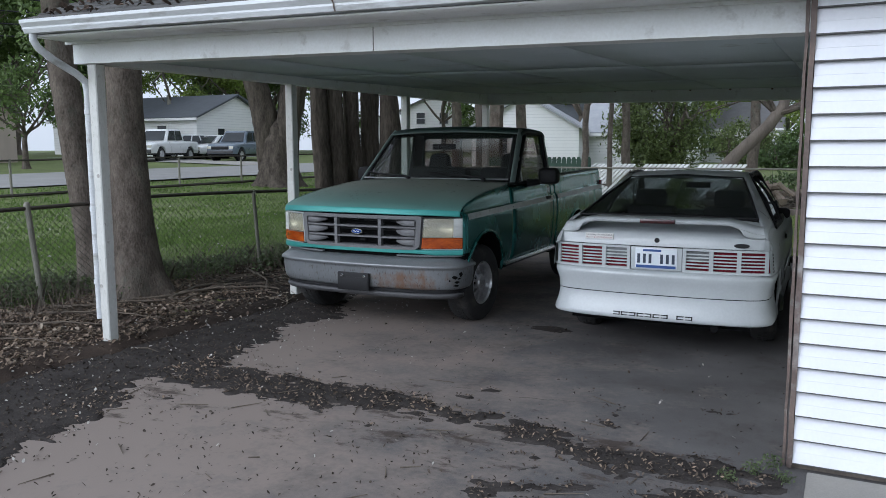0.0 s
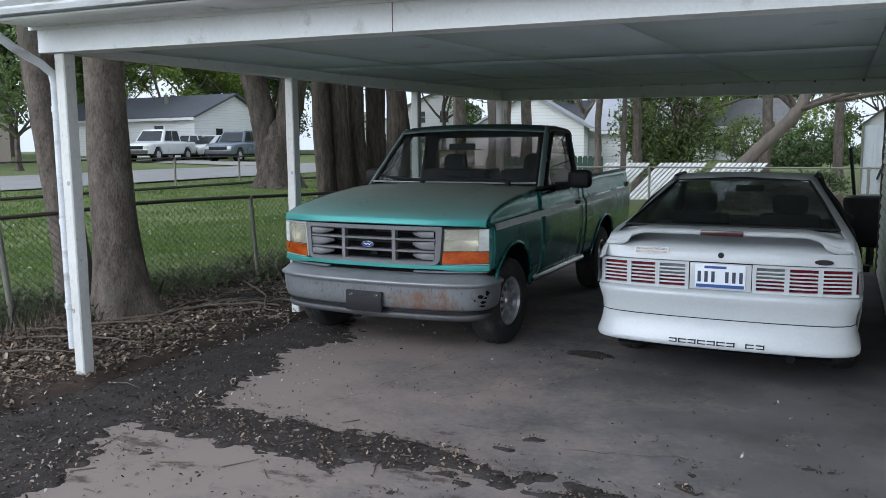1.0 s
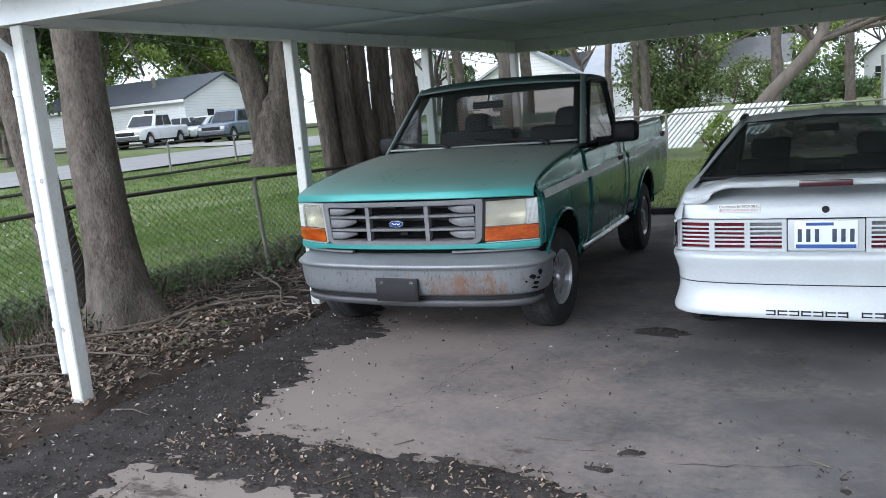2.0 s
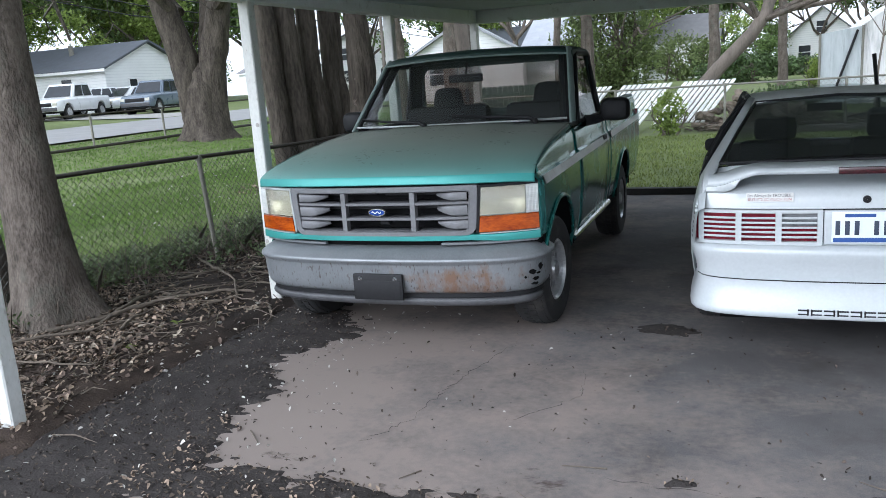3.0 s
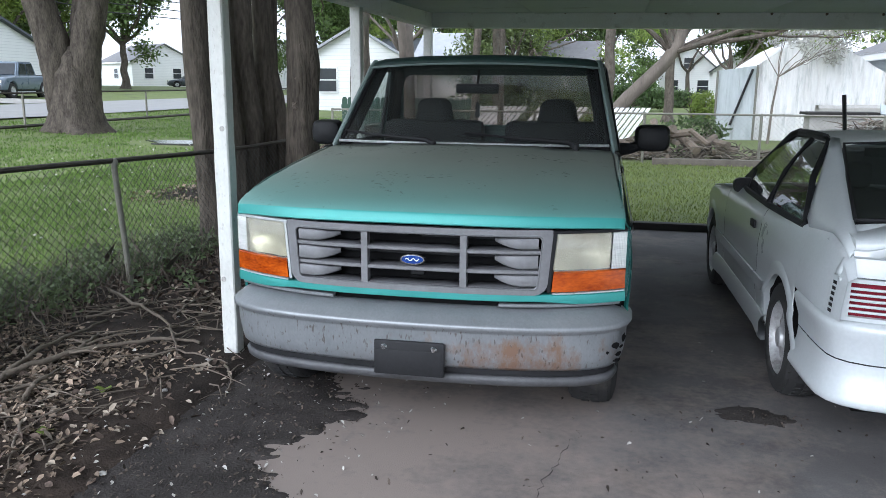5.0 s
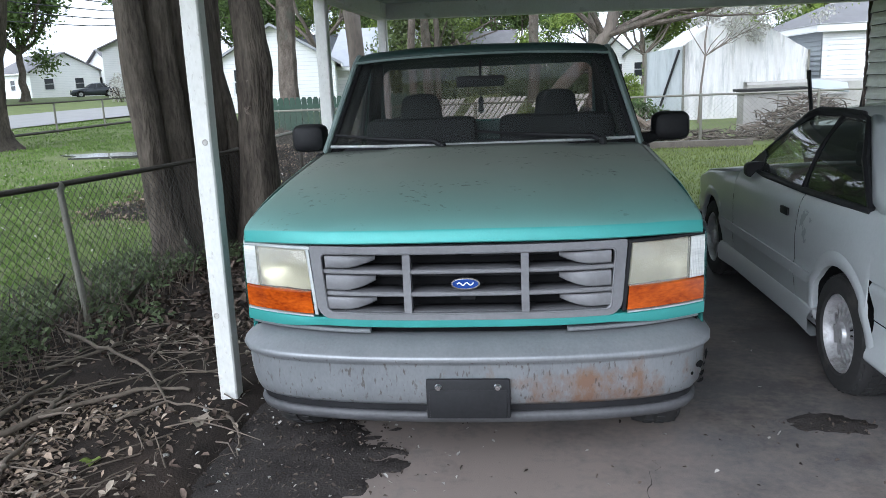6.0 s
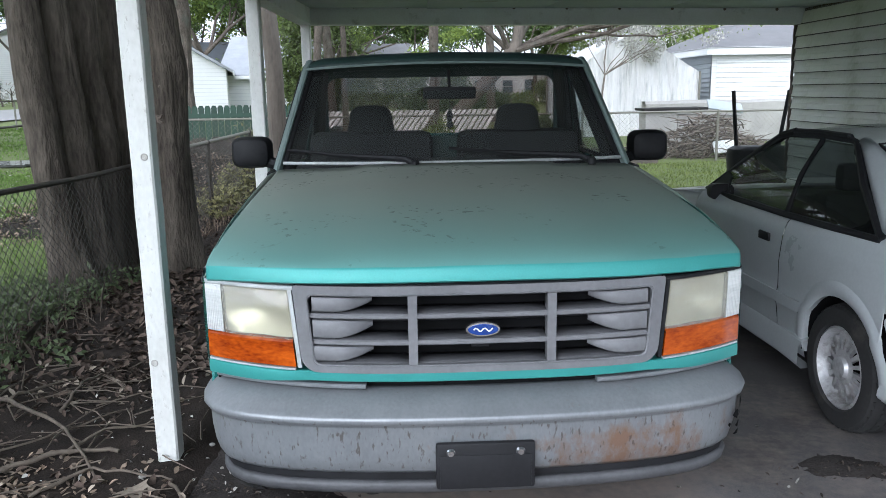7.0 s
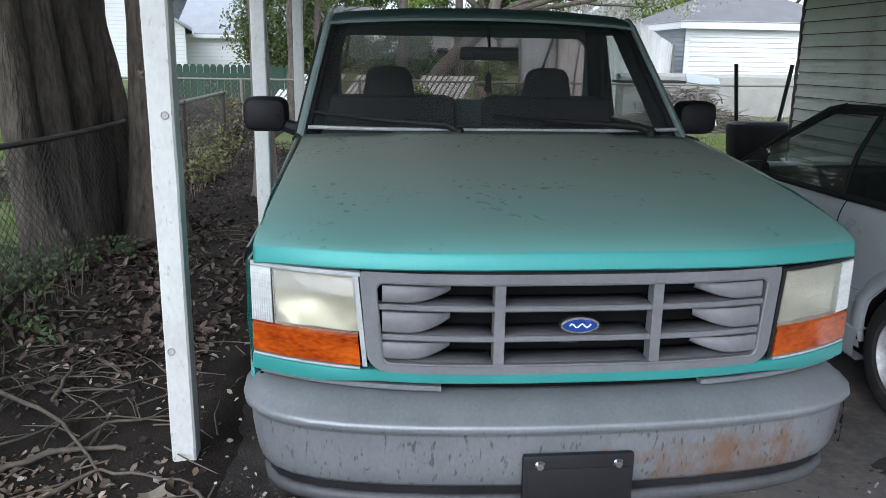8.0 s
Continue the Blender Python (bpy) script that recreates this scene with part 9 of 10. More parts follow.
box(bm, -1.6, 1.6, -2.03, -2.002, 0.1, 2.0)
done("door", bm, M_PLANK, shed)
house("white house with a dark window behind the trees", at_ground(-9.5, 76), 0, 8, 8, 3.0, 2.2, M_HWHITE, M_ROOF_L, (("f", -1.0, 1.6, 1.1, 1.5), ("f", 2.6, 1.6, 1.1, 1.5)))
house("white cottage with tan roof and two gables", at_ground(3.3, 88), -4, 5.6, 8, 3.0, 2.4, M_HWHITE, M_ROOF_L, (("f", -1.4, 1.5, 1.0, 1.2), ("f", 1.4, 1.5, 1.0, 1.2), ("f", 0, 3.7, 0.9, 1.0)), "y")
house("white cottage with grey roof beside a hedge", at_ground(8.6, 87), -6, 6.0, 8, 3.0, 2.2, M_HWHITE, M_ROOF, (("f", -1.6, 1.5, 1.1, 1.3), ("f", 1.6, 1.5, 1.1, 1.3)), "y")
house("pale house far behind the back yards", at_ground(-25, 78), 5, 10, 8, 3.0, 2.2, M_HWHITE, M_ROOF, (("f", -2, 1.5, 1.1, 1.3), ("f", 2, 1.5, 1.1, 1.3)))

# neighbour's garage with lapped boards and a hipped roof
ng = thing("neighbour_garage", "white and grey sided garage with a grey hipped roof", "garage", (0, 0, 0))
GX0, GX1, GY0, GY1, GH = 5.0, 10.5, 29.3, 35.5, 2.75
bm = bmesh.new()
box(bm, GX0, GX1, GY0, GY1, -0.1, GH)
done("wall", bm, M_HGREY, ng, smooth=False)
for k in range(17):
    z = 0.15 + k * 0.15
    bm = bmesh.new()
    sheet(bm, [[(x, GY0 - o, zz) for o, zz in ((0.002, z), (0.045, z), (0.046, z + 0.012), (0.014, z + 0.148))] for x in (GX0 + 0.12, GX1)])
    done("front_board", bm, M_HWHITE, ng, smooth=False)
    bm = bmesh.new()
    sheet(bm, [[(GX0 - o, y, zz) for o, zz in ((0.002, z), (0.045, z), (0.046, z + 0.012), (0.014, z + 0.148))] for y in (GY0 + 0.1, GY1)])
    done("side_board", bm, M_HGREY, ng, "grey lapped side board" if k == 0 else "", smooth=False)
bm = bmesh.new()
box(bm, GX0 - 0.3, GX1, GY0 - 0.32, GY0 - 0.26, GH - 0.1, GH + 0.14)
box(bm, GX0 - 0.32, GX0 - 0.26, GY0 - 0.32, GY1, GH - 0.1, GH + 0.14)
box(bm, GX0 - 0.04, GX0 + 0.12, GY0 - 0.05, GY0 - 0.002, 0, GH)
done("trim", bm, M_HWHITE, ng, smooth=False)
bm = bmesh.new()
c0 = [(GX0 - 0.35, GY0 - 0.35, GH + 0.12), (GX1 + 0.35, GY0 - 0.35, GH + 0.12), (GX1 + 0.35, GY1 + 0.35, GH + 0.12), (GX0 - 0.35, GY1 + 0.35, GH + 0.12)]
rv = [bm.verts.new(p) for p in c0] + [bm.verts.new((GX0 + 2.6, (GY0 + GY1) / 2, GH + 1.5)), bm.verts.new((GX1 - 2.4, (GY0 + GY1) / 2, GH + 1.5))]
for q in ((0, 1, 5, 4), (1, 2, 5), (2, 3, 4, 5), (3, 0, 4), (3, 2, 1, 0)):
    bm.faces.new([rv[i] for i in q])
done("roof", bm, M_ROOF_L, ng, smooth=False)


# ---- parked vehicles across the street ----
def parked(name, label, at, rz, length, kind, material):
    """A parked vehicle, nose towards +x: a lofted body with cut wheel arches, a tapered cabin, glass, lamps and wheels."""
    t = thing(name, label, "car" if kind != "pickup" else "truck", at, rz, "vehicles across the street")
    L = length / 2
    hw, wr = (0.98, 0.40) if kind == "pickup" else (0.92, 0.35) if kind == "suv" else (0.88, 0.32)
    if kind == "pickup":
        top = [(-L, 1.18), (-0.95, 1.20), (1.05, 1.18), (1.3, 1.16), (L - 0.35, 1.08), (L - 0.06, 0.98), (L, 0.86)]
        cab, low, arch = [(1.25, 1.15), (0.62, 1.90), (-0.85, 1.92), (-1.0, 1.17)], 0.46, (L - 0.98, -L + 1.15)
    elif kind == "suv":
        top = [(-L, 0.96), (-L + 0.12, 1.06), (0.9, 1.03), (1.2, 1.0), (L - 0.35, 0.90), (L - 0.06, 0.80), (L, 0.66)]
        cab, low, arch = [(1.2, 1.0), (0.35, 1.62), (-1.55, 1.64), (-2.0, 1.04)], 0.36, (L - 0.88, -L + 0.9)
    else:
        top = [(-L, 0.82), (-L + 0.12, 0.94), (-1.4, 0.96), (0.9, 0.93), (L - 0.4, 0.80), (L - 0.06, 0.70), (L, 0.56)]
        cab, low, arch = [(1.1, 0.90), (0.3, 1.40), (-0.9, 1.42), (-1.75, 0.94)], 0.28, (L - 0.9, -L + 0.95)
    bm = bmesh.new()
    rows = []
    for x in np.linspace(-L, L, 61):
        z0 = max(arch_z(x, arch[0], wr, wr + 0.07, low), arch_z(x, arch[1], wr, wr + 0.07, low))
        z1 = lerp_at(top, x)
        w = hw * (1 - 0.10 * max(0, (abs(x) - L + 0.45) / 0.45) ** 2)
        side_l = [(w * k, z0 + (z1 - z0) * g) for k, g in ((0.80, 0.0), (0.96, 0.0), (1.0, 0.12), (1.0, 0.55), (0.985, 0.8), (0.95, 0.95), (0.90, 1.0))]
        rows.append([(x, -a, z) for a, z in side_l] + [(x, 0, z1 + 0.025)] + [(x, a, z) for a, z in side_l[::-1]])
    vs = sheet(bm, rows)
    bm.faces.new(vs[0])
    bm.faces.new(vs[-1][::-1])
    done("body", bm, material, t, sharp=40)
    bi, ti = hw - 0.06, hw - 0.24
    base = [Vector((x, y, z)) for x, z, y in ((cab[0][0], cab[0][1], bi), (cab[3][0], cab[3][1], bi), (cab[3][0], cab[3][1], -bi), (cab[0][0], cab[0][1], -bi))]
    roof_ = [Vector((x, y, z)) for x, z, y in ((cab[1][0], cab[1][1], ti), (cab[2][0], cab[2][1], ti), (cab[2][0], cab[2][1], -ti), (cab[1][0], cab[1][1], -ti))]
    bm = bmesh.new()
    lo, hi = [bm.verts.new(p - Vector((0, 0, 0.06))) for p in base], [bm.verts.new(p) for p in roof_]
    bm.faces.new(lo)
    bm.faces.new(hi[::-1])
    for i in range(4):
        bm.faces.new((lo[i], lo[(i + 1) % 4], hi[(i + 1) % 4], hi[i]))
    bmesh.ops.bevel(bm, geom=bm.edges[:], offset=0.05, segments=2, affect="EDGES")
    done("cabin", bm, material, t, sharp=40)

    def glass(nm, i, j, f0, f1):
        """A dark pane on the cabin's face between corners i and j, from f0 to f1 along it."""
        bm = bmesh.new()
        nrm = (base[j] - base[i]).cross(roof_[i] - base[i]).normalized()
        mid = (base[0] + base[2] + roof_[0] + roof_[2]) / 4
        if nrm.dot(base[i] - mid) < 0:
            nrm = -nrm
        quad = []
        for f, g in ((f0, 0.10), (f1, 0.10), (f1, 0.86), (f0, 0.86)):
            quad.append(bm.verts.new(base[i].lerp(base[j], f).lerp(roof_[i].lerp(roof_[j], f), g) + nrm * 0.012))
        bm.faces.new(quad)
        done(nm, bm, M_DARKGLASS, t, smooth=False, solid=0.008)
    for i, j in ((0, 1), (3, 2)):
        for f0, f1 in ((0.10, 0.47), (0.52, 0.90)) if kind == "pickup" else ((0.12, 0.42), (0.46, 0.70), (0.74, 0.90)):
            glass("side_window", i, j, f0, f1)
    glass("windscreen", 0, 3, 0.08, 0.92)
    glass("rear_window", 1, 2, 0.10, 0.90)
    if kind == "pickup":
        # dark block on the deck stands in for the shaded inside of the bed
        bm = bmesh.new()
        box(bm, -L + 0.10, cab[3][0] - 0.10, -hw + 0.16, hw - 0.16, 1.10, 1.235, 0.01)
        done("bed_shade_block", bm, M_BLACK, t, "dark block for the shaded bed opening")
    bm = bmesh.new()
    box(bm, -L + 0.15, L - 0.15, -hw + 0.10, hw - 0.10, low - 0.10, low + 0.12)
    done("underbody", bm, M_BLACK, t)
    for sx in (1, -1):
        bm = bmesh.new()
        box(bm, sx * L - 0.10, sx * L + 0.06, -hw + 0.12, hw - 0.12, low + 0.02, low + 0.22, 0.03)
        done("bumper", bm, M_DAM, t)
        for sg in (1, -1):
            bm = bmesh.new()
            zl = 0.86 if kind == "pickup" else 0.74
            box(bm, sx * (L - 0.05) - 0.06, sx * (L - 0.05) + 0.062, sg * (hw - 0.24) - 0.13, sg * (hw - 0.24) + 0.13, zl - 0.09, zl + 0.07, 0.02)
            done("headlight" if sx > 0 else "tail_light", bm, M_LENS if sx > 0 else M_RED, t)
    bm = bmesh.new()
    box(bm, L - 0.04, L + 0.02, -hw + 0.40, hw - 0.40, low + 0.26, low + 0.46, 0.02)
    done("grille", bm, M_BLACK, t)
    for ax in arch:
        for sg in (1, -1):
            mm = Matrix.Translation((ax, sg * (hw - 0.13), wr)) @ Matrix.Rotation(radians(-90 * sg), 4, "X")
            bm = bmesh.new()
            lathe(bm, [(wr * 0.6, -0.11), (wr * 0.94, -0.11), (wr, -0.05), (wr, 0.07), (wr * 0.94, 0.12), (wr * 0.6, 0.12)], 24, mm)
            ty = done("tyre", bm, M_RUBBER, t)
            bm = bmesh.new()
            lathe(bm, [(wr * 0.6, 0.118), (wr * 0.55, 0.08), (wr * 0.2, 0.10), (0.001, 0.11)], 16, mm)
            done("rim", bm, M_ALLOY, ty)
            bm = bmesh.new()
            lathe(bm, [(0.001, -0.14), (wr + 0.06, -0.14), (wr + 0.06, 0.0)], 20, mm)
            done("wheel_well", bm, M_DARKVOID, t)
    return t


M_BLUECAR = surf("blue_grey_car_paint", (0.13, 0.165, 0.21), (0.10, 0.13, 0.17), 3, 0.3, 0.0, coat=0.5)
M_DARKCAR = surf("dark_car_paint", (0.04, 0.05, 0.065), (0.03, 0.035, 0.045), 3, 0.3, 0.0, coat=0.5)
parked("parked_pickup", "white pickup truck parked across the street", at_ground(-37.9, 35.8), 286, 5.5, "pickup", M_CARWHITE)
parked("parked_suv", "white sport utility car parked across the street", at_ground(-40.4, 39.7), 262, 4.2, "suv", M_CARWHITE)
parked("parked_suv", "white crossover car parked in the driveway", at_ground(-38.5, 41.2), 262, 4.2, "suv", M_CARWHITE)
parked("parked_pickup", "blue-grey pickup truck parked across the street", at_ground(-35.2, 39.8), 284, 5.5, "pickup", M_BLUECAR)
parked("parked_car", "dark saloon car parked at the far kerb", at_ground(-49.5, 83.0), 215, 4.6, "car", M_DARKCAR)

# ---- fence along the street ----
ff = thing("street_fence", "low chain-link fence along the street side of the lawn", "fence")
fy = list(np.arange(2.0, 48.0, 3.0))
for y in fy:
    bm = bmesh.new()
    x = -20.4 + 0.03 * (y - 25)
    g = height(x, y)
    tube(bm, [(x, y, g - 0.1), (x, y, g + 1.1)], 0.035, 8)
    done("fence_post", bm, M_FPOST, ff)
for dz in (1.08, 0.12):
    bm = bmesh.new()
    tube(bm, [(-20.4 + 0.03 * (y - 25), y, height(-20.4, y) + dz) for y in fy], 0.03 if dz > 1 else 0.05, 6)
    done("rail", bm, M_RAIL, ff)

# ---- trees further off ----
big = thing("old_maple_tree", "huge old maple with a flared trunk on the lawn", "tree", (-19.15, 23.6, height(-19.15, 23.6)))
rg = np.random.default_rng(44)
bm = bmesh.new()
trunk_mesh(bm, [(0, 0, -0.2), (0, 0, 0.3), (0.02, 0, 1.0), (-0.02, 0, 1.7), (0, 0, 2.2), (0, 0, 2.5)], [0.92, 0.78, 0.66, 0.58, 0.42, 0.15], rg, 48, 0.16, 0.6, 0.12, 0.04)
for dx, dy, r in ((-0.58, -0.25, 0.46), (0.50, 0.22, 0.43), (0.05, 0.45, 0.30)):
    trunk_mesh(bm, [(dx * 0.40, dy * 0.40, 0.3), (dx * 0.55, dy * 0.55, 1.4), (dx * 0.80, dy * 0.80, 2.6), (dx * 1.7, dy * 1.7, 4.8), (dx * 2.8, dy * 2.8, 8)], [r * 1.0, r * 1.02, r * 1.0, r * 0.82, r * 0.5], rg, 32, 0.14, 0.0, 0.15, 0.05)
done("trunk", bm, M_BARK_DK, big, sharp=80)
bm = bmesh.new()
tips = []
for k in range(11):
    a = k * 0.9
    limbs(bm, rg, (math.cos(a) * 0.9, math.sin(a) * 0.9, 4.2 + 0.4 * (k % 5)), (math.cos(a), math.sin(a), 0.55), 4.6, 0.16, 2, tips)
done("limb", bm, M_BARK_DK, big)
v, f = leaf_cloud(rg, np.array(tips), np.array([0.6, 1.0, 1.5]), 34000, 0.10)
v, f = above(v, 4.6)
raw_np("crown", v, f, M_FOLIAGE, big)["kind"] = "stuff"

# leaning tree behind the back fence, with long bare limbs
lt = thing("leaning_back_tree", "pale trunk leaning behind the back fence with spreading limbs", "tree", (-4.05, 24.2, 0.05))
bm = bmesh.new()
trunk_mesh(bm, [(0, 0, -0.1), (0.35, 0, 0.75), (0.95, 0, 1.45), (1.75, 0, 2.25), (2.1, 0.0, 2.75), (2.2, 0, 3.4)], [0.27, 0.20, 0.175, 0.165, 0.15, 0.11], rg, 24, 0.12, 0.3, 0.12, 0.03)
done("trunk", bm, M_BARK_PALE, lt, sharp=80)
bm = bmesh.new()
tips = []
for d, ln in (((1, -0.1, 0.18), 4.5), ((1, 0.2, 0.45), 4.2), ((0.3, 0, 1), 3.4), ((-0.8, 0.2, 0.7), 3.6), ((0.9, -0.5, 0.35), 4.2), ((-0.5, -0.4, 0.9), 3.0), ((0.9, 0.4, 0.05), 3.8)):
    limbs(bm, rg, (1.95, 0, 2.55), d, ln, 0.075, 2, tips)
done("limb", bm, M_BARK, lt)
v, f = leaf_cloud(rg, np.array(tips), np.array([0.3, 0.5, 0.8]), 3200, 0.04)
raw_np("crown", v, f, M_FOLIAGE_YL, lt)["kind"] = "stuff"
bt = thing("blossom_tree", "small tree with sparse pale blossom before the shelter", "tree", (0.95, 27.5, 0.1))
bm = bmesh.new()
tips = []
trunk_mesh(bm, [(0, 0, -0.1), (0.05, 0, 1.1), (0.15, 0, 2.0)], [0.04, 0.032, 0.026], rg, 10, 0.1, 0.3)
for k in range(9):
    a = k * 0.7
    limbs(bm, rg, (0.15, 0, 1.95), (math.cos(a) * 0.8 + 0.55, math.sin(a) * 0.35, 0.5), 1.9, 0.015, 2, tips)
done("trunk", bm, M_BARK_PALE, bt)
v, f = leaf_cloud(rg, np.array(tips), np.array([0.3, 0.3, 0.35]), 5200, 0.06)
raw_np("crown", v, f, M_BLOSSOM, bt)["kind"] = "stuff"

for x, y, r, hgt, mt, sd_, lv in ((-6.6, 20.9, 0.10, 9, M_FOLIAGE_YL, 1, 1400), (-6.15, 21.6, 0.08, 8, M_FOLIAGE, 2, 1200), (-6.12, 13.1, 0.12, 8, M_FOLIAGE_YL, 3, 2600), (-9.95, 22.6, 0.26, 10, M_FOLIAGE, 4, 2600),
                                  (-3.9, 36, 0.24, 12, M_FOLIAGE_DK, 5, 2000), (-1.2, 40, 0.22, 12, M_FOLIAGE, 6, 1800), (-13.2, 33, 0.26, 13, M_FOLIAGE_YL, 7, 2800), (-14.5, 29, 0.22, 11, M_FOLIAGE, 8, 2600), (-7.0, 27, 0.16, 9, M_FOLIAGE_YL, 9, 2400)):
    tree("yard_tree", "slim tree with young yellow-green leaves in the back yards" if mt is M_FOLIAGE_YL else "tree with fresh green leaves in the back yards", at_ground(x, y), hgt, r, sd_ + 100, mt, lv, 0.12, (0.02 * (sd_ % 3 - 1), 0.0), bark=M_BARK_PALE if sd_ == 3 else None, fork=0.42, spread=0.6, clump=0.7, group="back yard trees")

M_FOLIAGE_EV = surf("olive_foliage", (0.19, 0.235, 0.08), (0.08, 0.11, 0.04), 3, 0.6, 0.0, island=0.55)
leafy(M_FOLIAGE_EV, 0.4)
# dense evergreen mass and hedges
def bush(name, label, at, size, n, leaf, mat_, seed, category="bush"):
    rg = np.random.default_rng(seed)
    t = thing(name, label, category, at)
    cs = []
    for k in range(60):
        d = rg.normal(size=3)
        d /= np.linalg.norm(d)
        cs.append((d[0] * size[0] * 0.75, d[1] * size[1] * 0.75, size[2] * (0.52 + 0.44 * d[2])))
    v, f = leaf_cloud(rg, np.array(cs), np.array([0.12, 0.2, 0.3]) * max(size), n, leaf)
    v[:, 2] = np.maximum(v[:, 2], 0.02)
    raw_np("leaves", v, f, mat_, t)["kind"] = "stuff"
    bm = bmesh.new()
    tips = []
    for k in range(6):
        limbs(bm, rg, (rg.normal() * size[0] * 0.25, rg.normal() * size[1] * 0.2, -0.05), (rg.normal() * 0.3, rg.normal() * 0.3, 1), size[2] * 0.7, 0.03 * max(size), 1, tips)
    done("stem", bm, M_BARK, t)
    return t


bush("evergreen_bush", "tall dense dark evergreen bush", at_ground(-8.8, 40.5), (2.2, 1.8, 5.4), 17000, 0.10, M_FOLIAGE_EV, 1)
for x_, y_, hx, hz, sd_ in ((-7.5, 66, 2.6, 3.4, 21), (-3.0, 68, 2.8, 3.0, 22), (-13.0, 70, 3.0, 3.6, 24), (-19.0, 72, 3.0, 4.4, 25), (-27.0, 66, 2.6, 3.6, 26), (7.0, 66, 2.6, 2.6, 27)):
    bush("tall_bush", "tall leafy bush in the far back yards", at_ground(x_, y_), (hx, 1.6, hz), 5200, 0.12, M_FOLIAGE_EV if sd_ % 2 else M_FOLIAGE, sd_)
bush("hedge", "low clipped dark green hedge", at_ground(0.2, 62), (2.6, 1.0, 1.0), 3600, 0.14, M_FOLIAGE_DK, 3)
bush("hedge", "low clipped dark green hedge", at_ground(-3.2, 54), (3.4, 1.2, 1.5), 3000, 0.14, M_FOLIAGE_DK, 4)
bush("shrub", "bright yellow-green shrub beside the shelter", at_ground(0.45, 41), (0.65, 0.6, 1.35), 2200, 0.07, M_FOLIAGE_YL, 5)
bush("shrub", "low green shrub at the foot of the back fence", at_ground(-1.6, 23.2), (1.0, 0.5, 0.9), 900, 0.07, M_FOLIAGE_DK, 6)
bush("shrub", "small bare-stemmed shrub against the white house", at_ground(-33.0, 58.5), (1.6, 1.2, 2.0), 600, 0.12, M_BLOSSOM, 7)
M_VINE = surf("dry_vine_leaf", (0.25, 0.235, 0.10), (0.11, 0.10, 0.045), 6, 0.75, 0.1, island=0.5)
bush("vine", "dry olive vine tangled over the end of the fence", (-7.2, 16.7, 0.02), (0.22, 0.3, 1.1), 700, 0.035, M_VINE, 41, "vine")
bush("weed_clump", "yellowing olive weeds at the foot of the fence", (-7.15, 14.3, 0.02), (0.3, 0.9, 0.42), 900, 0.035, M_VINE, 42, "weeds")
bush("weed_clump", "yellowing olive weeds at the foot of the fence", (-7.3, 16.0, 0.02), (0.35, 0.7, 0.55), 800, 0.035, M_VINE, 43, "weeds")
bush("vine", "green vine climbing over the leaning planks", (-4.0, 20.52, 0.05), (0.34, 0.15, 1.0), 900, 0.05, M_FOLIAGE_YL, 8)
tree("ornamental_tree", "small round tree with thin pale green leaves across the street", at_ground(-33.5, 23.5), 5.2, 0.14, 61, M_FOLIAGE, 2600, 0.12, fork=0.3, spread=0.8, clump=0.8)

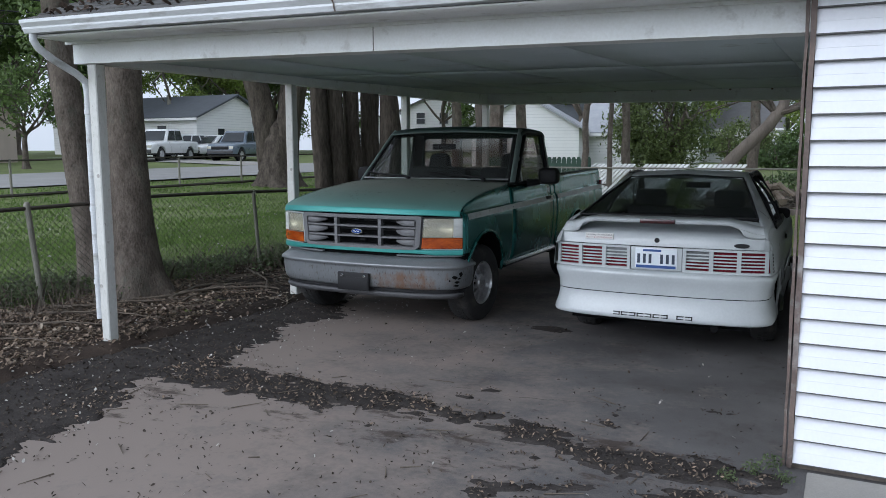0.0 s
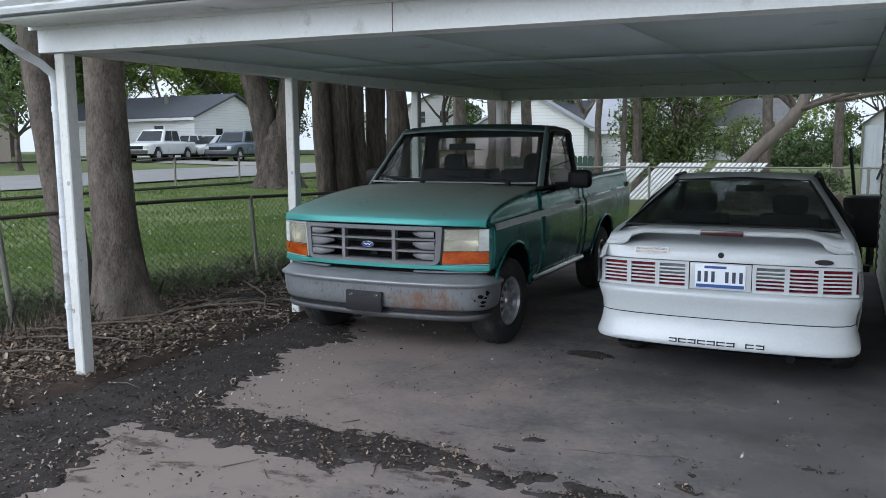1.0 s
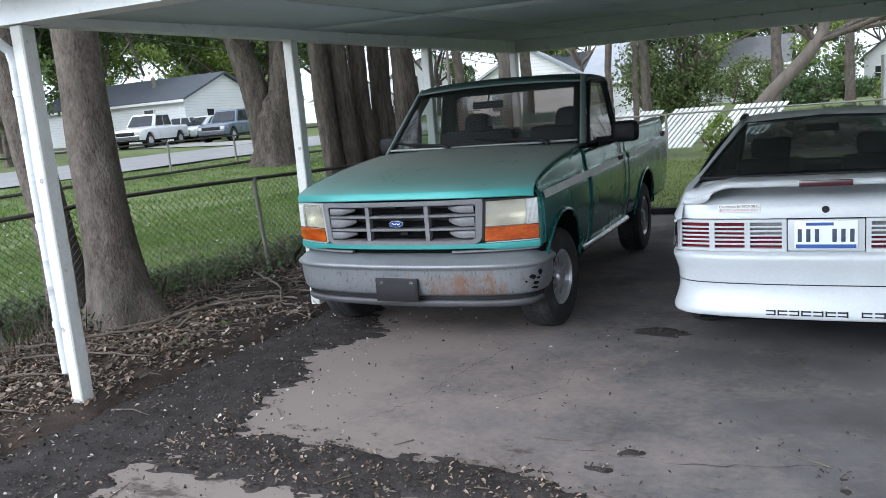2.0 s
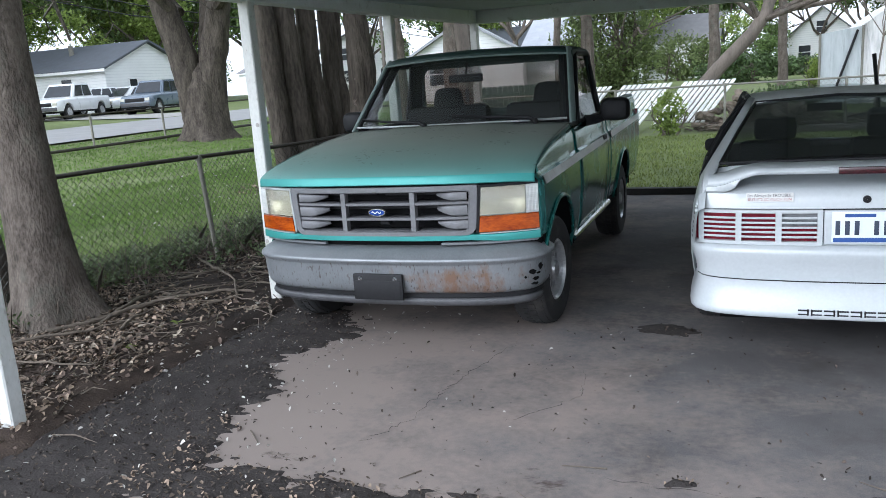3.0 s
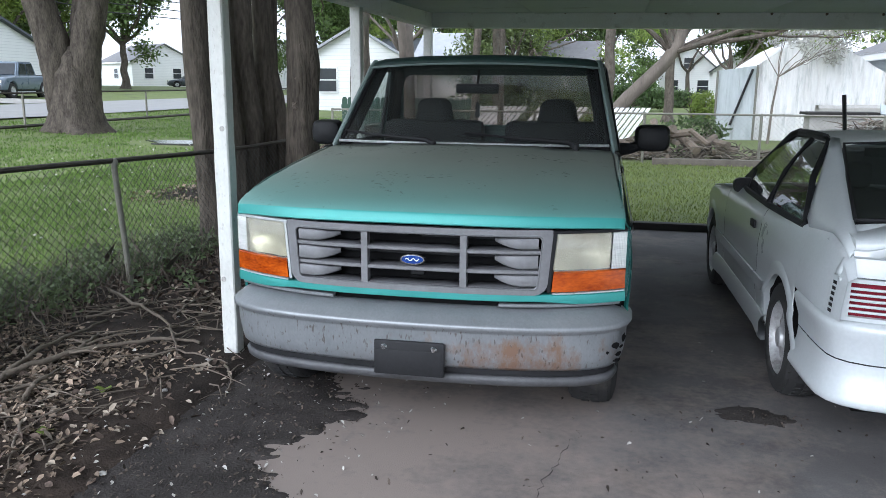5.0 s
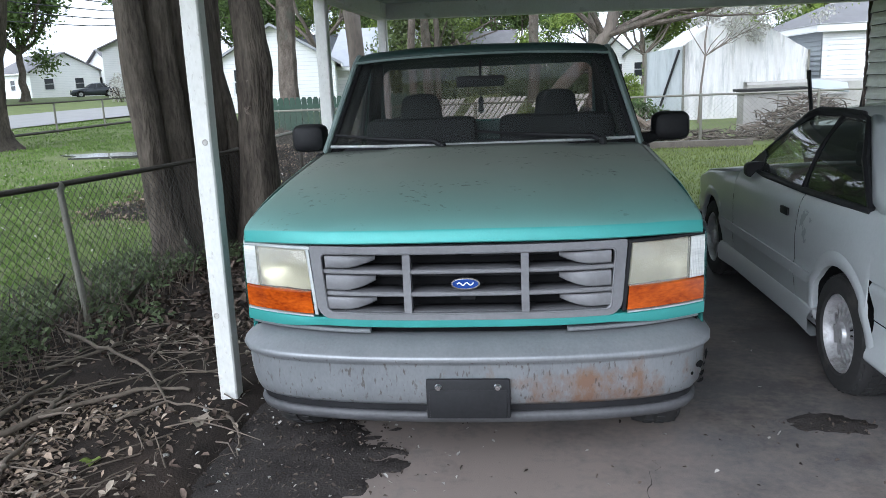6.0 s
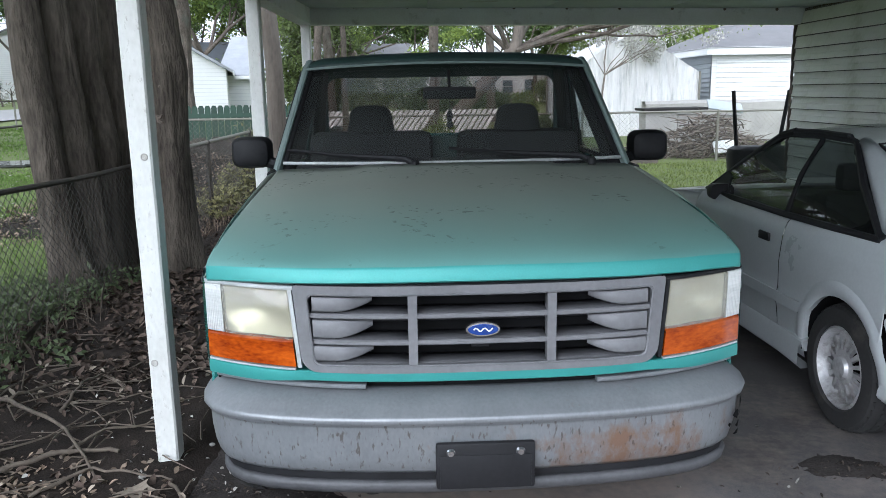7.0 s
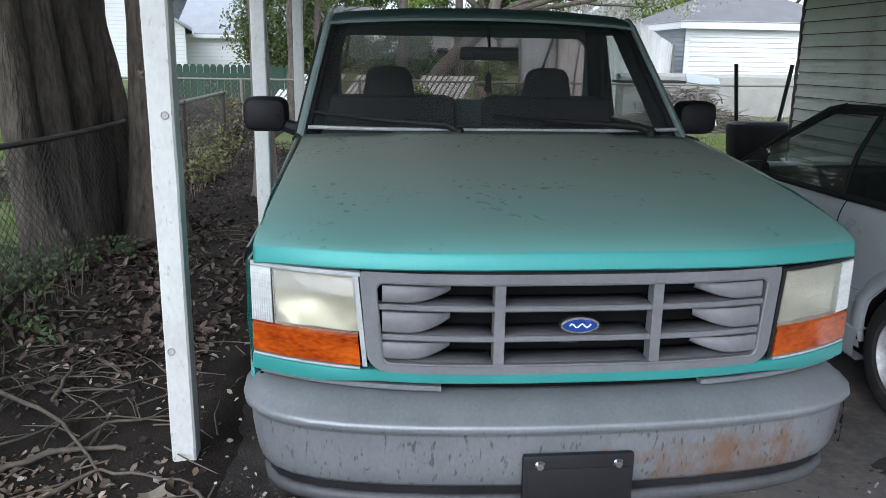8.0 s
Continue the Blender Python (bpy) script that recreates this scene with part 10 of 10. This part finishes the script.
proto = [tree("street_tree", "tall leafy street tree in spring green", at_ground(-52, 30), 13, 0.3, 201, M_FOLIAGE, 15000, 0.21, fork=0.26, spread=0.7, clump=1.5, group="distant trees"),
         tree("street_tree", "tall leafy tree with fresh green crown", at_ground(-58, 60), 14, 0.3, 202, M_FOLIAGE, 15000, 0.21, fork=0.26, spread=0.7, clump=1.6, group="distant trees"),
         tree("street_tree", "tall tree with yellow-green spring crown", at_ground(-20, 84), 13, 0.28, 203, M_FOLIAGE_YL, 13000, 0.19, fork=0.3, spread=0.6, clump=1.3, group="distant trees")]
rg = np.random.default_rng(77)
SPOTS = [(-55, 38), (-57, 47), (-50, 56), (-46, 66), (-40, 78), (-62, 25), (-56, 16), (-60, 4), (-52, -8), (-35, 88), (-28, 92), (-14, 80), (-6, 86), (3, 84), (12, 80), (20, 76), (28, 70), (16, 58), (24, 50), (-22, 70), (-12, 70), (6, 76), (34, 60), (-70, 60), (-66, 40), (-63, 52), (-59, 70), (-68, 74), (-52, 64)]
for k, (x, y) in enumerate(SPOTS):
    s = 0.75 + 0.5 * rg.random()
    copy_thing(proto[k % 3], Matrix.Translation(at_ground(x, y)) @ Matrix.Rotation(rg.uniform(0, 6.2), 4, "Z") @ Matrix.Diagonal((s, s, s, 1)))

# overhead wires
for k in range(4):
    bm = bmesh.new()
    pts = []
    for i in range(13):
        f = i / 12
        pts.append((-31 - 0.6 * k, -10 + 110 * f, 8.2 - 0.45 * k - 1.0 * math.sin(math.pi * ((f * 3) % 1))))
    tube(bm, pts, 0.03, 5)
    tagged(done("overhead_wire", bm, M_BLACK), "dark overhead wire along the street", "wire", group="overhead wires")
for y in (-10, 26.7, 63.3, 100):
    bm = bmesh.new()
    tube(bm, [(-31.5, y, 0), (-31.5, y, 9.2)], [0.16, 0.12], 10)
    tagged(done("utility_pole", bm, M_OLDWOOD), "weathered wooden utility pole by the street", "pole", group="utility poles")
# shallow puddle on the lawn
bm = bmesh.new()
prism(bm, [(-14.2 + (1.45 + 0.3 * math.sin(3 * a) + 0.2 * math.sin(5 * a)) * math.cos(a), 21.9 + (0.9 + 0.3 * math.sin(2 * a + 1)) * math.sin(a)) for a in np.linspace(0, math.tau, 25)[:-1]], "z", height(-14.5, 21.9) + 0.02, height(-14.5, 21.9) + 0.07)
M_WATER = surf("puddle_water", (0.06, 0.06, 0.055), (0.04, 0.04, 0.04), 2, 0.03, 0.0)
tagged(done("puddle", bm, M_WATER, smooth=False), "shallow puddle shining on the lawn", "puddle", kind="structure")
